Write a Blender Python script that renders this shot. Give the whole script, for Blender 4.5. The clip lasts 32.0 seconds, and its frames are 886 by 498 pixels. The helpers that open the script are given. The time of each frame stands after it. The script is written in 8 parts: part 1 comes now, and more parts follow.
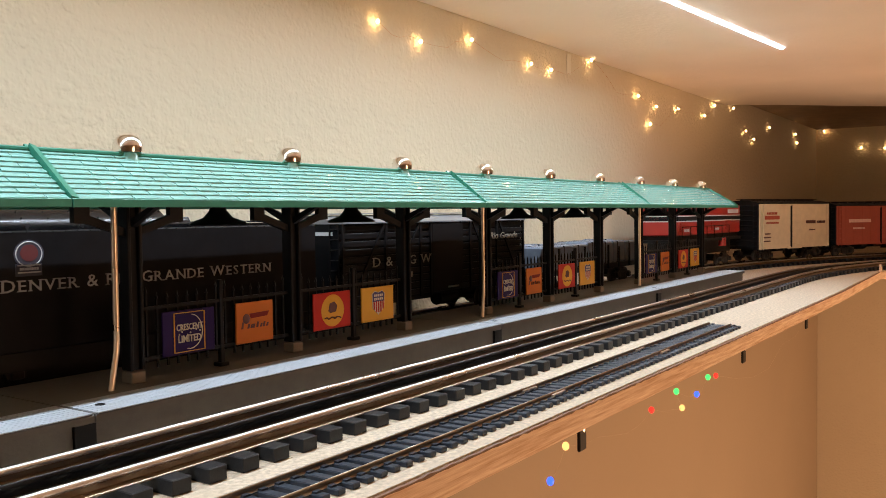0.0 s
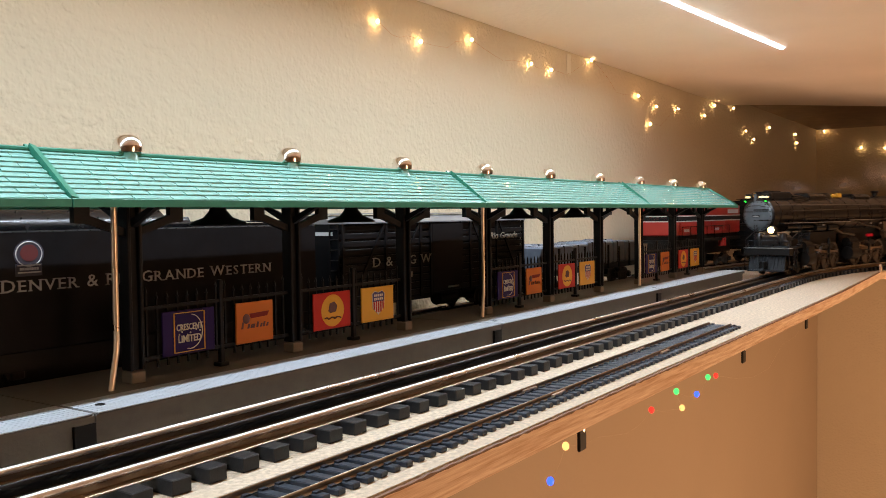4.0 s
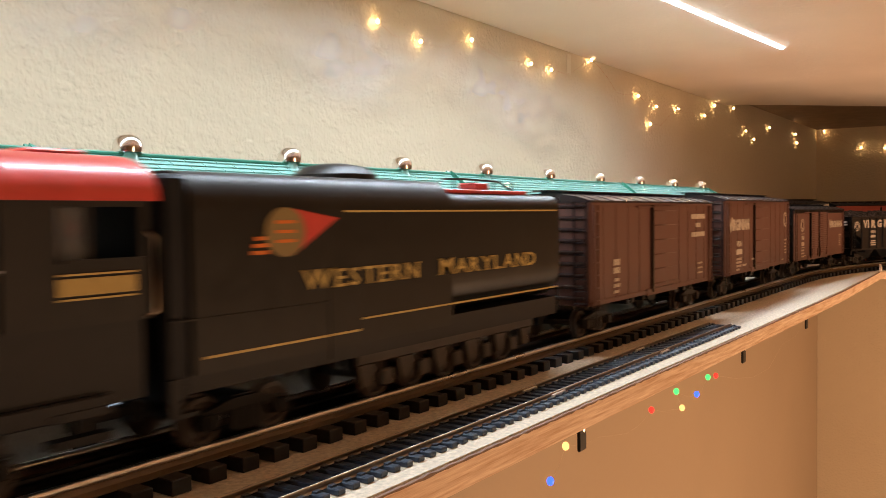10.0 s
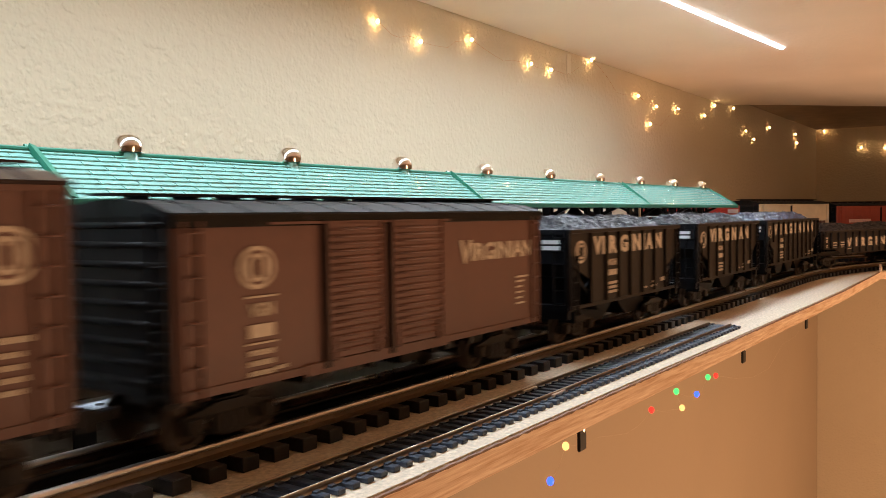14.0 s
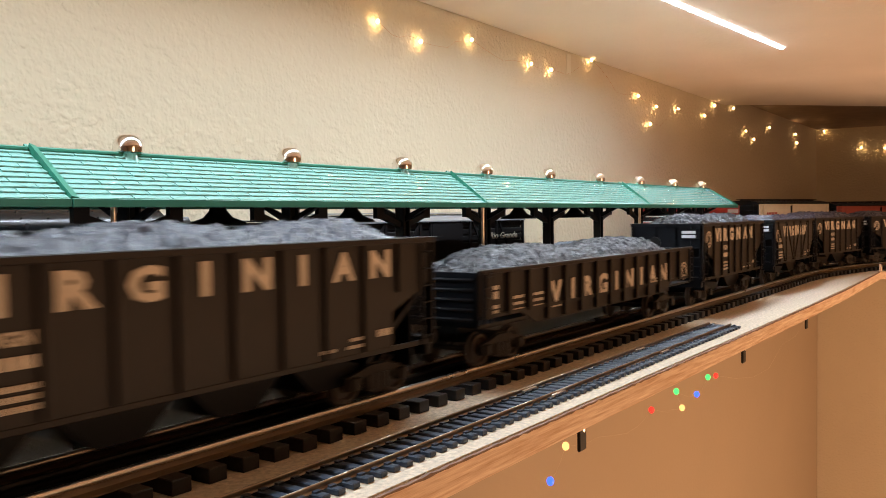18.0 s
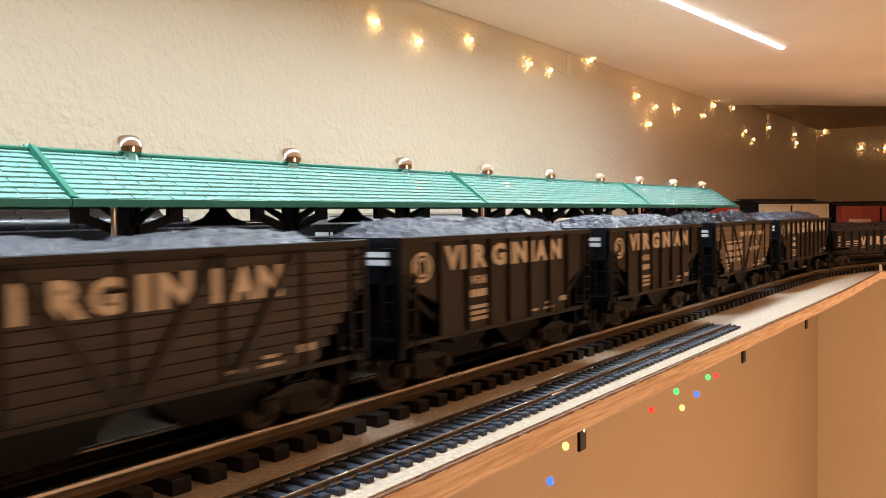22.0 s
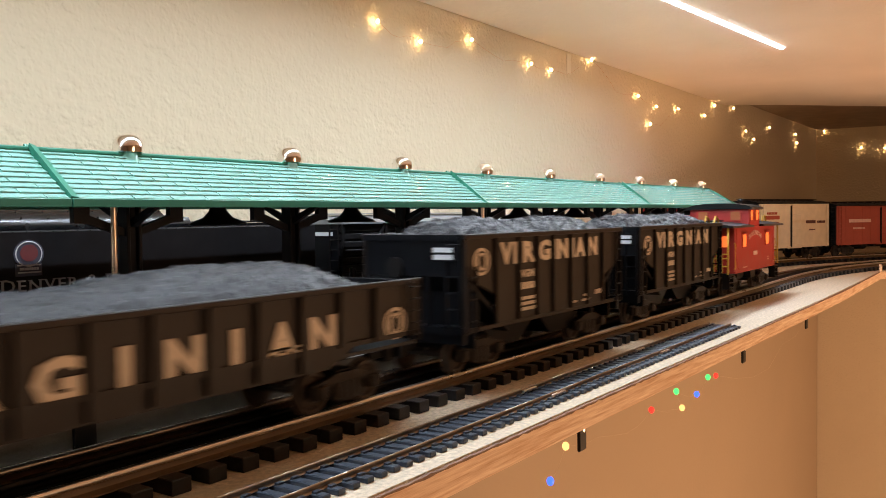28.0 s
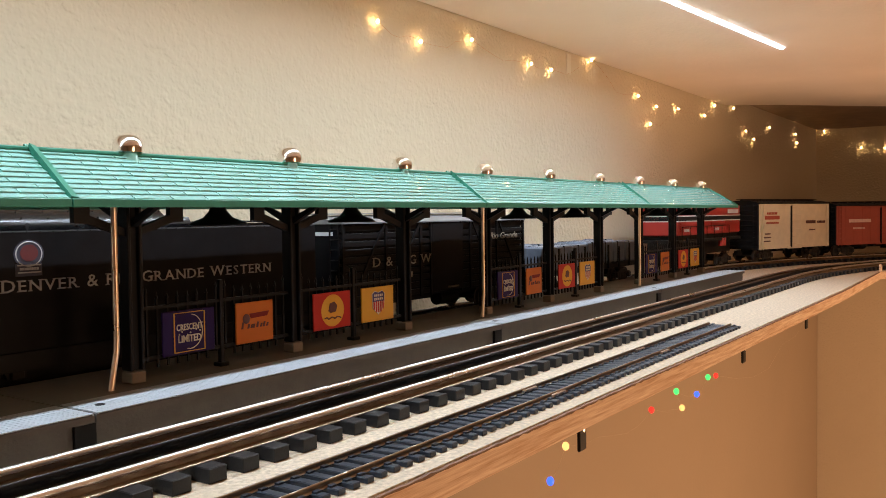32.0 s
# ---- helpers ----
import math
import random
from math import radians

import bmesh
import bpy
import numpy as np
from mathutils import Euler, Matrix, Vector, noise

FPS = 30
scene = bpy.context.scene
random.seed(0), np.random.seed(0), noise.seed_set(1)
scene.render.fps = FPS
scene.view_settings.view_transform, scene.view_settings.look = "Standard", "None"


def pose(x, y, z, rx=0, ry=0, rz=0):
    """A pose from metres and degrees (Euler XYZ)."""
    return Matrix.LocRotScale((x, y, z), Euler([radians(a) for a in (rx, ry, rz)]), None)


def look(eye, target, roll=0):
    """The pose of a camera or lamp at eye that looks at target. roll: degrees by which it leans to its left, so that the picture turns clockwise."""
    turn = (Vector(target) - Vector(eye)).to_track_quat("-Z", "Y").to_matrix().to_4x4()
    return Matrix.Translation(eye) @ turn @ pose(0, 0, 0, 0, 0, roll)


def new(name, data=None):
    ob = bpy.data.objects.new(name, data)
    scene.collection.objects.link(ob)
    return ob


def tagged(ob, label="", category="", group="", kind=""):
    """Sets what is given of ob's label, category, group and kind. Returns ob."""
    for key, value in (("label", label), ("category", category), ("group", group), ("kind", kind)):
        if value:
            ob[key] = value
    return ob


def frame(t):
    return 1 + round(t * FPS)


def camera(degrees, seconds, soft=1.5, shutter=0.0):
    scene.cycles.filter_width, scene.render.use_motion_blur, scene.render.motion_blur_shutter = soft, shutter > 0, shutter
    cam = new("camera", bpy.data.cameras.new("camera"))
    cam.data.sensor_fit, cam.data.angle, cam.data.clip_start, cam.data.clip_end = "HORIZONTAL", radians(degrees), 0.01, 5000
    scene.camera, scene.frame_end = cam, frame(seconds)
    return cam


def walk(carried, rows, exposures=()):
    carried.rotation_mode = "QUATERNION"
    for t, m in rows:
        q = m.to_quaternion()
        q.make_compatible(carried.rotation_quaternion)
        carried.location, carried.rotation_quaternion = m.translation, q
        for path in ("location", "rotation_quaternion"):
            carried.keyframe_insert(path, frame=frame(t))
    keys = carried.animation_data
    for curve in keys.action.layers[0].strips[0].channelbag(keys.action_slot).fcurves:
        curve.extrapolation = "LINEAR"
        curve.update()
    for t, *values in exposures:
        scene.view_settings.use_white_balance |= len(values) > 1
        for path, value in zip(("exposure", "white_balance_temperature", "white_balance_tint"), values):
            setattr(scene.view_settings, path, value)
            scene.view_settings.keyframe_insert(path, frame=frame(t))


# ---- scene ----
# ---- camera ----
CLIP = 32.0
cam = camera(54.84, CLIP, soft=0.9, shutter=0.7)


def fixed_pose(eye, yaw, pitch, roll):
    """A camera pose from its eye and its heading, tilt and lean in degrees."""
    y, p = radians(yaw), radians(pitch)
    way = Vector((math.cos(p) * math.cos(y), math.cos(p) * math.sin(y), math.sin(p)))
    return look(eye, Vector(eye) + way, roll)


EYE = (0.0, 0.0, 0.0932)
walk(cam, [(0.0, fixed_pose(EYE, 34.448, -2.211, -0.786)), (CLIP, fixed_pose(EYE, 34.448, -2.211, -0.786))],
     exposures=[(0.0, 0.47), (7.0, 0.49), (9.0, 0.61), (12.0, 0.67), (13.0, 0.60), (14.5, 0.61), (17.0, 0.65), (19.0, 0.58), (20.0, 0.65), (21.0, 0.85), (22.0, 0.73), (24.0, 0.60), (25.0, 0.65), (28.0, 0.65), (30.0, 0.59), (31.0, 0.55), (CLIP, 0.43)])

# ---- plan, in metres ----
RAIL_TOP = 0.0115           # rail heads over the board
MAIN_Y, BACK_Y = 0.2636, 0.422  # centre lines of the two large tracks
BEND_X = 1.17               # where the tracks begin to bend
BEND_R, BACK_R = 1.0, 1.158
BEND_C = (BEND_X, MAIN_Y - BEND_R)
WALL_Y, END_X = 0.49, 2.56
DECK_Z = 0.301
SPEED = 0.2245              # the train's usual pace
# how far the train has run, every half second: it gathers speed at first, then keeps a slightly uneven pace
RUN = [0.0, 0.078, 0.156, 0.235, 0.3142, 0.3905, 0.4581, 0.534, 0.634, 0.759, 0.89, 1.0291, 1.1494,
       1.2597, 1.3828, 1.5025, 1.6226, 1.7457, 1.8633, 1.9854, 2.1019, 2.2187, 2.325, 2.4473, 2.5608, 2.6725,
       2.783, 2.8888, 3.0086, 3.122, 3.2342, 3.3464, 3.4586, 3.5707, 3.6804, 3.7915, 3.9012, 4.0109, 4.1319,
       4.2473, 4.3622, 4.4723, 4.5916, 4.7058, 4.8171, 4.9302, 5.0364, 5.1561, 5.2683, 5.3783, 5.4875, 5.5902,
       5.7022, 5.8144, 5.9266, 6.0387, 6.1493, 6.264, 6.3759, 6.489, 6.5925, 6.7144, 6.828, 6.9417, 7.0555]
PLAT_Y0, PLAT_Y1, PLAT_Z = 0.302, 0.388, 0.0172
RIDGE_Y, EAVE_Y = 0.345, 0.3145
RIDGE_Z, EAVE_Z = 0.1232, 0.1017
SECTION, SECTION_X0 = 0.3146, 0.197

# ---- world and lights ----
world = bpy.data.worlds.new("room_air")
scene.world = world
world.use_nodes = True
world.node_tree.nodes["Background"].inputs[0].default_value = (0.9, 0.62, 0.38, 1)
world.node_tree.nodes["Background"].inputs[1].default_value = 0.015


def area(name, m, sx, sy, watts, color, spread=180):
    data = bpy.data.lights.new(name, "AREA")
    data.shape, data.size, data.size_y, data.energy, data.color = "RECTANGLE", sx, sy, watts, color
    data.spread = radians(spread)
    ob = new(name, data)
    ob.matrix_world = m
    return ob


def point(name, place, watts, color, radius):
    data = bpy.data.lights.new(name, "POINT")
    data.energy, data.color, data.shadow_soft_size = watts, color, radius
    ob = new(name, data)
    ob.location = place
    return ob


LED_WHITE = (0.75, 0.87, 1.0)
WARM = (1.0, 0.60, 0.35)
# the white strip under the upper deck, in two runs
area("strip_light_near", pose(-0.6, 0.296, DECK_Z - 0.0062), 2.8, 0.006, 5.7, LED_WHITE, 171)
area("strip_light_far", pose(0.974, 0.276, DECK_Z - 0.0062, 0, 0, -5.4), 0.348, 0.006, 0.72, LED_WHITE, 171)
# unseen warm room light: a low lamp under the deck, an added fill for trains
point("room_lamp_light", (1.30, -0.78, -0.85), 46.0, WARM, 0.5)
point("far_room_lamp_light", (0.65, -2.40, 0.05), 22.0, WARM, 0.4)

# ---- materials ----


def nodes_of(mat):
    mat.use_nodes = True
    nt = mat.node_tree
    return nt, nt.nodes["Principled BSDF"]


def mat_of(name, color, rough=0.6, metal=0.0, vary=0.15, grain=40.0, bump=0.0, bump_scale=200.0, emit=None, strength=0.0, spec=0.5, coat=0.0, stain=None, stain_scale=6.0, edge=0.0):
    """A painted, moulded or raw surface: two scales of colour variation, relief and uneven gloss."""
    mat = bpy.data.materials.new(name)
    nt, bs = nodes_of(mat)
    bs.inputs["Metallic"].default_value = metal
    bs.inputs["Specular IOR Level"].default_value = spec
    bs.inputs["Coat Weight"].default_value = coat
    co = nt.nodes.new("ShaderNodeTexCoord")
    n1 = nt.nodes.new("ShaderNodeTexNoise")
    n1.inputs["Scale"].default_value, n1.inputs["Detail"].default_value = grain, 6.0
    n2 = nt.nodes.new("ShaderNodeTexNoise")
    n2.inputs["Scale"].default_value, n2.inputs["Detail"].default_value = stain_scale, 5.0
    for n in (n1, n2):
        nt.links.new(co.outputs["Object"], n.inputs["Vector"])
    ramp = nt.nodes.new("ShaderNodeValToRGB")
    lo = [max(0.0, c * (1 - vary)) for c in color[:3]]
    hi = [min(1.0, c * (1 + vary)) for c in color[:3]]
    ramp.color_ramp.elements[0].position, ramp.color_ramp.elements[1].position = 0.3, 0.7
    ramp.color_ramp.elements[0].color, ramp.color_ramp.elements[1].color = (*lo, 1), (*hi, 1)
    nt.links.new(n1.outputs["Fac"], ramp.inputs["Fac"])
    mix = nt.nodes.new("ShaderNodeMixRGB")
    mix.inputs["Color2"].default_value = (*(stain or [c * 0.7 for c in color[:3]]), 1)
    r2 = nt.nodes.new("ShaderNodeValToRGB")
    r2.color_ramp.elements[0].position, r2.color_ramp.elements[1].position = 0.5, 0.75
    r2.color_ramp.elements[1].color = (0.55, 0.55, 0.55, 1) if stain else (0.3, 0.3, 0.3, 1)
    nt.links.new(n2.outputs["Fac"], r2.inputs["Fac"])
    nt.links.new(r2.outputs["Color"], mix.inputs["Fac"])
    nt.links.new(ramp.outputs["Color"], mix.inputs["Color1"])
    nt.links.new(mix.outputs["Color"], bs.inputs["Base Color"])
    rr = nt.nodes.new("ShaderNodeMapRange")
    rr.inputs["To Min"].default_value, rr.inputs["To Max"].default_value = max(0.02, rough - 0.1), min(1.0, rough + 0.1)
    nt.links.new(n1.outputs["Fac"], rr.inputs["Value"])
    nt.links.new(rr.outputs["Result"], bs.inputs["Roughness"])
    if bump:
        n3 = nt.nodes.new("ShaderNodeTexNoise")
        n3.inputs["Scale"].default_value, n3.inputs["Detail"].default_value = bump_scale, 4.0
        nt.links.new(co.outputs["Object"], n3.inputs["Vector"])
        b = nt.nodes.new("ShaderNodeBump")
        b.inputs["Strength"].default_value, b.inputs["Distance"].default_value = 1.0, bump
        nt.links.new(n3.outputs["Fac"], b.inputs["Height"])
        nt.links.new(b.outputs["Normal"], bs.inputs["Normal"])
    if emit:
        bs.inputs["Emission Color"].default_value = (*emit, 1)
        bs.inputs["Emission Strength"].default_value = strength
    return mat


def wall_paint():
    """Cream paint over a trowelled, knocked-down plaster."""
    mat = mat_of("cream_wall_paint", (0.645, 0.545, 0.385), rough=0.7, vary=0.03, grain=3.0, stain=(0.59, 0.495, 0.345), stain_scale=1.3)
    nt, bs = nodes_of(mat)
    co = nt.nodes.new("ShaderNodeTexCoord")
    warp = nt.nodes.new("ShaderNodeTexNoise")
    warp.inputs["Scale"].default_value = 30.0
    add = nt.nodes.new("ShaderNodeMixRGB")
    add.blend_type, add.inputs["Fac"].default_value = "ADD", 0.004
    n = nt.nodes.new("ShaderNodeTexNoise")
    n.inputs["Scale"].default_value, n.inputs["Detail"].default_value, n.inputs["Roughness"].default_value = 190.0, 1.6, 0.5
    fine = nt.nodes.new("ShaderNodeTexNoise")
    fine.inputs["Scale"].default_value, fine.inputs["Detail"].default_value = 420.0, 2.0
    ramp = nt.nodes.new("ShaderNodeValToRGB")
    ramp.color_ramp.elements[0].position, ramp.color_ramp.elements[1].position = 0.30, 0.76
    ramp.color_ramp.interpolation = "EASE"
    b1, b2 = nt.nodes.new("ShaderNodeBump"), nt.nodes.new("ShaderNodeBump")
    b1.inputs["Strength"].default_value, b1.inputs["Distance"].default_value = 1.0, 0.0007
    b2.inputs["Strength"].default_value, b2.inputs["Distance"].default_value = 1.0, 0.00016
    ln = nt.links.new
    ln(co.outputs["Object"], warp.inputs["Vector"])
    ln(co.outputs["Object"], add.inputs["Color1"])
    ln(warp.outputs["Color"], add.inputs["Color2"])
    ln(add.outputs["Color"], n.inputs["Vector"])
    ln(co.outputs["Object"], fine.inputs["Vector"])
    ln(n.outputs["Fac"], ramp.inputs["Fac"])
    ln(ramp.outputs["Color"], b1.inputs["Height"])
    ln(fine.outputs["Fac"], b2.inputs["Height"])
    ln(b1.outputs["Normal"], b2.inputs["Normal"])
    ln(b2.outputs["Normal"], bs.inputs["Normal"])
    return mat


def grained_wood(name, a, b, scale, rough=0.6, axis=0, stretch=0.04):
    """Wood with its grain drawn out along one axis."""
    mat = mat_of(name, a, rough=rough, vary=0.1, grain=60)
    nt, bs = nodes_of(mat)
    co = nt.nodes.new("ShaderNodeTexCoord")
    mp = nt.nodes.new("ShaderNodeMapping")
    s = [1.0, 1.0, 1.0]
    s[axis] = stretch
    mp.inputs["Scale"].default_value = s
    n = nt.nodes.new("ShaderNodeTexNoise")
    n.inputs["Scale"].default_value, n.inputs["Detail"].default_value, n.inputs["Roughness"].default_value = scale, 8.0, 0.65
    ramp = nt.nodes.new("ShaderNodeValToRGB")
    ramp.color_ramp.elements[0].position, ramp.color_ramp.elements[1].position = 0.32, 0.68
    ramp.color_ramp.elements[0].color, ramp.color_ramp.elements[1].color = (*a, 1), (*b, 1)
    bp = nt.nodes.new("ShaderNodeBump")
    bp.inputs["Distance"].default_value = 0.0004
    ln = nt.links.new
    ln(co.outputs["Object"], mp.inputs["Vector"])
    ln(mp.outputs["Vector"], n.inputs["Vector"])
    ln(n.outputs["Fac"], ramp.inputs["Fac"])
    ln(ramp.outputs["Color"], bs.inputs["Base Color"])
    ln(n.outputs["Fac"], bp.inputs["Height"])
    ln(bp.outputs["Normal"], bs.inputs["Normal"])
    return mat


def glow(name, color, strength, base=(0.8, 0.8, 0.8)):
    return mat_of(name, base, rough=0.3, vary=0.02, emit=color, strength=strength)


MWALL = wall_paint()
MCEIL = mat_of("deck_paint", (0.86, 0.76, 0.66), rough=0.75, vary=0.04, grain=6, bump=0.0006, bump_scale=140, stain=(0.66, 0.58, 0.48), stain_scale=2.0)
MBOARD = mat_of("bare_chipboard", (0.56, 0.46, 0.34), rough=0.8, vary=0.28, grain=420, bump=0.0006, bump_scale=500, stain=(0.50, 0.40, 0.28), stain_scale=60)
MPLY = grained_wood("raw_plywood_edge", (0.58, 0.34, 0.17), (0.97, 0.78, 0.56), 650, rough=0.65)
MFLOOR = grained_wood("oak_floor", (0.11, 0.06, 0.03), (0.19, 0.11, 0.06), 12)
MDARKPLASTIC = mat_of("black_plastic", (0.012, 0.0125, 0.014), spec=0.4, rough=0.45, vary=0.3, grain=300, bump=0.0001, bump_scale=900, stain=(0.009, 0.009, 0.010), stain_scale=90)
MHOTIE = mat_of("blue_black_plastic", (0.022, 0.030, 0.045), spec=0.4, rough=0.4, vary=0.3, grain=400, stain=(0.012, 0.014, 0.018), stain_scale=120)
# foot browner than the head: warm reflection and shade put into its colour
MFOOT = mat_of("tinted_rail_foot", (0.26, 0.19, 0.13), rough=0.42, metal=1.0, vary=0.12, grain=60, stain=(0.18, 0.13, 0.09), stain_scale=20)
MRAIL = mat_of("polished_nickel_rail", (0.86, 0.82, 0.78), rough=0.30, metal=1.0, vary=0.02, grain=20, stain=(0.84, 0.80, 0.76), stain_scale=6)
MCENTRE = mat_of("blackened_rail", (0.02, 0.02, 0.022), rough=0.35, metal=0.6, vary=0.3, grain=90)
MHORAIL = mat_of("dull_brass_rail", (0.36, 0.29, 0.21), rough=0.34, metal=1.0, vary=0.15, grain=120, stain=(0.20, 0.15, 0.11), stain_scale=50)
MJOINER = mat_of("rail_joiner_metal", (0.85, 0.82, 0.76), rough=0.3, metal=1.0, vary=0.05)
MCONCRETE = mat_of("grey_platform_plastic", (0.125, 0.112, 0.095), rough=0.55, vary=0.14, grain=160, bump=0.00015, bump_scale=700, stain=(0.09, 0.08, 0.07), stain_scale=25)
# kerb paled so its colour holds the strip light before the eave's shadow
MSTRIP = mat_of("lit_kerb_grey", (0.40, 0.425, 0.455), rough=0.4, vary=0.1, grain=200, stain=(0.36, 0.35, 0.33), stain_scale=40)
MGREEN = mat_of("green_roof_plastic", (0.25, 0.49, 0.435), rough=0.2, coat=0.4, vary=0.18, grain=70, bump=0.0001, bump_scale=500, stain=(0.14, 0.37, 0.29), stain_scale=28)
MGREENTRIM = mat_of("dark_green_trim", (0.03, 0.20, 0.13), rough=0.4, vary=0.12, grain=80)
MIRON = mat_of("black_iron_plastic", (0.007, 0.0068, 0.0075), spec=0.28, rough=0.45, vary=0.2, grain=200)
MCHROME = mat_of("chrome", (0.92, 0.90, 0.88), rough=0.12, metal=1.0, vary=0.02)
MCOPPER = mat_of("copper_tube", (0.90, 0.74, 0.56), rough=0.3, metal=1.0, vary=0.08, grain=60)
MBLOCK = mat_of("tan_post_footing", (0.22, 0.19, 0.155), rough=0.6, vary=0.12, grain=150)
MBOX = mat_of("freight_car_brown", (0.125, 0.051, 0.034), rough=0.5, vary=0.1, grain=120, stain=(0.10, 0.042, 0.028), stain_scale=18)
MBOXROOF = mat_of("dark_roof_paint", (0.032, 0.02, 0.02), rough=0.22, vary=0.15, grain=120, stain=(0.03, 0.022, 0.022), stain_scale=22)
MDARK = mat_of("dark_underframe", (0.008, 0.0072, 0.007), rough=0.5, spec=0.25, vary=0.25, grain=200, stain=(0.010, 0.008, 0.0065), stain_scale=60)
MHOPPER = mat_of("black_hopper_paint", (0.0165, 0.0120, 0.0095), rough=0.5, spec=0.22, vary=0.14, grain=120, stain=(0.015, 0.0125, 0.010), stain_scale=30)
# blacker than the sides: shade on ends and bays is put into the colour
MHOPPERIN = mat_of("shaded_end_black", (0.004, 0.0046, 0.0065), rough=0.5, spec=0.16, vary=0.2, grain=120)
MCOAL = mat_of("bright_coal", (0.013, 0.018, 0.034), rough=0.38, vary=0.5, grain=500, bump=0.0008, bump_scale=420, spec=0.6)
MCOALDARK = mat_of("dull_coal", (0.005, 0.0062, 0.010), rough=0.45, vary=0.5, grain=500, bump=0.0008, bump_scale=420, spec=0.32)
MLETTER = mat_of("cream_lettering", (0.56, 0.47, 0.36), rough=0.6, vary=0.08, grain=300)
MGOLD = mat_of("yellow_lettering", (0.46, 0.33, 0.09), rough=0.5, vary=0.08, grain=300)
MSILVER = mat_of("silver_lettering", (0.50, 0.49, 0.47), rough=0.5, vary=0.1, grain=300)
MDULL = mat_of("faded_lettering", (0.30, 0.26, 0.20), rough=0.6, vary=0.1, grain=300)
MLOCO = mat_of("engine_black", (0.0042, 0.0043, 0.005), spec=0.5, rough=0.3, vary=0.2, grain=140, stain=(0.008, 0.0075, 0.007), stain_scale=26)
MLOCOW = mat_of("weathered_engine_black", (0.008, 0.007, 0.006), spec=0.2, rough=0.5, vary=0.25, grain=140, stain=(0.020, 0.016, 0.013), stain_scale=40)
MSMOKEBOX = mat_of("graphite_smokebox", (0.13, 0.155, 0.18), rough=0.45, metal=0.3, vary=0.12, grain=160)
MTENDER = mat_of("tender_black", (0.010, 0.009, 0.0075), spec=0.22, rough=0.36, vary=0.12, grain=140, stain=(0.018, 0.017, 0.014), stain_scale=16)
MREDROOF = mat_of("cab_roof_red", (0.50, 0.045, 0.035), rough=0.32, vary=0.1, grain=120, coat=0.2)
MWHEEL = mat_of("wheel_steel", (0.060, 0.046, 0.036), rough=0.5, metal=0.2, vary=0.25, grain=200)
MROD = mat_of("bright_rod_steel", (0.40, 0.31, 0.23), rough=0.34, metal=1.0, vary=0.15, grain=150)
MCABRED = mat_of("caboose_red", (0.40, 0.030, 0.026), rough=0.45, vary=0.08, grain=120, stain=(0.34, 0.026, 0.022), stain_scale=18)
MYELLOW = mat_of("safety_yellow", (0.62, 0.40, 0.05), rough=0.5, vary=0.1, grain=200)
MBLACKROOF = mat_of("black_roof_paint", (0.010, 0.010, 0.011), spec=0.15, rough=0.5, vary=0.2, grain=120)
MORANGEGLOW = glow("lit_cabin_window", (1.0, 0.155, 0.03), 0.80, (0.5, 0.2, 0.05))
MAMBER = glow("amber_headlamp", (1.0, 0.62, 0.22), 9.0)
MNUMBER = glow("lit_number_board", (1.0, 0.74, 0.34), 1.4, (0.3, 0.2, 0.1))
MGREENLAMP = glow("green_marker_lamp", (0.02, 1.0, 0.05), 1.2, (0.02, 0.2, 0.03))
MREDLAMP = glow("red_marker_lamp", (1.0, 0.0, 0.02), 0.22, (0.03, 0.002, 0.002))
MFAIRY = glow("warm_fairy_bulb", (1.0, 0.60, 0.25), 48.0)
MWIRE = mat_of("copper_wire", (0.55, 0.30, 0.16), rough=0.35, metal=1.0, vary=0.1)
MLED = glow("white_led", (0.84, 0.91, 1.0), 4.0)

# ---- building helpers ----


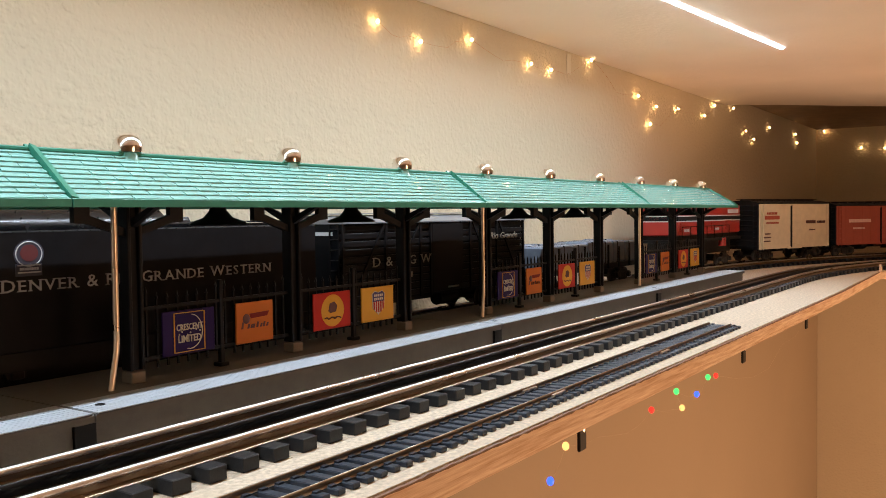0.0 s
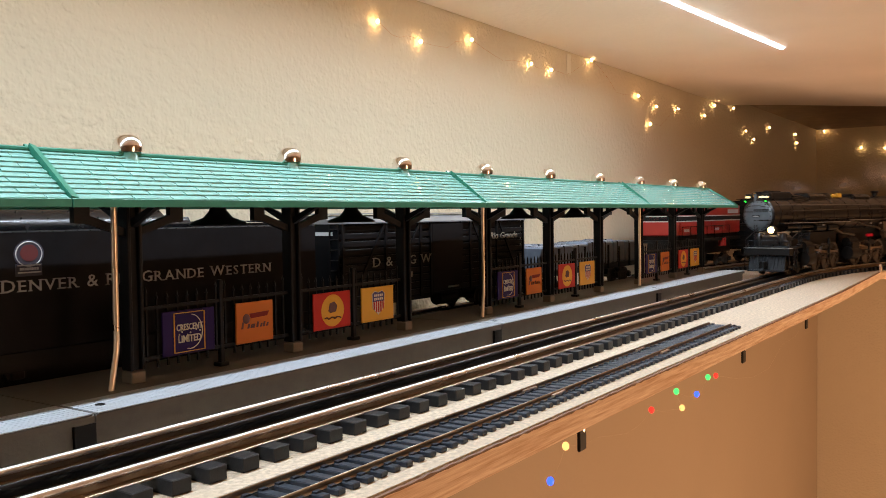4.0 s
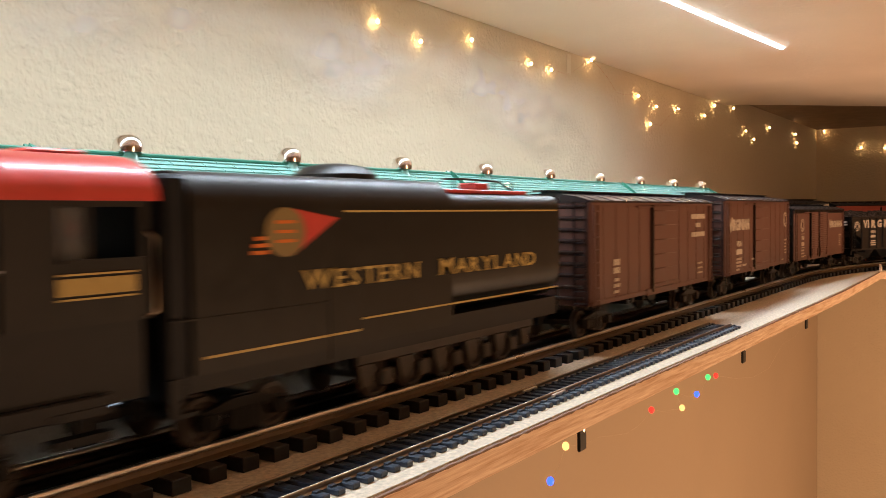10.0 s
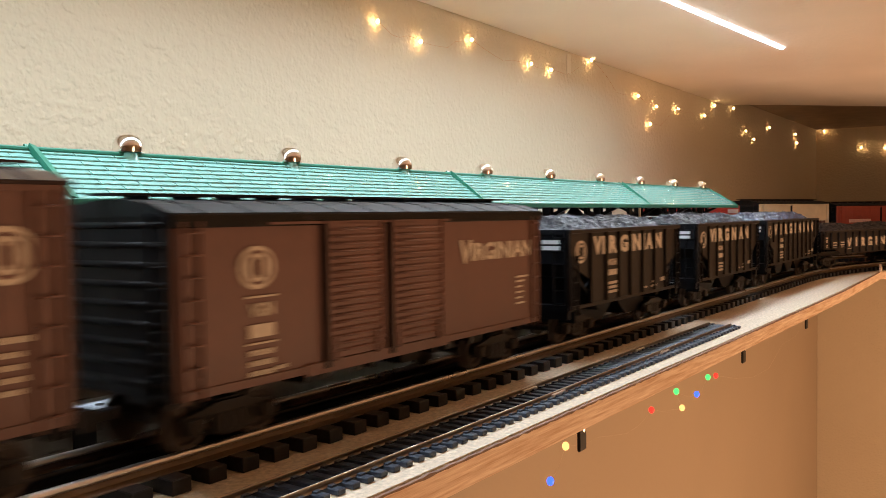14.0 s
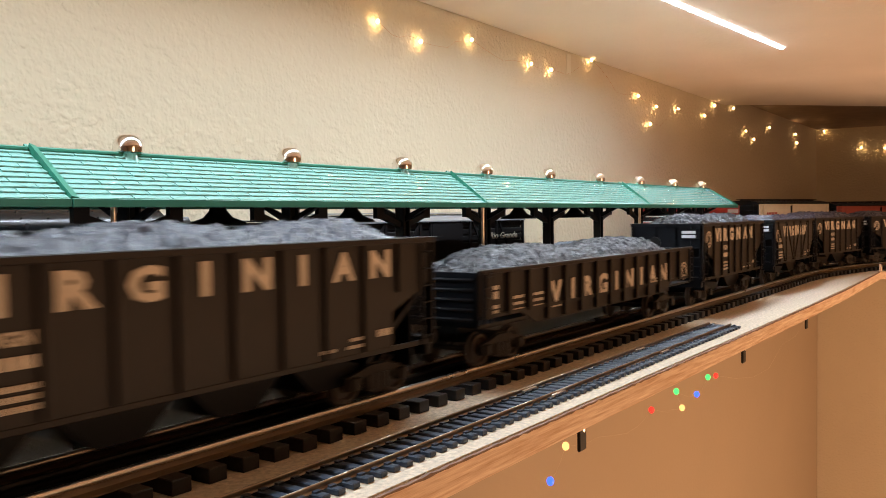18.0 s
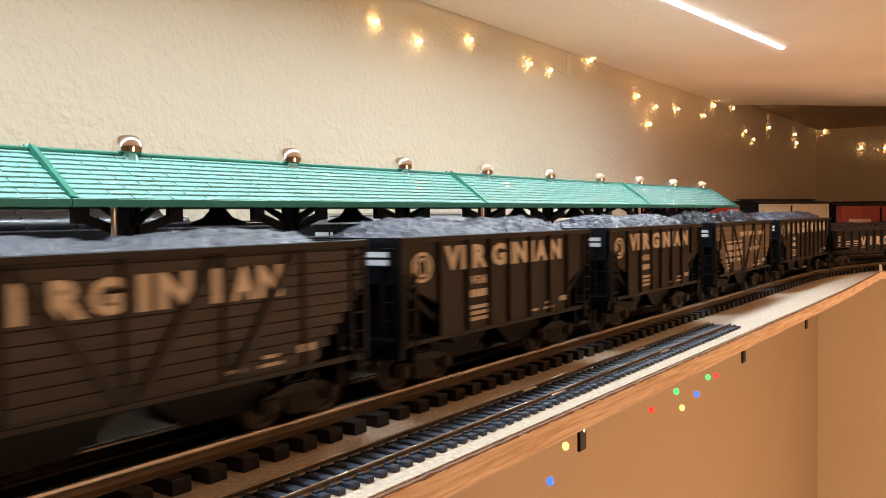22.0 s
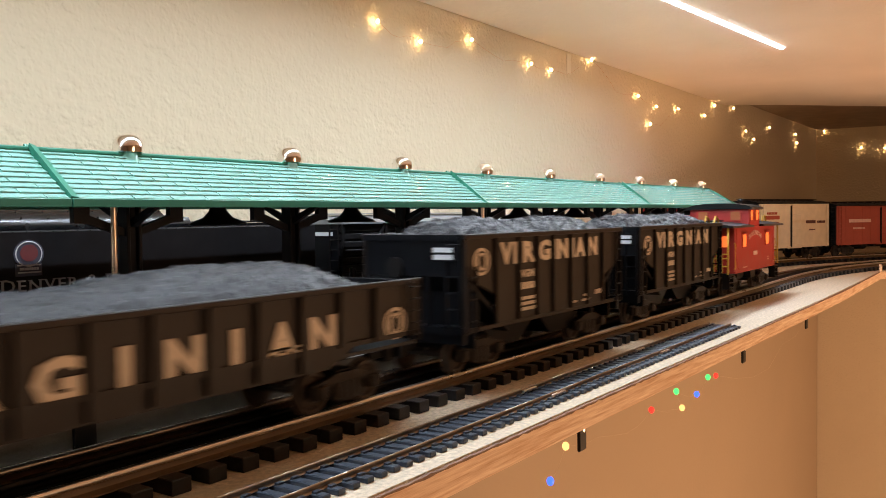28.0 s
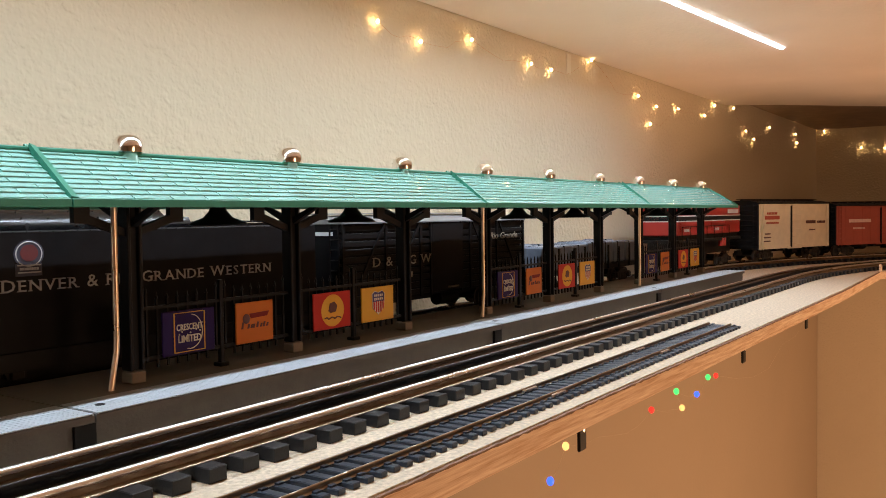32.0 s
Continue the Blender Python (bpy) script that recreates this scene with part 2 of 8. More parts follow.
class G:
    """Gathers faces for one mesh."""

    def __init__(self):
        self.v, self.f, self.s = [], [], []

    def add(self, verts, faces, smooth=False, m=None):
        o = len(self.v)
        self.v += [tuple(m @ Vector(p)) if m else tuple(p) for p in verts]
        self.f += [[i + o for i in face] for face in faces]
        self.s += [smooth] * len(faces)
        return self

    def box(self, x0, x1, y0, y1, z0, z1, b=0.0, m=None):
        x0, x1, y0, y1, z0, z1 = min(x0, x1), max(x0, x1), min(y0, y1), max(y0, y1), min(z0, z1), max(z0, z1)
        if b <= 0:
            vs = [(x, y, z) for z in (z0, z1) for y in (y0, y1) for x in (x0, x1)]
            fs = [(0, 2, 3, 1), (4, 5, 7, 6), (0, 1, 5, 4), (2, 6, 7, 3), (0, 4, 6, 2), (1, 3, 7, 5)]
            return self.add(vs, fs, False, m)
        b = min(b, (x1 - x0) * 0.45, (y1 - y0) * 0.45, (z1 - z0) * 0.45)
        vs, at = [], {}
        for i, x in enumerate((x0, x1)):
            for j, y in enumerate((y0, y1)):
                for k, z in enumerate((z0, z1)):
                    c = (x, y, z)
                    for ax in range(3):
                        p = [c[n] + (b if (i, j, k)[n] == 0 else -b) * (n != ax) for n in range(3)]
                        at[i, j, k, ax] = len(vs)
                        vs.append(p)
        fs = []
        for s in (0, 1):
            fs.append([at[s, 0, 0, 0], at[s, 1, 0, 0], at[s, 1, 1, 0], at[s, 0, 1, 0]])
            fs.append([at[0, s, 0, 1], at[1, s, 0, 1], at[1, s, 1, 1], at[0, s, 1, 1]])
            fs.append([at[0, 0, s, 2], at[1, 0, s, 2], at[1, 1, s, 2], at[0, 1, s, 2]])
            for r in (0, 1):
                fs.append([at[0, s, r, 1], at[1, s, r, 1], at[1, s, r, 2], at[0, s, r, 2]])
                fs.append([at[s, 0, r, 0], at[s, 1, r, 0], at[s, 1, r, 2], at[s, 0, r, 2]])
                fs.append([at[s, r, 0, 0], at[s, r, 1, 0], at[s, r, 1, 1], at[s, r, 0, 1]])
        for i in (0, 1):
            for j in (0, 1):
                for k in (0, 1):
                    fs.append([at[i, j, k, 0], at[i, j, k, 1], at[i, j, k, 2]])
        return self.add(vs, fs, False, m)

    def cyl(self, p0, p1, r, n=16, r2=None, cap=True, smooth=True):
        p0, p1 = Vector(p0), Vector(p1)
        q = (p1 - p0).to_track_quat("Z", "Y")
        r2 = r if r2 is None else r2
        vs = []
        for p, rad in ((p0, r), (p1, r2)):
            for i in range(n):
                a = 2 * math.pi * i / n
                vs.append(p + q @ Vector((rad * math.cos(a), rad * math.sin(a), 0)))
        self.add(vs, [(i, (i + 1) % n, n + (i + 1) % n, n + i) for i in range(n)], smooth)
        if cap:
            self.add(vs[:n], [list(range(n))]), self.add(vs[n:], [list(range(n))])
        return self

    def prism(self, poly, axis, a0, a1, smooth=False):
        def place(p, a):
            return {"x": (a, p[0], p[1]), "y": (p[0], a, p[1]), "z": (p[0], p[1], a)}[axis]
        n = len(poly)
        vs = [place(p, a0) for p in poly] + [place(p, a1) for p in poly]
        self.add(vs, [(i, (i + 1) % n, n + (i + 1) % n, n + i) for i in range(n)], smooth)
        self.add(vs[:n], [list(range(n))]), self.add(vs[n:], [list(range(n))])
        return self

    def tube(self, pts, r, n=8):
        pts = [Vector(p) for p in pts]
        vs = []
        for i, p in enumerate(pts):
            d = (pts[min(i + 1, len(pts) - 1)] - pts[max(i - 1, 0)]).normalized()
            q = d.to_track_quat("Z", "Y")
            vs += [p + q @ Vector((r * math.cos(2 * math.pi * k / n), r * math.sin(2 * math.pi * k / n), 0)) for k in range(n)]
        fs = [(i * n + k, i * n + (k + 1) % n, (i + 1) * n + (k + 1) % n, (i + 1) * n + k) for i in range(len(pts) - 1) for k in range(n)]
        self.add(vs, fs, True)
        self.add(vs[:n], [list(range(n))]), self.add(vs[-n:], [list(range(n))])
        return self

    def ball(self, c, r, n=12, squash=(1, 1, 1)):
        vs, fs = [], []
        h = n // 2
        for i in range(h + 1):
            t = math.pi * i / h
            for k in range(n):
                a = 2 * math.pi * k / n
                vs.append((c[0] + r * squash[0] * math.sin(t) * math.cos(a), c[1] + r * squash[1] * math.sin(t) * math.sin(a), c[2] + r * squash[2] * math.cos(t)))
        for i in range(h):
            for k in range(n):
                fs.append((i * n + k, i * n + (k + 1) % n, (i + 1) * n + (k + 1) % n, (i + 1) * n + k))
        return self.add(vs, fs, True)

    def lathe(self, prof, c, axis="z", n=20):
        """prof: (radius, height) pairs, turned about an axis through c."""
        vs = []
        for r, h in prof:
            for k in range(n):
                a = 2 * math.pi * k / n
                p, q = r * math.cos(a), r * math.sin(a)
                vs.append({"z": (c[0] + p, c[1] + q, c[2] + h), "x": (c[0] + h, c[1] + p, c[2] + q), "y": (c[0] + p, c[1] + h, c[2] + q)}[axis])
        m = len(prof)
        self.add(vs, [(i * n + k, i * n + (k + 1) % n, (i + 1) * n + (k + 1) % n, (i + 1) * n + k) for i in range(m - 1) for k in range(n)], True)
        self.add(vs[:n], [list(range(n))]), self.add(vs[-n:], [list(range(n))])
        return self

    def text(self, s, x, z, h, w, y, depth=0.0003, bold=0.02, shear=0.0):
        """Letters on a face that looks towards -y; x, z: the lower left corner."""
        vs, fs = letters(s, bold, shear)
        xs, ys = [p[0] for p in vs], [p[1] for p in vs]
        kx, kz = w / (max(xs) - min(xs)), h / (max(ys) - min(ys))
        self.add([(x + (p[0] - min(xs)) * kx, y - p[2] * depth, z + (p[1] - min(ys)) * kz) for p in vs], fs)
        return self

    def serif_text(self, s, x, z, h, w, y, caps=1.22, bold=0.01):
        """Small capitals with slab serifs; the first letter of each word stands taller."""
        feet = {"D": ("bl", "tl"), "E": ("bl", "tl"), "N": ("bl", "tl", "tr"), "V": ("tl", "tr"), "R": ("bl", "tl", "br"), "I": ("bm", "tm"), "A": ("bl", "br"), "W": ("tl", "tr"), "T": ("bm",), "M": ("bl", "br", "tl", "tr"), "Y": ("tl", "tr", "bm"), "L": ("bl", "tl"), "G": ("mr",), "&": (), "S": (), "O": ()}
        lay, at, first = [], 0.0, True
        for c in s:
            if c == " ":
                at, first = at + 0.55, True
                continue
            vs = letters(c, bold, 0.0)[0]
            tall = max(p[1] for p in vs) - min(p[1] for p in vs)
            k = caps if first else 1.0
            cw = (max(p[0] for p in vs) - min(p[0] for p in vs)) / tall * k * 1.06
            lay.append((c, at, cw, k))
            at, first = at + cw + 0.26, False
        u = w / (at - 0.26)
        for c, a, cw, k in lay:
            hh = h * k
            self.text(c, x + a * u, z, hh, cw * u, y, bold=bold)
            for f in feet.get(c, ()):
                cx = x + u * (a + cw * {"l": 0.06, "m": 0.5, "r": 0.94}[f[1]])
                cz = z + hh * {"b": 0.0, "t": 0.92, "m": 0.44}[f[0]]
                self.box(cx - 0.17 * u, cx + 0.17 * u, y - 0.0003, y, cz, cz + 0.08 * hh)
        return self

    def pierced(self, x0, x1, z0, z1, hole, y0, y1):
        """An upright sheet with one rectangular opening (hx0, hx1, hz0, hz1)."""
        a, b, c, d = hole
        out, inn = [(x0, z0), (x1, z0), (x1, z1), (x0, z1)], [(a, c), (b, c), (b, d), (a, d)]
        vs = [(x, y, z) for y in (y0, y1) for x, z in out + inn]
        fs = []
        for i in range(4):
            j = (i + 1) % 4
            fs += [(i, j, 4 + j, 4 + i), (8 + i, 8 + j, 12 + j, 12 + i), (i, j, 8 + j, 8 + i), (4 + i, 4 + j, 12 + j, 12 + i)]
        return self.add(vs, fs)

    def mesh(self, name, mat, clean=True):
        me = bpy.data.meshes.new(name)
        me.from_pydata(self.v, [], self.f)
        me.polygons.foreach_set("use_smooth", self.s)
        if clean:
            bm = bmesh.new()
            bm.from_mesh(me)
            if any(self.s):
                bmesh.ops.remove_doubles(bm, verts=bm.verts, dist=1e-6)
                for e in bm.edges:
                    if len(e.link_faces) == 2 and e.calc_face_angle(0.0) > 0.75:
                        e.smooth = False
            bmesh.ops.recalc_face_normals(bm, faces=bm.faces)
            bm.to_mesh(me)
            bm.free()
        me.materials.append(mat)
        return me

    def ob(self, name, mat, parent=None, label="", at=None):
        return piece(name, self.mesh(name, mat), parent, label, at)


LETTER_CACHE = {}


def letters(s, bold, shear):
    key = (s, bold, shear)
    if key not in LETTER_CACHE:
        cu = bpy.data.curves.new("lettering", "FONT")
        cu.body, cu.extrude, cu.offset, cu.shear, cu.resolution_u = s, 0.5, bold, shear, 2
        tmp = bpy.data.objects.new("lettering", cu)
        scene.collection.objects.link(tmp)
        dg = bpy.context.evaluated_depsgraph_get()
        me = bpy.data.meshes.new_from_object(tmp.evaluated_get(dg))
        LETTER_CACHE[key] = ([tuple(v.co + Vector((0, 0, 0.5))) for v in me.vertices], [list(p.vertices) for p in me.polygons])
        bpy.data.objects.remove(tmp), bpy.data.meshes.remove(me), bpy.data.curves.remove(cu)
    return LETTER_CACHE[key]


def piece(name, me, parent=None, label="", at=None):
    ob = new(name, me)
    if parent is not None:
        ob.parent = parent
    if at is not None:
        ob.location = at
    if label:
        ob["label"] = label
    return ob


def thing_part(name, parent, label=""):
    """An empty that gathers the pieces of one part."""
    ob = new(name)
    ob.empty_display_size = 0.01
    ob.parent = parent
    if label:
        ob["label"] = label
    return ob


def thing(name, label, category, group="", kind="", at=(0, 0, 0)):
    ob = new(name)
    ob.empty_display_size = 0.02
    ob.location = at
    return tagged(ob, label, category, group, kind)


def on_path(u, lane=0):
    """The place and heading (radians) at u metres along a track's centre line; lane 0 main, 1 back."""
    y, r = (MAIN_Y, BEND_R) if lane == 0 else (BACK_Y, BACK_R)
    if u <= BEND_X:
        return Vector((u, y, 0)), 0.0
    a = (u - BEND_X) / r
    if a <= math.pi / 2:
        return Vector((BEND_C[0] + r * math.sin(a), BEND_C[1] + r * math.cos(a), 0)), -a
    d = u - BEND_X - r * math.pi / 2
    return Vector((BEND_C[0] + r, BEND_C[1] - d, 0)), -math.pi / 2


def car_pose(u, half, lane=0):
    a, b = on_path(u - half, lane)[0], on_path(u + half, lane)[0]
    c, d = (a + b) / 2, b - a
    return pose(c.x, c.y, RAIL_TOP, 0, 0, math.degrees(math.atan2(d.y, d.x)))


def run(t):
    i = min(int(t * 2), len(RUN) - 2)
    return RUN[i] + (RUN[i + 1] - RUN[i]) * (t * 2 - i)


# ---- the room ----
def setting(name, g, mat, label):
    return tagged(g.ob(name, mat), label, "", "", "structure")


g = G().box(-5.7, END_X, WALL_Y, WALL_Y + 0.12, -1.1, 1.4)
setting("wall_north", g, MWALL, "cream knockdown-textured plaster wall behind the railway shelf")
# added panel, darker than the wall, holds down the lamp's brightness here
MLOWER = mat_of("dimmed_lower_wall_tan", (0.46, 0.36, 0.245), rough=0.6, vary=0.05, grain=4, bump=0.0003, bump_scale=160, stain=(0.40, 0.31, 0.205), stain_scale=2.0)
setting("lower_wall_panel", G().box(-5.69, END_X - 0.001, WALL_Y - 0.005, WALL_Y - 0.0002, -1.099, -0.0112), MLOWER, "smooth tan panel added to dim the wall under the railway shelf")
g = G().box(END_X, END_X + 0.12, -5.8, WALL_Y + 0.12, -1.1, 1.4)
setting("wall_east", g, MWALL, "cream plaster end wall in the dim corner")
setting("wall_south", G().box(-5.7, END_X + 0.12, -5.92, -5.8, -1.1, 1.4), MWALL, "cream plaster wall across the room")
setting("wall_west", G().box(-5.82, -5.7, -5.92, WALL_Y + 0.12, -1.1, 1.4), MWALL, "cream plaster wall at the far end")
setting("floor", G().box(-5.82, END_X + 0.12, -5.92, WALL_Y + 0.12, -1.2, -1.1), MFLOOR, "brown oak floor of the room")
setting("ceiling", G().box(-5.82, END_X + 0.12, -5.92, WALL_Y + 0.12, 1.4, 1.5), MCEIL, "off-white plaster room ceiling")

# upper deck, whose painted underside is the low ceiling over the trains
deck = [(-5.6, WALL_Y - 0.002), (1.685, WALL_Y - 0.002), (1.76, 0.40), (1.925, 0.238), (2.20, -0.12), (-5.6, -0.12)]
setting("upper_deck", G().prism(deck, "z", DECK_Z, DECK_Z + 0.018), MCEIL, "off-white painted underside of the upper shelf deck")

# the next length of the upper level, a little higher, over the corner
corner = [(1.687, WALL_Y - 0.002), (1.762, 0.402), (1.927, 0.24), (2.202, -0.118), (2.202, -5.6), (END_X - 0.002, -5.6), (END_X - 0.002, WALL_Y - 0.002)]
setting("corner_deck", G().prism(corner, "z", 0.318, 0.336), mat_of("bare_dark_board", (0.36, 0.25, 0.18), rough=0.7, vary=0.15, grain=30, stain=(0.28, 0.19, 0.13), stain_scale=8), "dark bare underside of the upper corner deck")

# the shelf: a straight board, and a wider one that goes round the corner
g = G().prism([(-5.6, WALL_Y - 0.001), (-5.6, 0.1805), (0.4, 0.1805), (0.9, 0.1790), (1.1, 0.1795), (1.447, 0.187), (1.447, WALL_Y - 0.001)], "z", -0.0105, 0.0)
setting("shelf_board", g, MBOARD, "pale bare chipboard railway shelf board")
inner = [(1.1705 + 0.895 * math.sin(a), -0.7364 + 0.895 * math.cos(a)) for a in [math.pi / 2 * i / 14 for i in range(6, 15)]]
g = G().prism([(1.4475, WALL_Y - 0.001), (1.4475, 0.189), (1.475, 0.172)] + inner + [(2.065, -5.6), (END_X - 0.001, -5.6), (END_X - 0.001, WALL_Y - 0.001)], "z", -0.0105, -0.0002)
setting("corner_board", g, MBOARD, "pale bare chipboard shelf board at the corner")
# the sawn facing along the board's front
g = G()
pts = [(-5.6, 0.1805), (0.4, 0.1805), (0.9, 0.1790), (1.1, 0.1795), (1.447, 0.187)]
for (xa, ya), (xb, yb) in zip(pts, pts[1:]):
    n = max(1, int((xb - xa) / 0.02)) if xb > 0 else 4
    for i in range(n):
        p, q = i / n, (i + 1) / n
        x0, y0, x1, y1 = xa + (xb - xa) * p, ya + (yb - ya) * p, xa + (xb - xa) * q, ya + (yb - ya) * q
        w0, w1 = 0.0004 * noise.noise((x0 * 40, 0, 0)), 0.0004 * noise.noise((x1 * 40, 0, 0))
        g.add([(x0, y0 - 0.0015 + w0, -0.0125), (x1, y1 - 0.0015 + w1, -0.0125), (x1, y1 - 0.0012 + w1, -0.0012 + w1), (x0, y0 - 0.0012 + w0, -0.0012 + w0),
               (x0, y0 - 0.0001, -0.0125), (x1, y1 - 0.0001, -0.0125), (x1, y1 - 0.0001, -0.0012 + w1), (x0, y0 - 0.0001, -0.0012 + w0)],
              [(0, 1, 2, 3), (3, 2, 6, 7), (0, 4, 5, 1)])
glue = G()
for i in range(320):
    x0, x1 = 0.05 + 1.39 * i / 320, 0.05 + 1.39 * (i + 1) / 320
    ys = [0.1790 + max(0.0, x - 1.1) * 0.023 if x > 0.9 else 0.1805 - max(0.0, x - 0.4) * 0.003 for x in (x0, x1)]
    z = [(-0.0006 + 0.0006 * noise.noise((x * 150, 3.0, 0)), -0.0015 + 0.0010 * noise.noise((x * 190, 9.0, 0))) for x in (x0, x1)]
    glue.add([(x0, ys[0] - 0.0021, z[0][1]), (x1, ys[1] - 0.0021, z[1][1]), (x1, ys[1] - 0.0021, z[1][0]), (x0, ys[0] - 0.0021, z[0][0]), (x1, ys[1] - 0.0006, z[1][0]), (x0, ys[0] - 0.0006, z[0][0])], [(0, 1, 2, 3), (3, 2, 4, 5)])
setting("edge_glue_line", glue, mat_of("dark_glue", (0.19, 0.10, 0.055), rough=0.7, vary=0.3, grain=200), "ragged dark glue line along the shelf edge")
setting("shelf_edge", g, MPLY, "rough-sawn orange-brown plywood edge of the shelf")
g = G()
edge = [(1.4475, 0.189), (1.475, 0.172)] + inner
for (xa, ya), (xb, yb) in zip(edge, edge[1:]):
    d = Vector((xb - xa, yb - ya)).normalized()
    nx, ny = d.y * 0.0014, -d.x * 0.0014
    g.add([(xa + nx, ya + ny, -0.0125), (xb + nx, yb + ny, -0.0125), (xb + nx, yb + ny, -0.001), (xa + nx, ya + ny, -0.001), (xa, ya, -0.001), (xb, yb, -0.001)],
          [(0, 1, 2, 3), (3, 2, 5, 4)])
setting("corner_board_edge", g, MPLY, "sawn plywood edge of the corner board")
# a splinter where the two boards meet
g = G().prism([(1.440, 0.0), (1.452, 0.0), (1.455, 0.007), (1.448, 0.003), (1.444, 0.011), (1.442, 0.004)], "y", 0.1835, 0.1865)
tagged(g.ob("wood_splinter", MPLY), "splintered bit of plywood at the board joint", "splinter")


# ---- track ----
def path_points(lane, off, u0, u1):
    us = [u0]
    r = BEND_R if lane == 0 else BACK_R
    end = BEND_X + r * math.pi / 2
    stops = [BEND_X + r * math.pi / 2 * i / 40 for i in range(41)]
    us += [u for u in stops if u0 < u < u1] + [u1]
    out = []
    for u in us:
        p, a = on_path(u, lane)
        out.append((p.x - math.sin(a) * off, p.y + math.cos(a) * off, a))
    return out


def sweep(g, pts, prof):
    """prof: (sideways, z) outline carried along pts."""
    n = len(prof)
    vs = []
    for x, y, a in pts:
        vs += [(x - math.sin(a) * s, y + math.cos(a) * s, z) for s, z in prof]
    g.add(vs, [(i * n + k, i * n + (k + 1) % n, (i + 1) * n + (k + 1) % n, (i + 1) * n + k) for i in range(len(pts) - 1) for k in range(n)], True)


def rail_profile(w, foot, z0, z1, part="all"):
    h = z1 - z0
    low = [(foot, z0), (foot, z0 + 0.08 * h), (0.8 * foot, z0 + 0.14 * h), (0.36 * w, z0 + 0.26 * h), (0.30 * w, z0 + 0.45 * h), (0.36 * w, z0 + 0.58 * h)]
    high = [(0.85 * w, z0 + 0.66 * h), (w, z0 + 0.72 * h)] + [(w * math.cos(a), z1 - 0.24 * h + 0.24 * h * math.sin(a)) for a in (0.0, 0.25, 0.5, 0.75, 1.0, 1.28)] + [(0.0, z1)]
    right = {"all": low + high, "foot": low, "head": [(0.36 * w, z0 + 0.58 * h)] + high}[part]
    return right + [(-p, q) for p, q in right[::-1] if p]


TIE_Z = 0.0055


def large_track(name, lane, label):
    tr = thing(name, label, "model track", "large tracks", "structure")
    for off, nm, m, lab in ((-0.017, "rail", MRAIL, "polished steel running rail"), (0.017, "rail", MRAIL, "polished steel running rail"), (0.0, "centre_rail", MCENTRE, "blackened centre rail")):
        g = G()
        w, top = (0.0015, RAIL_TOP) if off else (0.0008, RAIL_TOP - 0.0004)
        sweep(g, path_points(lane, off, -5.5, 7.6), rail_profile(w, 0.0027 if off else 0.0016, TIE_Z - 0.0002, top, "head" if off else "all"))
        r = g.ob(nm, m, tr, lab)
        if off:
            g = G()
            sweep(g, path_points(lane, off, -5.5, 7.6), rail_profile(w, 0.0027, TIE_Z - 0.0002, top, "foot"))
            g.ob("rail_foot", MFOOT, r, "bronze-brown rail foot, tinted for reflection and shade")
    return tr


def tie_mesh(w, half, h, name, mat, chairs=(), chair=0.002):
    g = G().box(-w / 2, w / 2, -half, half, 0, h, b=min(0.00035, w * 0.12))
    for c in chairs:
        g.box(-w * 0.36, w * 0.36, c - chair, c + chair, h - 0.0001, h + 0.0007)
    return g.mesh(name, mat)


main_track = large_track("main_track", 0, "three-rail model track with black ties and polished rails")
back_track = large_track("back_track", 1, "three-rail model track beside the wall with black ties")

small_track = thing("small_track", "narrower two-rail model track with blue-black ties, ending on bare board", "model track", "", "structure")
HO_Y = 0.2127 - 0.00865
HO_END = 0.690
for off in (-0.00865, 0.00865):
    g = G()
    sweep(g, [(-1.2, HO_Y + off, 0), (HO_END, HO_Y + off, 0)], rail_profile(0.0005, 0.0011, 0.0020, 0.0046))
    g.ob("rail", MHORAIL, small_track, "dull nickel-brass rail")
for i in range(2):
    for off in (-0.00865, 0.00865):
        x = 0.3852 + 0.1524 * i + (0.001 if off > 0 else 0)
        g = G().box(x - 0.007, x + 0.007, HO_Y + off - 0.0016, HO_Y + off + 0.0016, 0.0021, 0.0038, b=0.0003)
        g.ob("rail_joiner", MJOINER, small_track, "bright folded rail joiner")


def add_ties():
    """Sleepers, one by one where the camera is near, joined far off."""
    me = tie_mesh(0.0082, 0.0277, TIE_Z, "tie", MDARKPLASTIC)
    me2 = tie_mesh(0.0040, 0.0150, 0.0021, "tie", MHOTIE, (-0.0105, -0.0068, 0.0068, 0.0105), 0.0009)
    step = 0.01567
    rest = {0: G(), 1: G()}
    for lane, tr in ((0, main_track), (1, back_track)):
        u = -5.3929
        while u < 7.5:
            p, a = on_path(u, lane)
            near = (0.0 < u < 2.2) if lane == 0 else (0.5 < u < 2.2)
            if near:
                t = piece("tie", me, tr)
                t.location = (p.x, p.y, 0.0001)
                t.rotation_euler = (0, 0, a)
            else:
                rest[lane].box(-0.0041, 0.0041, -0.0277, 0.0277, 0, TIE_Z, 0, pose(p.x, p.y, 0.0001, 0, 0, math.degrees(a)))
            u += step
        tagged(rest[lane].ob("far_ties", MDARKPLASTIC, tr), "", "", "", "stuff")
    x = HO_END + 0.004
    g = G()
    while x > -1.2:
        if x > 0.05:
            piece("tie", me2, small_track, at=(x, HO_Y, 0.0001))
        else:
            g.box(x - 0.002, x + 0.002, HO_Y - 0.015, HO_Y + 0.015, 0.0001, 0.0021)
        x -= 0.00762
    tagged(g.ob("far_ties", MHOTIE, small_track), "", "", "", "stuff")


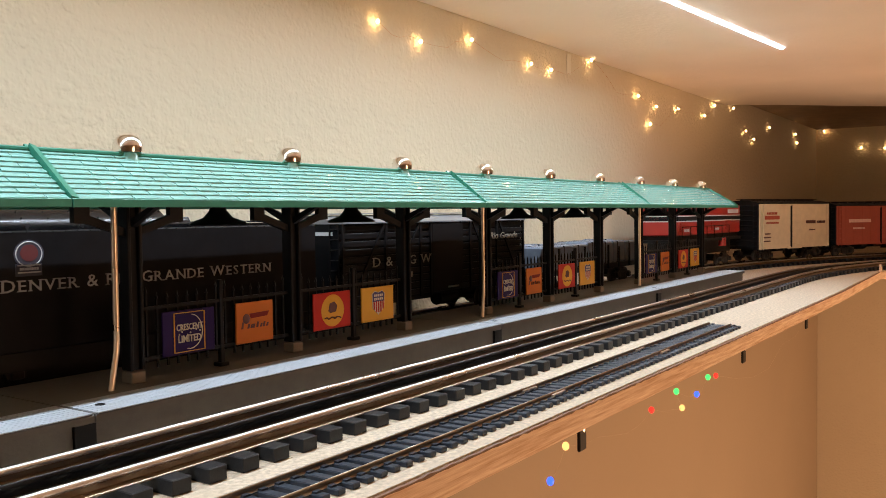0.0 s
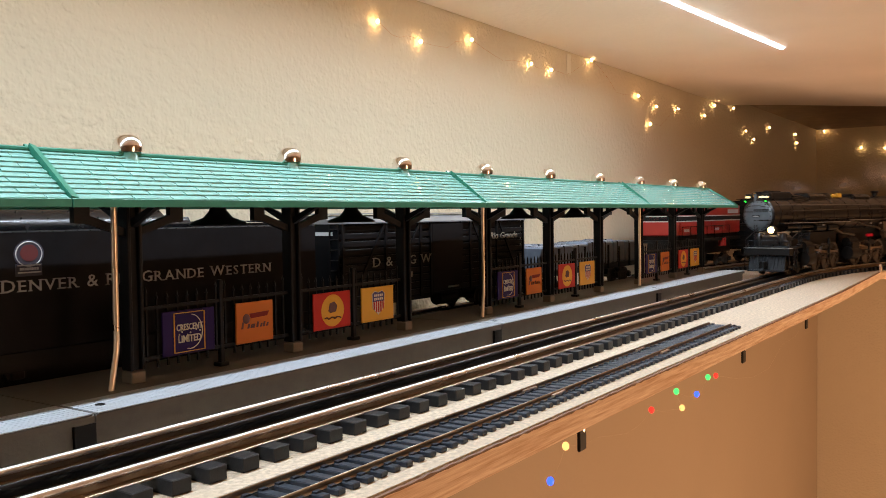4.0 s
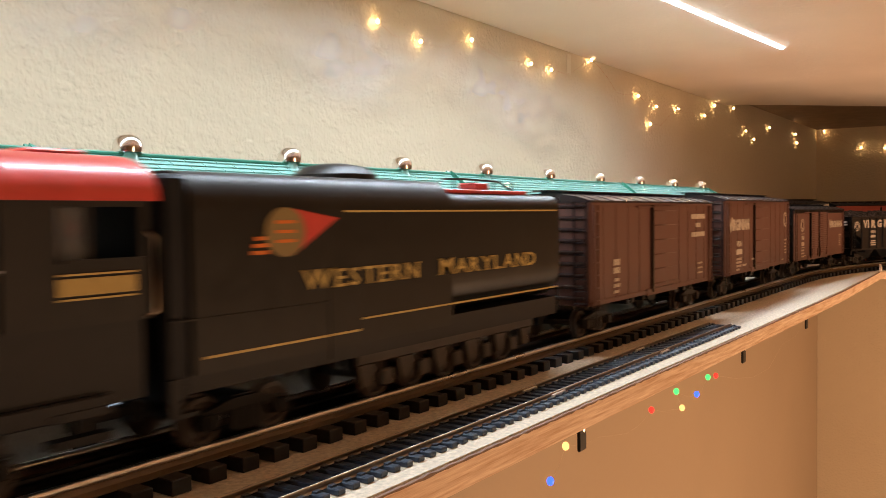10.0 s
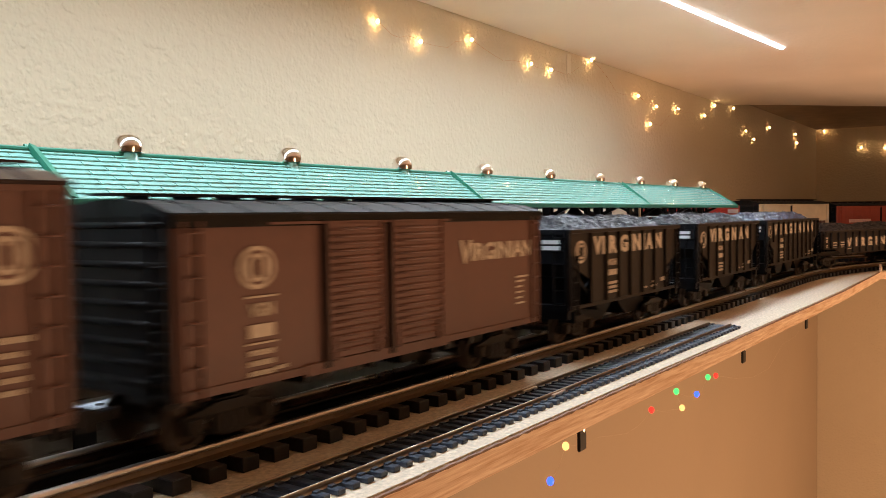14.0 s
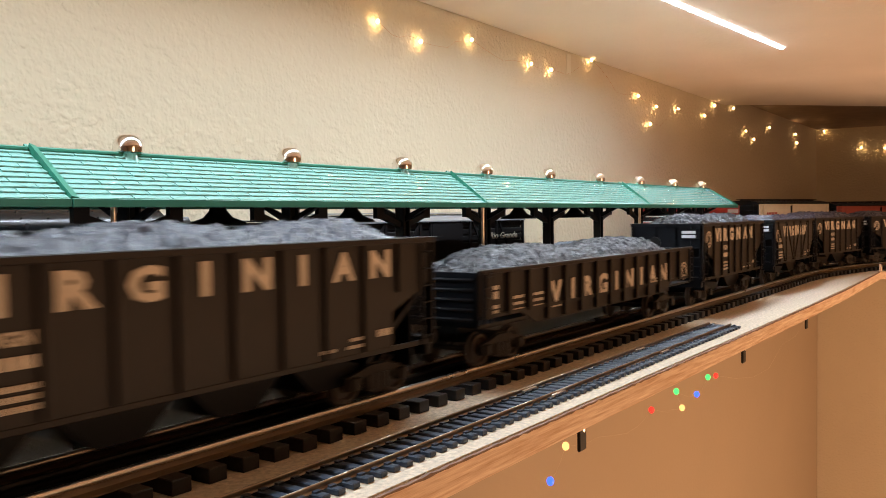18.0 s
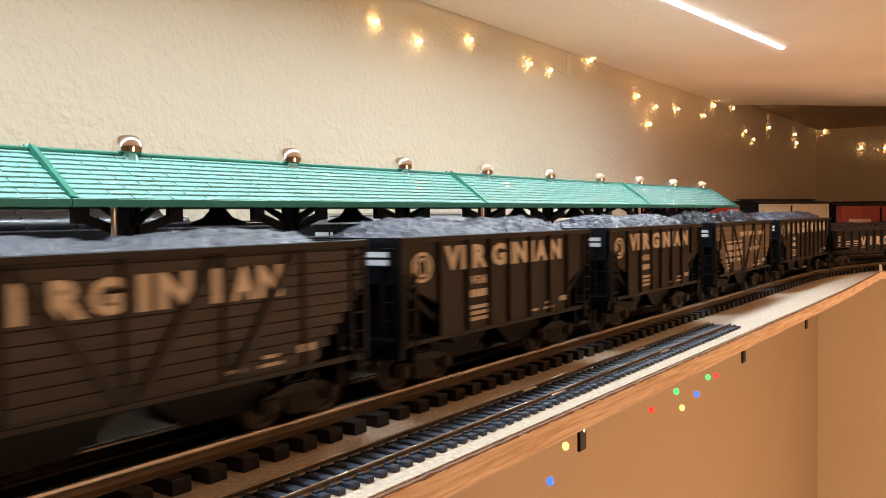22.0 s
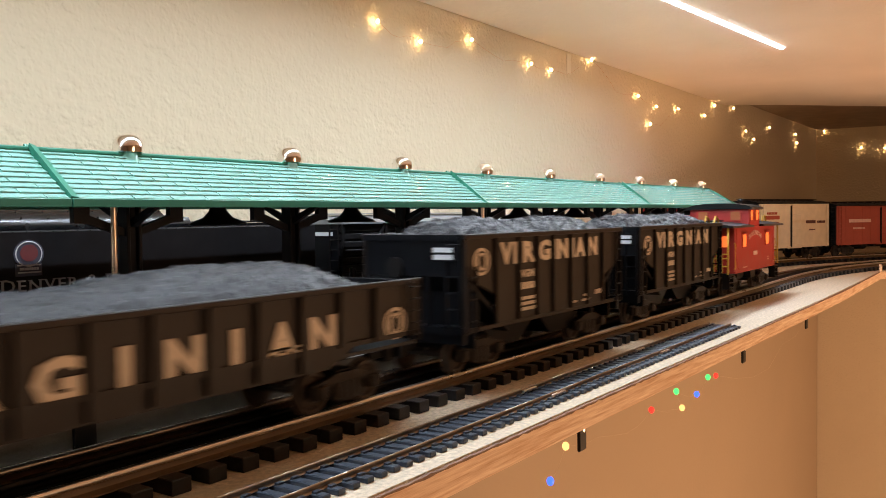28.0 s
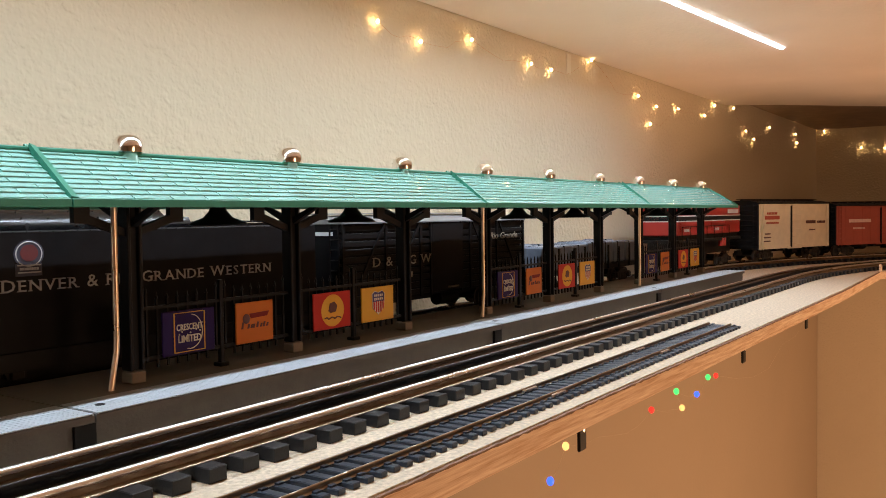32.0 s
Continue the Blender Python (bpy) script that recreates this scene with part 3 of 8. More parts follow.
# ---- station platform ----
def bell_lamp(parent, x):
    g = G().lathe([(0.0015, 0.012), (0.0035, 0.0105), (0.0045, 0.007), (0.0075, 0.0035), (0.0135, 0.0012), (0.0150, 0.0), (0.0140, -0.0004)], (x, RIDGE_Y, 0.0905), "z", 24)
    g.cyl((x, RIDGE_Y, 0.102), (x, RIDGE_Y, 0.112), 0.0022, 8)
    g.ob("hanging_lamp", MIRON, parent, "black bell-shaped hanging lamp")


def poster(parent, k, x0, x1, zc, h):
    y = RIDGE_Y - 0.0026
    z0, z1 = zc - h / 2, zc + h / 2
    w = x1 - x0
    cols = [MPURPLE, MORANGE, MPRED, MPYEL]
    board = G().box(x0, x1, y, y + 0.0012, z0, z1, b=0.0003).ob("poster", cols[k], parent, ["purple poster with cream lettering", "orange poster with brown script", "red poster with a yellow oval", "yellow-orange poster with a striped shield"][k])
    f = y - 0.0001
    g, g2 = G(), G()
    if k == 0:
        gf = G()
        for (a, b, c, d) in ((0.2, 0.8, 0.05, 0.065), (0.2, 0.8, 0.935, 0.95), (0.2, 0.22, 0.05, 0.95), (0.78, 0.8, 0.05, 0.95)):
            gf.box(x0 + a * w, x0 + b * w, f, f - 0.0002, z0 + c * h, z0 + d * h)
        gf.ob("print_frame", MPYEL, board, "thin yellow frame line")
        g.text("CRESCENT", x0 + 0.25 * w, z0 + 0.54 * h, 0.15 * h, 0.5 * w, f, bold=0.015)
        g.text("LIMITED", x0 + 0.28 * w, z0 + 0.27 * h, 0.16 * h, 0.44 * w, f, bold=0.015)
        for i in range(7):
            a = i * 2.39
            g2.ball((x0 + w * (0.5 + 0.2 * math.cos(a)), f - 0.0001, z0 + h * (0.5 + 0.33 * math.sin(a * 1.3))), 0.0005, 6)
        out = [(0.52 + 0.24 * math.cos(a), 0.5 + 0.40 * math.sin(a)) for a in [-1.9 + i * 0.26 for i in range(14)]]
        inn = [(0.505 + 0.235 * math.cos(a), 0.505 + 0.385 * math.sin(a)) for a in [-1.8 + i * 0.25 for i in range(14)]]
        g2.add([(x0 + w * a, f - 0.00005, z0 + h * b) for a, b in out + inn], [(i, i + 1, 15 + i, 14 + i) for i in range(13)])
        g.ob("print", MCREAM, board), g2.ob("star_print", MCREAM, board)
    elif k == 1:
        g.prism([(x0 + w * a, z0 + h * b) for a, b in ((0.34, 0.72), (0.88, 0.74), (0.82, 0.62), (0.38, 0.60))], "y", f, f - 0.0002).ob("swoosh", MSWOOSH, board, "dark red streak")
        g = G().lathe([(w * 0.10, 0.0), (w * 0.09, -0.0002), (w * 0.01, -0.0002)], (x0 + 0.26 * w, f, z0 + 0.60 * h), "y", 12)
        for i, (q, k) in enumerate(((0.12, 0.15), (0.36, 0.07), (0.28, 0.09), (0.42, 0.08), (0.52, 0.12), (0.62, 0.07), (0.70, 0.10), (0.79, 0.07))):
            g.prism([(x0 + w * a, z0 + h * b) for a, b in ((q, 0.36), (q + 0.05, 0.36), (q + 0.075, 0.38 + k), (q + 0.03, 0.38 + k))], "y", f, f - 0.0002)
        g.ob("print", MPBROWN, board)
    elif k == 2:
        g.add([(x0 + w * (0.5 + 0.31 * math.cos(a)), f - 0.0001, z0 + h * (0.5 + 0.44 * math.sin(a))) for a in [i * math.pi / 12 for i in range(24)]], [list(range(24))])
        g.ob("oval", MPYEL, board)
        g2.prism([(x0 + w * a, z0 + h * b) for a, b in ((0.38, 0.50), (0.44, 0.44), (0.58, 0.46), (0.62, 0.62), (0.54, 0.74), (0.42, 0.70))], "y", f - 0.0001, f - 0.0003)
        g2.tube([(x0 + w * (0.28 + 0.055 * i), f - 0.0002, z0 + h * (0.30 + 0.03 * math.sin(i * 2.2))) for i in range(9)], 0.0004, 5)
        g2.ob("print", MPBROWN, board)
    else:
        sh = [(0.30, 0.80), (0.38, 0.88), (0.5, 0.84), (0.62, 0.88), (0.70, 0.80), (0.68, 0.38), (0.5, 0.18), (0.32, 0.38)]
        g.prism([(x0 + w * a, z0 + h * b) for a, b in sh], "y", f, f - 0.0002)
        g.ob("shield", MCREAM, board, "cream shield outline")
        g3 = G().prism([(x0 + w * a, z0 + h * b) for a, b in ((0.315, 0.79), (0.385, 0.865), (0.5, 0.825), (0.615, 0.865), (0.685, 0.79), (0.675, 0.57), (0.325, 0.57))], "y", f - 0.0002, f - 0.00035)
        g3.ob("shield_top", MPBLUE, board, "dark blue shield top")
        g4 = G()
        for i in range(2):
            for j in range(5):
                g4.box(x0 + (0.36 + 0.058 * j) * w, x0 + (0.40 + 0.058 * j) * w, f - 0.00035, f - 0.0005, z0 + (0.61 + 0.105 * i) * h, z0 + (0.68 + 0.105 * i) * h)
        tagged(g4.ob("shield_print", MCREAM, board), kind="stuff")
        for i in range(5):
            a = 0.345 + i * 0.07
            g2.box(x0 + a * w, x0 + (a + 0.035) * w, f - 0.0002, f - 0.0004, z0 + (0.34 if i in (0, 4) else 0.26) * h, z0 + 0.58 * h)
        g2.ob("print", MPRED, board)


MSWOOSH = mat_of("dark_red_print", (0.22, 0.025, 0.02), rough=0.5, vary=0.06, spec=0.2)
MPBLUE = mat_of("shield_blue", (0.06, 0.05, 0.16), rough=0.4, vary=0.06)
MPURPLE = mat_of("purple_poster", (0.022, 0.009, 0.075), rough=0.5, vary=0.06, spec=0.2)
MORANGE = mat_of("orange_poster", (0.62, 0.17, 0.03), rough=0.5, vary=0.06, spec=0.2)
MPRED = mat_of("red_poster", (0.55, 0.035, 0.025), rough=0.5, vary=0.06, spec=0.2)
MPYEL = mat_of("yellow_poster", (0.78, 0.40, 0.05), rough=0.5, vary=0.06, spec=0.2)
MCREAM = mat_of("cream_print", (0.70, 0.62, 0.48), rough=0.5, vary=0.05)
MPBROWN = mat_of("brown_print", (0.12, 0.04, 0.03), rough=0.5, vary=0.1)

SLOPE = Vector((0, EAVE_Y - RIDGE_Y, EAVE_Z - RIDGE_Z))


def station_section(x0, last=False):
    """One length of the station: base with kerb, three posts under a shingled roof, fence and posters."""
    x1 = x0 + SECTION
    st = thing("station_platform", "grey plastic station platform with green shingled canopy on black posts", "station platform", "station platforms")
    # base: top slab over a recessed skirt, with a dark slot at the joint
    xe = x1 - 0.012 if last else x1
    top = G().prism([(PLAT_Y0, PLAT_Z - 0.0032), (PLAT_Y0, PLAT_Z - 0.0006), (PLAT_Y0 + 0.0006, PLAT_Z), (PLAT_Y1, PLAT_Z), (PLAT_Y1, 0.0003), (PLAT_Y0 + 0.0025, 0.0003), (PLAT_Y0 + 0.0025, PLAT_Z - 0.0032)], "x", x0 + 0.0004, xe - 0.0004)
    base = top.ob("base", MCONCRETE, st)
    # ribs reach as far as the lit zone painted by their colour
    g = G()
    n = 150
    for i in range(n):
        a = x0 + 0.001 + (xe - x0 - 0.002) * i / n
        g.box(a, a + (xe - x0) / n * 0.88, PLAT_Y0 - 0.0005, PLAT_Y0 + 0.026, PLAT_Z + 0.0001, PLAT_Z + 0.0005)
    tagged(g.ob("kerb_ribs", MSTRIP, base, "ribbed kerb strip, pale where the strip light falls"), kind="stuff")
    G().lathe([(0.0021, 0.0), (0.0021, 0.0002), (0.0012, 0.0002), (0.0010, 0.0001)], (x0 + 0.010, PLAT_Y0 + 0.012, PLAT_Z + 0.0005), "z", 16).ob("peg_hole", MDARK, base, "dark peg hole in the kerb")
    G().box(x0 - 0.0085, x0 + 0.0006, PLAT_Y0 + 0.0006, PLAT_Y0 + 0.0026, 0.0004, PLAT_Z - 0.0036).ob("joint_clip", MIRON, base, "black clip between two platform lengths")
    # posts with footing and arms
    for i in range(3):
        x = x0 + 0.0486 + 0.1052 * i
        g = G().box(x - 0.0032, x + 0.0032, RIDGE_Y - 0.0012, RIDGE_Y + 0.0012, PLAT_Z + 0.006, EAVE_Z + 0.012)
        g.box(x - 0.0040, x - 0.0022, RIDGE_Y - 0.0036, RIDGE_Y + 0.0036, PLAT_Z + 0.006, EAVE_Z + 0.012, b=0.0004)
        g.box(x + 0.0022, x + 0.0040, RIDGE_Y - 0.0036, RIDGE_Y + 0.0036, PLAT_Z + 0.006, EAVE_Z + 0.012, b=0.0004)
        post = g.ob("post", MIRON, st, "black canopy post")
        G().box(x - 0.0040, x + 0.0040, RIDGE_Y - 0.0040, RIDGE_Y + 0.0040, PLAT_Z, PLAT_Z + 0.0055, b=0.0005).ob("footing", MBLOCK, post, "tan block footing")
        for s in (-1, 1):
            g = G().prism([(x + s * 0.003, 0.0855), (x + s * 0.003, 0.0892), (x + s * 0.0215, 0.0955), (x + s * 0.0215, 0.106), (x + s * 0.0292, 0.106), (x + s * 0.0292, 0.0922), (x + s * 0.0225, 0.0918)], "y", RIDGE_Y - 0.0016, RIDGE_Y + 0.0016)
            g.ob("bracket", MIRON, post)
            g = G().prism([(RIDGE_Y + s * 0.003, 0.090), (RIDGE_Y + s * 0.003, 0.094), (RIDGE_Y + s * 0.026, 0.1030), (RIDGE_Y + s * 0.026, 0.1015)], "x", x - 0.0015, x + 0.0015)
            g.ob("cross_arm", MIRON, post)
        # finial
        s = G().lathe([(0.0072, -0.005), (0.0050, -0.0012), (0.0040, 0.0014)], (x, RIDGE_Y, RIDGE_Z - 0.0002), "z", 14).ob("finial_base", MGREEN, st)
        G().lathe([(0.0060, 0.0), (0.0066, 0.0001), (0.0068, 0.0022), (0.0066, 0.0040), (0.0060, 0.0056), (0.0050, 0.0069), (0.0036, 0.0078), (0.0018, 0.0083), (0.0002, 0.0084)], (x, RIDGE_Y, RIDGE_Z + 0.0014), "z", 24).ob("finial_cap", MCHROME, s, "chrome dome cap")
    G().box(x0, x1 - (0.02 if last else 0), RIDGE_Y - 0.002, RIDGE_Y + 0.002, 0.1045, 0.1085).ob("roof_beam", MIRON, st, "black beam under the canopy")
    for i in range(2):
        bell_lamp(st, x0 + 0.1012 + 0.1052 * i)
    # roof
    cut = 0.024 if last else 0.0
    th = 0.0016
    for s in (1, -1):
        ev = RIDGE_Y + s * (EAVE_Y - RIDGE_Y)
        vs = []
        for dz in (0, -th):
            vs += [(x0, RIDGE_Y, RIDGE_Z + dz), (x1 - cut, RIDGE_Y, RIDGE_Z + dz), (x1, ev, EAVE_Z + dz), (x0, ev, EAVE_Z + dz)]
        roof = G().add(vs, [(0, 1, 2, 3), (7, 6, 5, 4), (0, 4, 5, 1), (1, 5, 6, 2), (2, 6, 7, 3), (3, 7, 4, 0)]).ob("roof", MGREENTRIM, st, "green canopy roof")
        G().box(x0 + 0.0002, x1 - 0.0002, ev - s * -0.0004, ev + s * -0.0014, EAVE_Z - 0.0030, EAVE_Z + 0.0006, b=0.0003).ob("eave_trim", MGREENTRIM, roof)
        # seam battens from ridge to eave
        d = Vector((0, ev - RIDGE_Y, EAVE_Z - RIDGE_Z))
        up = Vector((0, -d.z, d.y)).normalized() * (-s)
        up = up if up.z > 0 else -up
        a = Vector((x0, RIDGE_Y, RIDGE_Z))
        lift = [a + up * -0.001, a + d - up * 0.001, a + d + up * 0.0018, a + up * 0.0034]
        vs = [tuple(p) for p in lift] + [tuple(p + Vector((0.0034, 0, 0))) for p in lift]
        vs[6] = tuple(lift[2] + Vector((0.0034, 0, 0)) - up * 0.0006)
        vs[7] = tuple(lift[3] + Vector((0.0034, 0, 0)) - up * 0.0012)
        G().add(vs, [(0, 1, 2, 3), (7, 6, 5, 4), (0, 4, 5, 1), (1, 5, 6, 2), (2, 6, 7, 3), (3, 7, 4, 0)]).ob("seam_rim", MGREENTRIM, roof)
        if last:
            a = Vector((x1 - 0.0018 - cut, RIDGE_Y, RIDGE_Z + 0.0006))
            G().cyl(a, a + Vector((cut, ev - RIDGE_Y, EAVE_Z - RIDGE_Z)), 0.0013, 8).ob("seam_batten", MGREENTRIM, roof)
        if s > 0:
            FRONT_ROOFS.append((roof, x0, x1, cut))
    if last:
        G().add([(x1 - cut, RIDGE_Y, RIDGE_Z), (x1, EAVE_Y, EAVE_Z), (x1, 2 * RIDGE_Y - EAVE_Y, EAVE_Z), (x1 - cut + 0.001, RIDGE_Y, RIDGE_Z - 0.003), (x1 - 0.003, EAVE_Y, EAVE_Z - 0.002), (x1 - 0.003, 2 * RIDGE_Y - EAVE_Y, EAVE_Z - 0.002)],
                [(0, 1, 2), (3, 5, 4), (0, 3, 4, 1), (1, 4, 5, 2), (2, 5, 3, 0)]).ob("hip_end", MGREEN, st)
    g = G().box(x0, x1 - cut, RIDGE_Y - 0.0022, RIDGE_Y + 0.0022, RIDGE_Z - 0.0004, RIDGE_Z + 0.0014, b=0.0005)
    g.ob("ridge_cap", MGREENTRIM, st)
    # fence between the posts of this length
    for i in range(2):
        a, b = x0 + 0.0486 + 0.1052 * i + 0.0045, x0 + 0.0486 + 0.1052 * (i + 1) - 0.0045
        fence = G().box(a, b, RIDGE_Y - 0.0008, RIDGE_Y + 0.0008, 0.0265, 0.0281).ob("fence_rail", MIRON, st, "black iron railing")
        G().box(a, b, RIDGE_Y - 0.0008, RIDGE_Y + 0.0008, 0.0505, 0.0521).ob("top_rail", MIRON, fence)
        n = 16
        for k in range(n):
            x = a + (b - a) * (k + 0.5) / n
            piece("picket", PICKET, fence, "", (x, RIDGE_Y, 0.003 if k % 8 in (0, 7) else 0.0))
        x = (a + b) / 2
        g = G().box(x - 0.0013, x + 0.0013, RIDGE_Y - 0.0013, RIDGE_Y + 0.0013, PLAT_Z, 0.062, b=0.0003)
        g.box(x - 0.003, x + 0.003, RIDGE_Y - 0.003, RIDGE_Y + 0.003, PLAT_Z, PLAT_Z + 0.002, b=0.0004)
        g.ob("fence_post", MIRON, fence)
    for k, (a, b) in enumerate(((0.0650, 0.0968), (0.1113, 0.1378), (0.1701, 0.2028), (0.2137, 0.2459))):
        poster(st, k, x0 + a - 0.0018, x0 + b - 0.0018, 0.0378, 0.0218)
    # copper tube beside the first post
    x = x0 + 0.0362
    g = G().tube([(x, RIDGE_Y - 0.006, 0.104), (x - 0.0003, RIDGE_Y - 0.006, 0.07), (x - 0.0006, RIDGE_Y - 0.0062, 0.040), (x - 0.0010, RIDGE_Y - 0.0064, 0.034), (x - 0.0030, RIDGE_Y - 0.007, 0.0260), (x - 0.0052, RIDGE_Y - 0.0078, 0.0166)], 0.0014, 10)
    g.ob("copper_tube", MCOPPER, st, "bright copper wiring tube bent at its foot")
    return st


FRONT_ROOFS = []
PICKET = G().box(-0.0005, 0.0005, -0.0005, 0.0005, 0.0225, 0.0555).cyl((0, 0, 0.0555), (0, 0, 0.0585), 0.0008, 5, 0.0001).mesh("picket", MIRON)
for k in range(-1, 3):
    station_section(SECTION_X0 + SECTION * k, last=(k == 2))


def add_shingles():
    """Rows of shingles on the roof slopes that face the track."""
    rows, per = 10, 16
    w, h = SECTION / per, SLOPE.length / rows
    up = -SLOPE.normalized()
    nrm = Vector((1, 0, 0)).cross(up).normalized()
    if nrm.z < 0:
        nrm = -nrm
    g = G()
    m = Matrix((Vector((1, 0, 0)), up, nrm)).transposed().to_4x4()
    q = w / 2 - 0.0004
    g.add([(-q, 0, 0), (q, 0, 0), (q, h * 1.02, 0), (-q, h * 1.02, 0), (-q, 0, 0.0009), (q, 0, 0.0009), (q, h * 1.02, 0.0002), (-q, h * 1.02, 0.0002)],
          [(4, 5, 6, 7), (0, 1, 5, 4), (1, 2, 6, 5), (0, 4, 7, 3)], False, m)
    me = g.mesh("shingle", MGREEN)
    g = G()
    q = w / 4 - 0.0004
    g.add([(-q, 0, 0), (q, 0, 0), (q, h * 1.02, 0), (-q, h * 1.02, 0), (-q, 0, 0.0009), (q, 0, 0.0009), (q, h * 1.02, 0.0002), (-q, h * 1.02, 0.0002)],
          [(4, 5, 6, 7), (0, 1, 5, 4), (1, 2, 6, 5), (0, 4, 7, 3)], False, m)
    half = g.mesh("shingle", MGREEN)
    rnd = random.Random(4)
    for roof, x0, x1, cut in FRONT_ROOFS:
        for r in range(rows):
            base = Vector((0, EAVE_Y, EAVE_Z)) + up * h * (r + 0.02) + nrm * 0.0001
            end = x1 - cut * (r + 1) / rows - (0.003 if cut else 0.0002)
            for k in range(per + 1):
                x = x0 + w * (k + (0.5 if r % 2 else 0.0))
                a, b = x - w / 2, x + w / 2
                if b < x0 + w * 0.3 or a > end - w * 0.3:
                    continue
                mesh = me
                if a < x0 - 0.001:
                    mesh, x = half, x0 + w * 0.25 + 0.0006
                elif b > end + 0.004:
                    mesh, x = half, end - w * 0.26
                t = piece("shingle", mesh, roof)
                t.location = (x, base.y, base.z)
                t.rotation_euler = (0, 0, rnd.uniform(-0.006, 0.006))

# ---- rolling stock; each stands on the rail heads at z = 0 of its own space, its front end towards -x, and shows the camera its -y side ----
WHEEL_R = 0.0088
MOVING = []   # (thing, place along the track at the start, half the distance between its trucks)


def wheelset_mesh(r, name="wheelset", mat=None, spokes=0):
    g = G()
    for s in (-1, 1):
        g.lathe([(r * 0.18, s * 0.0150), (r * 0.30, s * 0.0178), (r * 0.72, s * 0.0170), (r * 0.80, s * 0.0186), (r, s * 0.0186), (r * 1.0, s * 0.0160), (r * 1.12, s * 0.0156), (r * 1.12, s * 0.0146), (r * 0.2, s * 0.0146)], (0, 0, 0), "y", 20)
    g.cyl((0, -0.0195, 0), (0, 0.0195, 0), 0.0016, 8)
    return g.mesh(name, mat or MWHEEL)


WHEELSET = wheelset_mesh(WHEEL_R)


def sideframe(half):
    """A cast bar-and-spring side frame with two journal boxes."""
    g = G()
    for s in (-1, 1):
        y0, y1 = (s * 0.0205, s * 0.0232)
        h = half
        g.prism([(-h - 0.005, 0.0065), (-h - 0.005, 0.0125), (-h + 0.004, 0.0140), (-0.007, 0.0158), (0.007, 0.0158), (h - 0.004, 0.0140), (h + 0.005, 0.0125), (h + 0.005, 0.0065), (h - 0.004, 0.0065), (h - 0.006, 0.0105), (0.0085, 0.0125), (0.0085, 0.0050), (0.004, 0.0035), (-0.004, 0.0035), (-0.0085, 0.0050), (-0.0085, 0.0125), (-h + 0.006, 0.0105), (-h + 0.004, 0.0065)], "y", y0, y1)
        for x in (-h, h):
            g.box(x - 0.0033, x + 0.0033, s * 0.0225, s * 0.0252, 0.0062, 0.0122, b=0.0006)
        for x in (-0.0042, 0.0, 0.0042):
            g.cyl((x, s * 0.0222, 0.0052), (x, s * 0.0222, 0.0118), 0.0019, 8)
    g.box(-0.005, 0.005, -0.021, 0.021, 0.0095, 0.0165)
    return g


MTRUCK = mat_of("dusty_truck_iron", (0.021, 0.0165, 0.013), rough=0.5, spec=0.3, vary=0.25, grain=200, stain=(0.032, 0.024, 0.018), stain_scale=60)
TRUCK_MESH = {}


def truck(parent, x, half=0.0172, mat=None):
    key = (half, mat.name if mat else "")
    if key not in TRUCK_MESH:
        TRUCK_MESH[key] = sideframe(half).mesh("truck", mat or MTRUCK)
    t = piece("truck", TRUCK_MESH[key], parent, "dark cast side-frame truck", (x, 0, 0))
    for s in (-1, 1):
        piece("wheelset", WHEELSET, t, "worn steel wheelset", (s * half, 0, WHEEL_R))
    return t


def coupler(parent, x, s):
    g = G().box(x, x + s * 0.010, -0.0022, 0.0022, 0.0125, 0.0165, b=0.0005)
    g.prism([(x + s * 0.010, -0.004), (x + s * 0.016, -0.0035), (x + s * 0.016, -0.001), (x + s * 0.012, 0.0005), (x + s * 0.016, 0.003), (x + s * 0.013, 0.0048), (x + s * 0.010, 0.003)], "z", 0.0105, 0.0180)
    g.ob("coupler", MDARK, parent, "black knuckle coupler")


def ladder(parent, x, y, z0, z1, w, n, mat, axis="x", label=""):
    g = G()
    r = 0.00045
    for k in range(n):
        z = z0 + (z1 - z0) * (k + 0.5) / n
        if axis == "x":
            g.cyl((x - w / 2, y, z), (x + w / 2, y, z), r, 5)
        else:
            g.cyl((x, y - w / 2, z), (x, y + w / 2, z), r, 5)
    for s in (-1, 1):
        if axis == "x":
            g.box(x + s * w / 2 - 0.0005, x + s * w / 2 + 0.0005, y - 0.0005, y + 0.0005, z0, z1)
        else:
            g.box(x - 0.0005, x + 0.0005, y + s * w / 2 - 0.0005, y + s * w / 2 + 0.0005, z0, z1)
    return g.ob("ladder", mat, parent, label)


def bars(g, x, z, rows, y, d=0.0003):
    """Unreadable small print as bars: rows of (dx, dz, width, height)."""
    for dx, dz, w, h in rows:
        n = int(w / (h * 0.95)) if 0.0011 < h < 0.0045 else 1
        k = w / max(1, n)
        for i in range(max(1, n)):
            g.box(x + dx + k * i, x + dx + k * (i + (0.78 if n > 1 else 1.0)), y - d, y, z + dz, z + dz + h)


def herald(g, x, z, r, y, n=24):
    g.add([(x + r * math.cos(2 * math.pi * i / n), y - 0.0003, z + 0.90 * r * math.sin(2 * math.pi * i / n)) for i in range(n)], [list(range(n))])


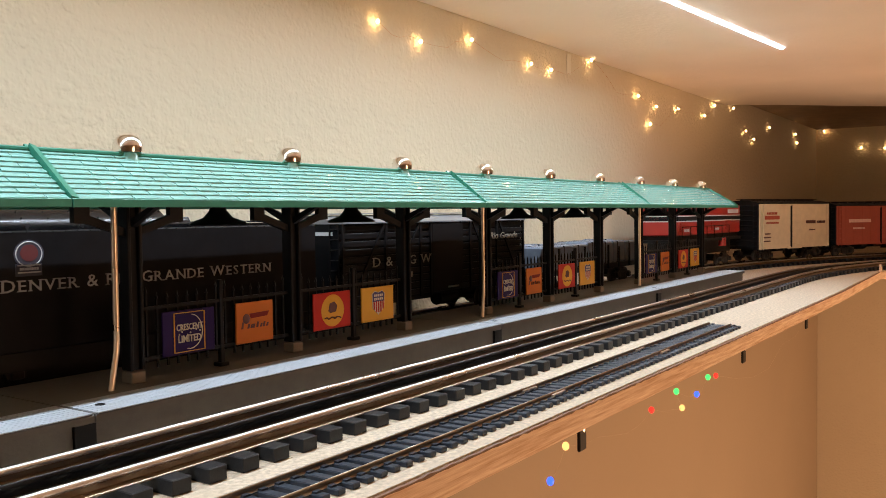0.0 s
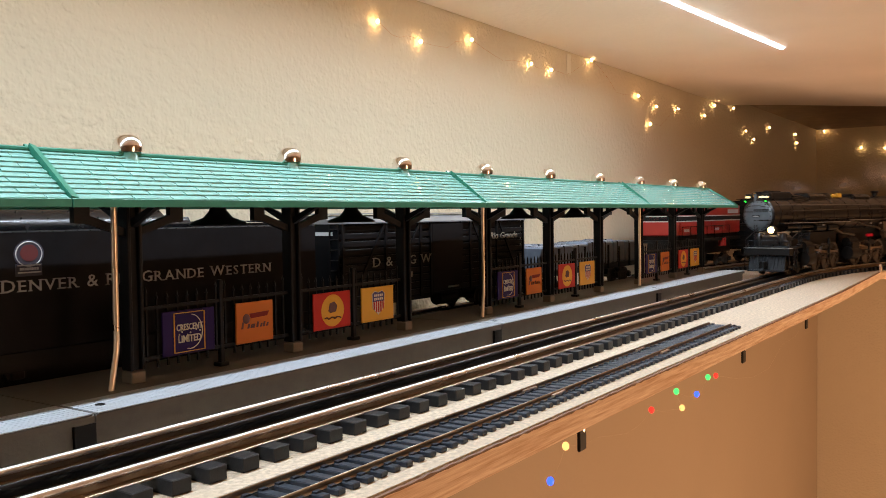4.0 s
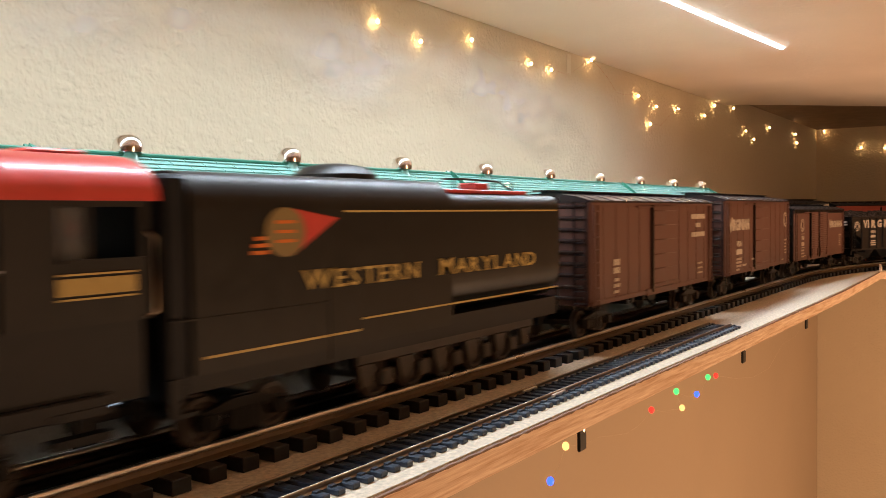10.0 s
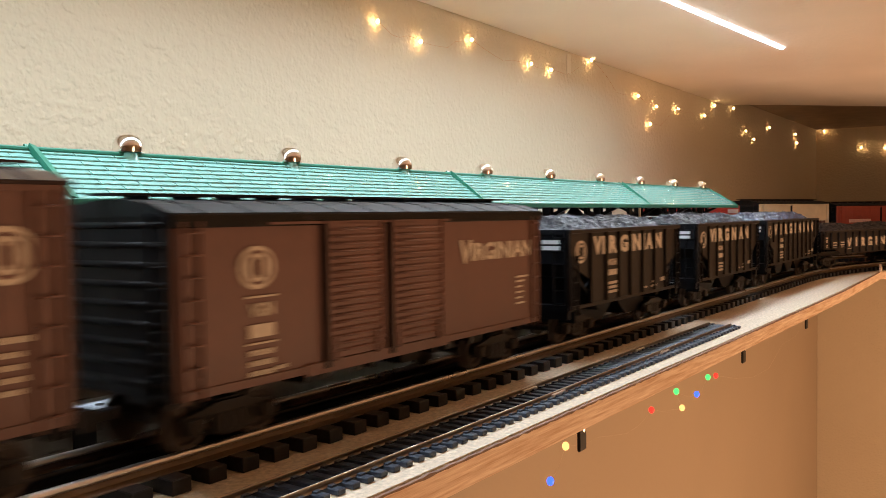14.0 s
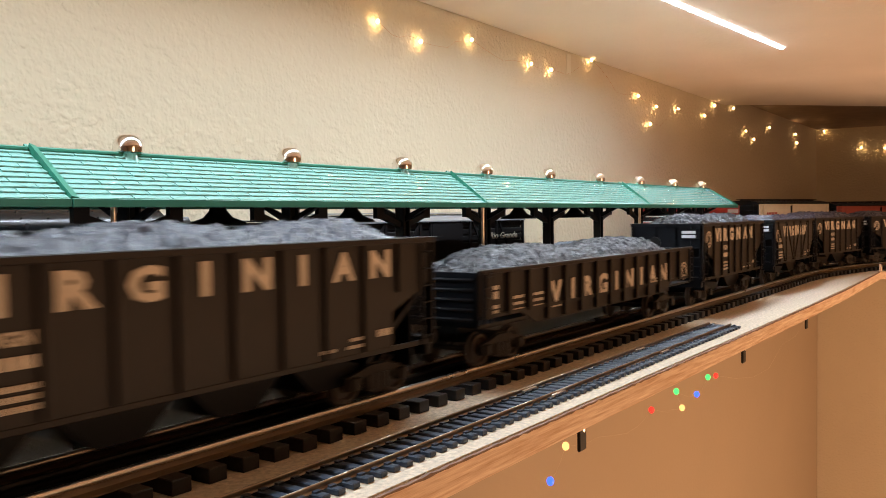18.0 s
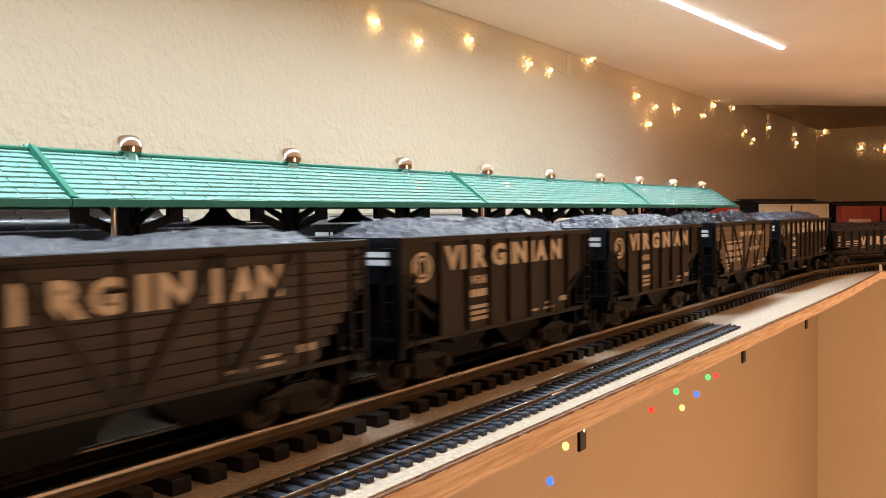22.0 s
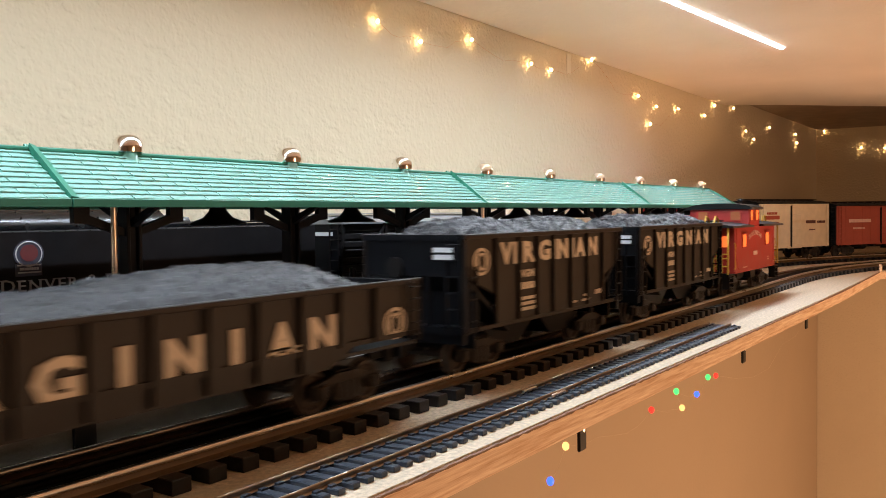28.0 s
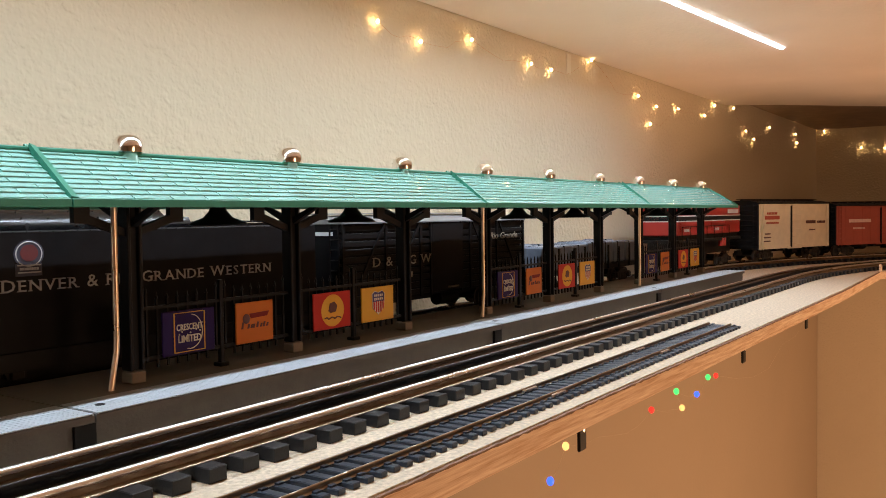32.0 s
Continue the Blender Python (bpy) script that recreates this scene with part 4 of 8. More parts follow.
def monogram(name, x, z, r, y, mat, parent):
    """The dark ring and interlaced strokes inside a round herald."""
    g = G()
    n = 28
    for a, b in ((0.66, 0.80),):
        vs = [(x + q * r * math.cos(2 * math.pi * i / n), y - 0.0005, z + 0.9 * q * r * math.sin(2 * math.pi * i / n)) for q in (a, b) for i in range(n)]
        g.add(vs, [(i, (i + 1) % n, n + (i + 1) % n, n + i) for i in range(n)])
    for a, b, c in ((-0.34, -0.14, 0.42), (0.14, 0.34, 0.42), (-0.07, 0.07, 0.30)):
        g.box(x + a * r, x + b * r, y - 0.0006, y - 0.0004, z - c * r, z + c * r)
    return g.ob(name, mat, parent, "dark ring and strokes of the herald")


def boxcar(name, L, z0, z1, label, style, body=None, roofmat=None, letter=None, doors=((-0.022, 0.022),), ribs=True, moving=True):
    car = thing(name, label, "freight car", "train cars" if moving else "cars on the back track")
    mb, mr, ml = body or MBOX, roofmat or (MBLACKROOF if style == 3 else MBOXROOF), letter or MLETTER
    W = 0.0325
    h = L / 2
    # body shell with thick sides
    g = G().box(-h, h, -W, W, z0, z1, b=0.0006)
    shell = g.ob("body", mb, car)
    g = G()
    for s in (-1, 1):
        g.box(-h + 0.001, h - 0.001, s * W, s * (W + 0.0007), z0, z0 + 0.003)
        g.box(-h + 0.001, h - 0.001, s * W, s * (W + 0.0006), z1 - 0.0022, z1 - 0.0004)
        if ribs:
            n = 12
            for k in range(1, n):
                x = -h + L * k / n
                if any(a - 0.004 < x < b + 0.004 for a, b in doors):
                    continue
                g.box(x - 0.0004, x + 0.0004, s * W, s * (W + 0.0003), z0 + 0.003, z1 - 0.0022)
    g.ob("side_seams", mb, shell)
    # curved roof
    prof = [(-W - 0.0012, z1 - 0.0003), (-W - 0.0012, z1 + 0.0009), (-W * 0.72, z1 + 0.0040), (-W * 0.36, z1 + 0.0056), (0, z1 + 0.0062), (W * 0.36, z1 + 0.0056), (W * 0.72, z1 + 0.0040), (W + 0.0012, z1 + 0.0009), (W + 0.0012, z1 - 0.0003)]
    roof = G().prism(prof, "x", -h - 0.001, h + 0.001).ob("roof", mr, car, "dark curved metal roof")
    if style == 3:
        for q in (-1, 1):
            G().box(-h - 0.0008, h + 0.0008, q * (W + 0.0013), q * (W + 0.0001), z1 - 0.0042, z1 + 0.0006, b=0.0004).ob("eave_band", MBLACKGLOSS, roof, "glossy black roof edge")
    g = G()
    for k in range(11):
        x = -h + L * (k + 0.5) / 11
        g.prism([(a, b + 0.0003) for a, b in prof[1:-1]] + [(a, b - 0.0006) for a, b in prof[-2:0:-1]], "x", x - 0.0005, x + 0.0005)
    g.ob("roof_ribs", mr, roof)
    g = G()
    for k in range(3):
        g.box(-h - 0.004, h + 0.004, -0.0075 + k * 0.0052, -0.0075 + k * 0.0052 + 0.0044, z1 + 0.0074, z1 + 0.0082)
    for k in range(12):
        x = -h + L * (k + 0.5) / 12
        g.box(x - 0.0007, x + 0.0007, -0.008, 0.008, z1 + 0.0058, z1 + 0.0075)
    g.ob("running_board", mr, roof, "wooden roof walkway")
    # doors
    for a, b in doors:
        for s in (-1, 1):
            y0, y1 = s * (W + 0.0002), s * (W + 0.0018)
            g = G().box(a, b, y0, y1, z0 + 0.004, z1 - 0.003, b=0.0004)
            d = g.ob("door", mb, car, "ribbed sliding door")
            g = G()
            n = 18 if style == 3 else 6
            for k in range(n):
                z = z0 + 0.007 + (z1 - z0 - 0.013) * k / (n - 1)
                g.cyl((a + 0.0015, y1, z), (b - 0.0015, y1, z), 0.0007 if n > 8 else 0.0005, 6)
            if style == 3:
                g.box(a, a + 0.0016, y1, y1 + s * 0.0009, z0 + 0.004, z1 - 0.003)
                g.box(b - 0.0016, b, y1, y1 + s * 0.0009, z0 + 0.004, z1 - 0.003)
                g.box(a + 0.0035, a + 0.0060, y1, y1 + s * 0.0011, z0 + 0.003, z0 + 0.013)
                g.box(b - 0.0060, b - 0.0035, y1, y1 + s * 0.0011, z0 + 0.003, z0 + 0.013)
            g.ob("door_ribs", mb, d)
            x = a - 0.0012
            G().box(x, x + 0.0022, s * W, s * (W + 0.0022), z0 + 0.001, z1 - 0.002).ob("door_post", mr, d, "dark door post")
    G().box(min(a for a, b in doors) - 0.03, max(b for a, b in doors) + 0.006, -W - 0.0018, -W, z1 - 0.0036, z1 - 0.0026).ob("door_track", mb, car)
    G().box(min(a for a, b in doors) - 0.012, max(b for a, b in doors) + 0.004, -W - 0.0012, -W, z0 - 0.001, z0 + 0.0035).ob("door_sill", mb, car)
    # ends with corrugations and ladders
    for s in (-1, 1):
        g = G()
        for k in range(9):
            z = z0 + 0.005 + (z1 - z0 - 0.008) * k / 8
            g.cyl((s * h, -W + 0.004, z), (s * h, W - 0.004, z), 0.0013, 8)
        if not moving or style == 3:
            g.box(s * h, s * (h + 0.0004), -W + 0.0004, W - 0.0004, z0, z1)
        g.ob("end_corrugations", mr if not moving or style < 3 else MBLACKROOF, shell)
        ladder(car, s * (h - 0.007), -W - 0.0012, z0 - 0.001, z1 - 0.002, 0.0075, 8, mb)
        ladder(car, s * (h + 0.0016), -W + 0.006, z0 - 0.002, z1 + 0.001, 0.0085, 9, mr, "y")
        coupler(car, s * h, s)
        for q in (-1, 1):
            G().tube([(s * (h - 0.010), q * W, z0), (s * (h - 0.010), q * W, z0 - 0.007), (s * (h - 0.004), q * W, z0 - 0.007), (s * (h - 0.004), q * W, z0)], 0.0005, 5).ob("stirrup_step", MDARK, car)
    G().cyl((s * (h + 0.002), 0.012, z1 - 0.014), (s * (h + 0.003), 0.012, z1 - 0.014), 0.0055, 14).ob("brake_wheel", MDARK, car)
    # underframe
    g = G().box(-h + 0.01, h - 0.01, -0.008, 0.008, z0 - 0.006, z0)
    g.cyl((-0.03, 0.012, z0 - 0.006), (-0.008, 0.012, z0 - 0.006), 0.005, 12)
    g.box(0.014, 0.028, -0.018, -0.006, z0 - 0.009, z0)
    for x in (-h * 0.5, -h * 0.18, h * 0.18, h * 0.5):
        g.box(x - 0.0012, x + 0.0012, -W + 0.001, W - 0.001, z0 - 0.004, z0)
    for x in (-0.055, -0.034, 0.034, 0.055):
        g.box(x - 0.003, x + 0.003, -W, -W + 0.001, z0 - 0.0035, z0)
    g.ob("underframe", MDARK, car, "dark steel underframe")
    for s in (-1, 1):
        truck(car, s * (h - 0.032))
    # lettering
    y = -W - 0.0004
    g, words, disc = G(), G(), G()
    if style == 1:
        bars(g, -h + 0.037, z0, [(0, 0.0245, 0.011, 0.0042), (0, 0.019, 0.011, 0.0040), (0.0015, 0.0135, 0.008, 0.0022), (0, 0.0095, 0.011, 0.0024), (0, 0.0055, 0.009, 0.0020)], y)
        bars(g, h - 0.0560, z1 - 0.02, [(0, 0.007, 0.036, 0.0040), (0.0115, 0.0, 0.013, 0.0036), (0.0005, -0.008, 0.035, 0.0040)], y)
        bars(g, h - 0.04, z0 + 0.008, [(0, 0.0, 0.012, 0.0015), (0, 0.004, 0.012, 0.0015), (0, 0.008, 0.012, 0.0015)], y)
    elif style == 2:
        words.text("V", -h + 0.0118, z1 - 0.0300, 0.0140, 0.0125, y, bold=0.035)
        words.text("IRGINIAN", -h + 0.0232, z1 - 0.0286, 0.0110, 0.0585, y, bold=0.035)
        g.text("VGN", -h + 0.0375, z0 + 0.0260, 0.0055, 0.0170, y, bold=0.03)
        bars(g, -h + 0.036, z0, [(0, 0.0185, 0.020, 0.0050), (0.001, 0.0130, 0.018, 0.0022), (0, 0.0098, 0.019, 0.0020), (0.001, 0.0064, 0.017, 0.0020), (0.001, 0.0030, 0.011, 0.0018), (0.022, 0.0064, 0.013, 0.0020), (0.056, 0.0110, 0.008, 0.0018)], y)
        herald(disc, h - 0.019, z1 - 0.0200, 0.0092, y)
        bars(g, h - 0.023, z0, [(0, 0.026, 0.011, 0.0018), (0, 0.022, 0.008, 0.0016), (0, 0.0185, 0.008, 0.0016), (0, 0.0150, 0.009, 0.0016), (0.0, 0.0115, 0.008, 0.0016), (-0.012, 0.0045, 0.008, 0.0012)], y)
    elif style == 3:
        herald(disc, -h + 0.0365, z1 - 0.0190, 0.0088, y)
        bars(g, -h + 0.031, z0, [(0, 0.0320, 0.015, 0.0007), (0.001, 0.0175, 0.0125, 0.0048), (0, 0.0150, 0.015, 0.0007), (0.001, 0.0110, 0.0125, 0.0020), (0.001, 0.0072, 0.0125, 0.0020), (0.001, 0.0036, 0.0125, 0.0018), (0.014, 0.0045, 0.006, 0.0014)], y)
        g.text("VGN", -h + 0.0325, z0 + 0.0250, 0.0052, 0.0118, y, bold=0.03)
        words.text("V", 0.0435, z1 - 0.0252, 0.0118, 0.0115, y, bold=0.03, shear=0.1)
        words.text("IRGINIAN", 0.0540, z1 - 0.0242, 0.0092, 0.0630, y, bold=0.03)
        bars(g, h - 0.028, z0, [(0, 0.0265, 0.013, 0.0010), (0, 0.0240, 0.009, 0.0010), (0, 0.0210, 0.007, 0.0010), (0, 0.0180, 0.008, 0.0010), (0, 0.0150, 0.007, 0.0010), (0, 0.012, 0.009, 0.0010)], y)
    elif style == 4:
        g.text("D & R G W", -0.035, z0 + 0.0275, 0.0070, 0.052, y, bold=0.0)
        bars(g, -0.012, z0 + 0.015, [(0, 0, 0.02, 0.0050)], y)
        g.text("Rio Grande", h - 0.055, z1 - 0.018, 0.0060, 0.035, y, bold=0.01, shear=0.2)
    elif style == 5:
        bars(g, -h + 0.016, z1 - 0.026, [(0, 0.0, 0.042, 0.0062), (0.006, 0.008, 0.030, 0.0040), (0.004, -0.007, 0.036, 0.0030)], y)
        g2 = G()
        bars(g2, -h + 0.012, z0 + 0.012, [(0, 0.0, 0.02, 0.002), (0, 0.006, 0.022, 0.002), (0.004, 0.012, 0.016, 0.002)], y)
        bars(g2, h - 0.075, z1 - 0.034, [(0, 0, 0.030, 0.0052), (0.036, 0, 0.026, 0.0044), (0.01, -0.012, 0.02, 0.002)], y)
        tagged(g2.ob("stencil_print", MPBROWN, shell), kind="stuff")
    elif style == 6:
        bars(g, -h + 0.03, z1 - 0.03, [(0, 0, 0.055, 0.006), (0.01, -0.012, 0.03, 0.003)], y)
    if g.v:
        tagged(g.ob("stencil_print", ml, shell), kind="stuff")
    if words.v:
        words.ob("lettering", ml, shell, "bold painted railroad name")
    if disc.v:
        disc.ob("herald", ml, shell, "round painted herald")
    if style == 2:
        monogram("herald_mark", h - 0.019, z1 - 0.0200, 0.0092, y, mb, shell)
    elif style == 3:
        monogram("herald_mark", -h + 0.0365, z1 - 0.0190, 0.0088, y, mb, shell)
    return car


COAL_RND = random.Random(11)


def coal(parent, x0, x1, half, z0, top, humps, seed, rough=0.0016, mat=None):
    """Heaped coal: a lumpy sheet that dips to the car's edges."""
    nx, ny = int((x1 - x0) / 0.0016), 34
    vs, fs = [], []
    for i in range(nx + 1):
        x = x0 + (x1 - x0) * i / nx
        e = min(1.0, min(i, nx - i) / (nx * 0.10))
        hump = 0.62 + 0.38 * math.sin(math.pi * (humps * i / nx % 1.0)) ** 0.8
        for j in range(ny + 1):
            t = 2 * j / ny - 1
            y = half * t
            k = (1 - abs(t) ** 2.6) * (0.15 + 0.85 * e) * hump
            lump = noise.noise((x * 330, y * 330, seed)) * rough + abs(noise.noise((x * 150, y * 150, seed + 5))) * rough * 1.4 + noise.noise((x * 700, y * 700, seed + 2)) * rough * 0.4
            vs.append((x, y, z0 + (top - z0) * k + lump * (0.35 + 0.65 * (1 - abs(t) ** 6))))
    for i in range(nx):
        for j in range(ny):
            a = i * (ny + 1) + j
            fs.append((a, a + ny + 1, a + ny + 2, a + 1))
    g = G()
    g.add(vs, fs)
    me = g.mesh("coal_load", mat or MCOAL, clean=False)
    return piece("coal_load", me, parent, "heaped glossy coal load")


def hopper(L, style, label, seed, bright=False):
    """style: a (word on few ribs), b (letters spread one to a panel), c (steel trusses on the side), d (plank sides with trusses)."""
    car = thing("hopper_car", label, "hopper car", "train cars")
    W, h = 0.0318, L / 2
    z0, zt, ze = 0.0225, 0.0712, 0.0520
    cut = 0.031
    # sides
    for s in (-1, 1):
        y0, y1 = s * W, s * (W - 0.0014)
        g = G().prism([(-h, zt), (h, zt), (h, ze), (h - cut, ze - 0.0125), (h - cut, z0), (-h + cut, z0), (-h + cut, ze - 0.0125), (-h, ze)], "y", y0, y1)
        side = g.ob("side", MHOPPER, car, "black riveted hopper side")
        g = G().box(-h - 0.0005, h + 0.0005, s * (W - 0.0006), s * (W + 0.0016), zt - 0.0016, zt + 0.0012, b=0.0004)
        g.box(-h, h, s * (W - 0.0016), s * (W + 0.0003), z0 - 0.0003, z0 + 0.0020, b=0.0003)
        for x in (-h + 0.0012, h - 0.0012):
            g.box(x - 0.0012, x + 0.0012, s * (W - 0.001), s * (W + 0.0010), z0, zt)
        g.ob("top_chord", MHOPPER, side, "top chord, sill and corner posts")
        posts = {"a": [0.030, 0.0545, 0.0757, 0.0957, 0.1190, 0.1425, 0.166], "b": [0.0278 + 0.0238 * k for k in range(10)]}.get(style, (0.0145, 0.0525, 0.0915, 0.1310, 0.1710))
        for p in posts:
            x = -h + p
            top = z0 + 0.002 if abs(x) < h - cut * 0.9 else ze - 0.004
            G().box(x - 0.0011, x + 0.0011, s * W, s * (W + 0.0019), top, zt - 0.001, b=0.0004).ob("side_post", MHOPPER, side)
        if style in "cd":
            # a four-panel truss whose braces lean to the middle
            for p, q in ((0.0175, 0.0460), (0.0565, 0.0890), (0.1265, 0.0960), (0.1650, 0.1350)):
                p, q = (p - h, zt - 0.003), (q - h, z0 + 0.003)
                d = Vector((q[0] - p[0], q[1] - p[1])).normalized()
                nx, nz = -d.y * 0.0014, d.x * 0.0014
                G().prism([(p[0] + nx, p[1] + nz), (q[0] + nx, q[1] + nz), (q[0] - nx, q[1] - nz), (p[0] - nx, p[1] - nz)], "y", s * W, s * (W + 0.0019)).ob("truss_bar", MHOPPER, side)
        if style in "cd":
            g = G()
            for k in range(10):
                za = z0 + 0.0035 + (zt - z0 - 0.006) * k / 10
                zb = za + (zt - z0 - 0.006) / 10 - 0.0005
                e = max(0.0, (ze - za) / (ze - z0)) * cut
                g.box(-h + 0.002 + e, h - 0.002 - e, s * W, s * (W + 0.0006), za, zb)
            tagged(g.ob("side_planks", MPLANK if style == "d" else MPLANKDARK, side, "weathered wooden side planks"), kind="stuff")
    # slope sheets, ends, inside
    for s in (-1, 1):
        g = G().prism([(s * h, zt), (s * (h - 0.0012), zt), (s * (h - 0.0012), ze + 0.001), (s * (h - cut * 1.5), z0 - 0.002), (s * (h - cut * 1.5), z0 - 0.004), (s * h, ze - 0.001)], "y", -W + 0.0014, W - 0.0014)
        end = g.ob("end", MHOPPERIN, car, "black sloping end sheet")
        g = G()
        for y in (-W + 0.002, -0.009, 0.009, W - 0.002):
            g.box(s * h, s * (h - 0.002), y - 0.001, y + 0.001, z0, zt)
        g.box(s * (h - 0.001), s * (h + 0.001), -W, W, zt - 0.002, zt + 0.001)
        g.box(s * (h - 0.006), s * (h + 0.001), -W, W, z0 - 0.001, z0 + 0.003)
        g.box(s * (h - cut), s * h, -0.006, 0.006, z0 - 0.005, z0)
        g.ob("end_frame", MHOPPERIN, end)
        # added sheet whose black stands for the shade under the slope
        G().box(s * (h - 0.0145), s * (h - 0.0130), -W + 0.0024, W - 0.0024, 0.0130, ze - 0.004).ob("end_bracing", MHOPPERIN, end, "black sheet put in for the shade under the slope")
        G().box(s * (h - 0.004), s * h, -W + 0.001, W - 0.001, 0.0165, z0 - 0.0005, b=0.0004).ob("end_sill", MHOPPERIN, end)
        ladder(car, s * (h + 0.0012), -W + 0.006, z0, zt, 0.008, 6, MHOPPERIN, "y")
        ladder(car, s * (h - 0.006), -W - 0.0012, z0, zt - 0.002 if s > 0 else ze + 0.004, 0.008, 6 if s > 0 else 3, MHOPPERIN)
        coupler(car, s * h, s)
        g = G().box(s * (h + 0.0022), s * (h + 0.0024), -0.0265, -0.0145, zt - 0.0115, zt - 0.0090).box(s * (h + 0.0022), s * (h + 0.0024), -0.0265, -0.0145, zt - 0.0078, zt - 0.0054)
        g.ob("end_lettering", MWHITEPRINT, end, "white painted end number bars")
    G().cyl((-h - 0.002, 0.010, zt - 0.016), (-h - 0.003, 0.010, zt - 0.016), 0.0055, 14).ob("brake_wheel", MDARK, car)
    # discharge bays
    nb = 4 if style == "b" else 2
    span = L - 2 * cut - 0.004
    for k in range(nb):
        a = -span / 2 + span * k / nb
        b = -span / 2 + span * (k + 1) / nb
        m = (b - a) * 0.30
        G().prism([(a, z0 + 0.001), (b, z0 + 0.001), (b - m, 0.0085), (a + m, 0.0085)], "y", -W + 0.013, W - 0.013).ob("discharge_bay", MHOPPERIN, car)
    g = G().box(-h + 0.02, h - 0.02, -0.004, 0.004, z0 - 0.004, z0)
    g.ob("centre_sill", MDARK, car)
    for s in (-1, 1):
        truck(car, s * (h - 0.030))
    hump = {"a": 2, "b": 3, "c": 2, "d": 2}[style]
    coal(car, -h + 0.003, h - 0.003, W - 0.0022, zt - 0.004, zt + (0.0055 if style == "c" else 0.0082), hump, seed, {"c": 0.0015, "d": 0.0034}.get(style, 0.0022), MCOAL if style == "b" or bright else MCOALDARK)
    # lettering
    y = -W - 0.0003
    g = G()
    lh = 0.0120
    if style == "a":
        herald(g, -h + 0.0159, zt - 0.0132, 0.0080, y)
        spots, zl = ((0.0350, 0.0130), (0.0492, 0.0032), (0.0600, 0.0132), (0.0785, 0.0140), (0.0975, 0.0032), (0.1022, 0.0136), (0.1212, 0.0032), (0.1262, 0.0140), (0.1447, 0.0136)), zt - 0.0160
        bx, bw = -h + 0.0562, 0.0170
    elif style == "b":
        herald(g, -h + 0.0135, zt - 0.0120, 0.0076, y)
        spots = [(0.0392 + 0.0238 * k - (0.0018 if c == "I" else 0.0068), 0.0036 if c == "I" else 0.0136) for k, c in enumerate("VIRGINIAN")]
        zl = zt - 0.0158
        bx, bw = -h + 0.0590, 0.0150
    elif style == "c":
        y -= 0.0006
        herald(g, -h + 0.0120, zt - 0.0170, 0.0076, y)
        spots = ((0.0375, 0.0130), (0.0553, 0.0034), (0.0671, 0.0110), (0.0797, 0.0110), (0.0967, 0.0038), (0.1040, 0.0135), (0.1262, 0.0036), (0.1348, 0.0108), (0.1470, 0.0120))
        zl = zt - 0.0185
        bx, bw = -h + 0.0170, 0.0170
    if style != "d":
        for c, (dx, w) in zip("VIRGINIAN", spots):
            G().text(c, -h + dx, zl, lh, w, y, bold=0.045).ob("letter", MLETTER, car, "bold cream letter")
    else:
        y -= 0.0006
        bw = 0.0105
        bars(g, -h, 0, [(0.031, 0.0530, 0.052, 0.0010), (0.0310, 0.0462, 0.0290, 0.0044), (0.0665, 0.0462, 0.0160, 0.0044), (0.0310, 0.0400, 0.0290, 0.0040), (0.0665, 0.0400, 0.0190, 0.0040), (0.0310, 0.0345, 0.0290, 0.0034), (0.0665, 0.0345, 0.0190, 0.0030)], y)
        bars(g, -h, 0, [(0.0780, 0.0584, 0.0220, 0.0040), (0.1063, 0.0584, 0.0230, 0.0040), (0.1430, 0.0584, 0.0230, 0.0036), (0.1078, 0.0430, 0.0110, 0.0040), (0.1260, 0.0430, 0.0130, 0.0040), (0.1442, 0.0430, 0.0060, 0.0040), (0.1320, 0.0490, 0.0060, 0.0034)], y)
        bx = -h + 0.0330
    g.text("VGN", bx + bw * 0.08, z0 + 0.0245, 0.0044, bw * 0.84, y, bold=0.03)
    bars(g, bx, z0, [(0, 0.0180, bw, 0.0038), (0, 0.0120, bw, 0.0018), (0, 0.0090, bw, 0.0018), (0, 0.0060, bw, 0.0018)], y)
    bars(g, h - 0.078, z0, [(0, 0.0045, 0.009, 0.0014), (0.016, 0.0045, 0.012, 0.0014), (0.018, 0.0075, 0.008, 0.0014), (0.036, 0.0075, 0.010, 0.0030)], y)
    tagged(g.ob("stencil_print", MLETTER, car, "small cream stencil print"), kind="stuff")
    if style != "d":
        monogram("herald_mark", -h + {"a": 0.0159, "b": 0.0135}.get(style, 0.0120), zt - {"a": 0.0132, "b": 0.0120}.get(style, 0.0170), 0.0078, y, MHOPPER, car)
    return car


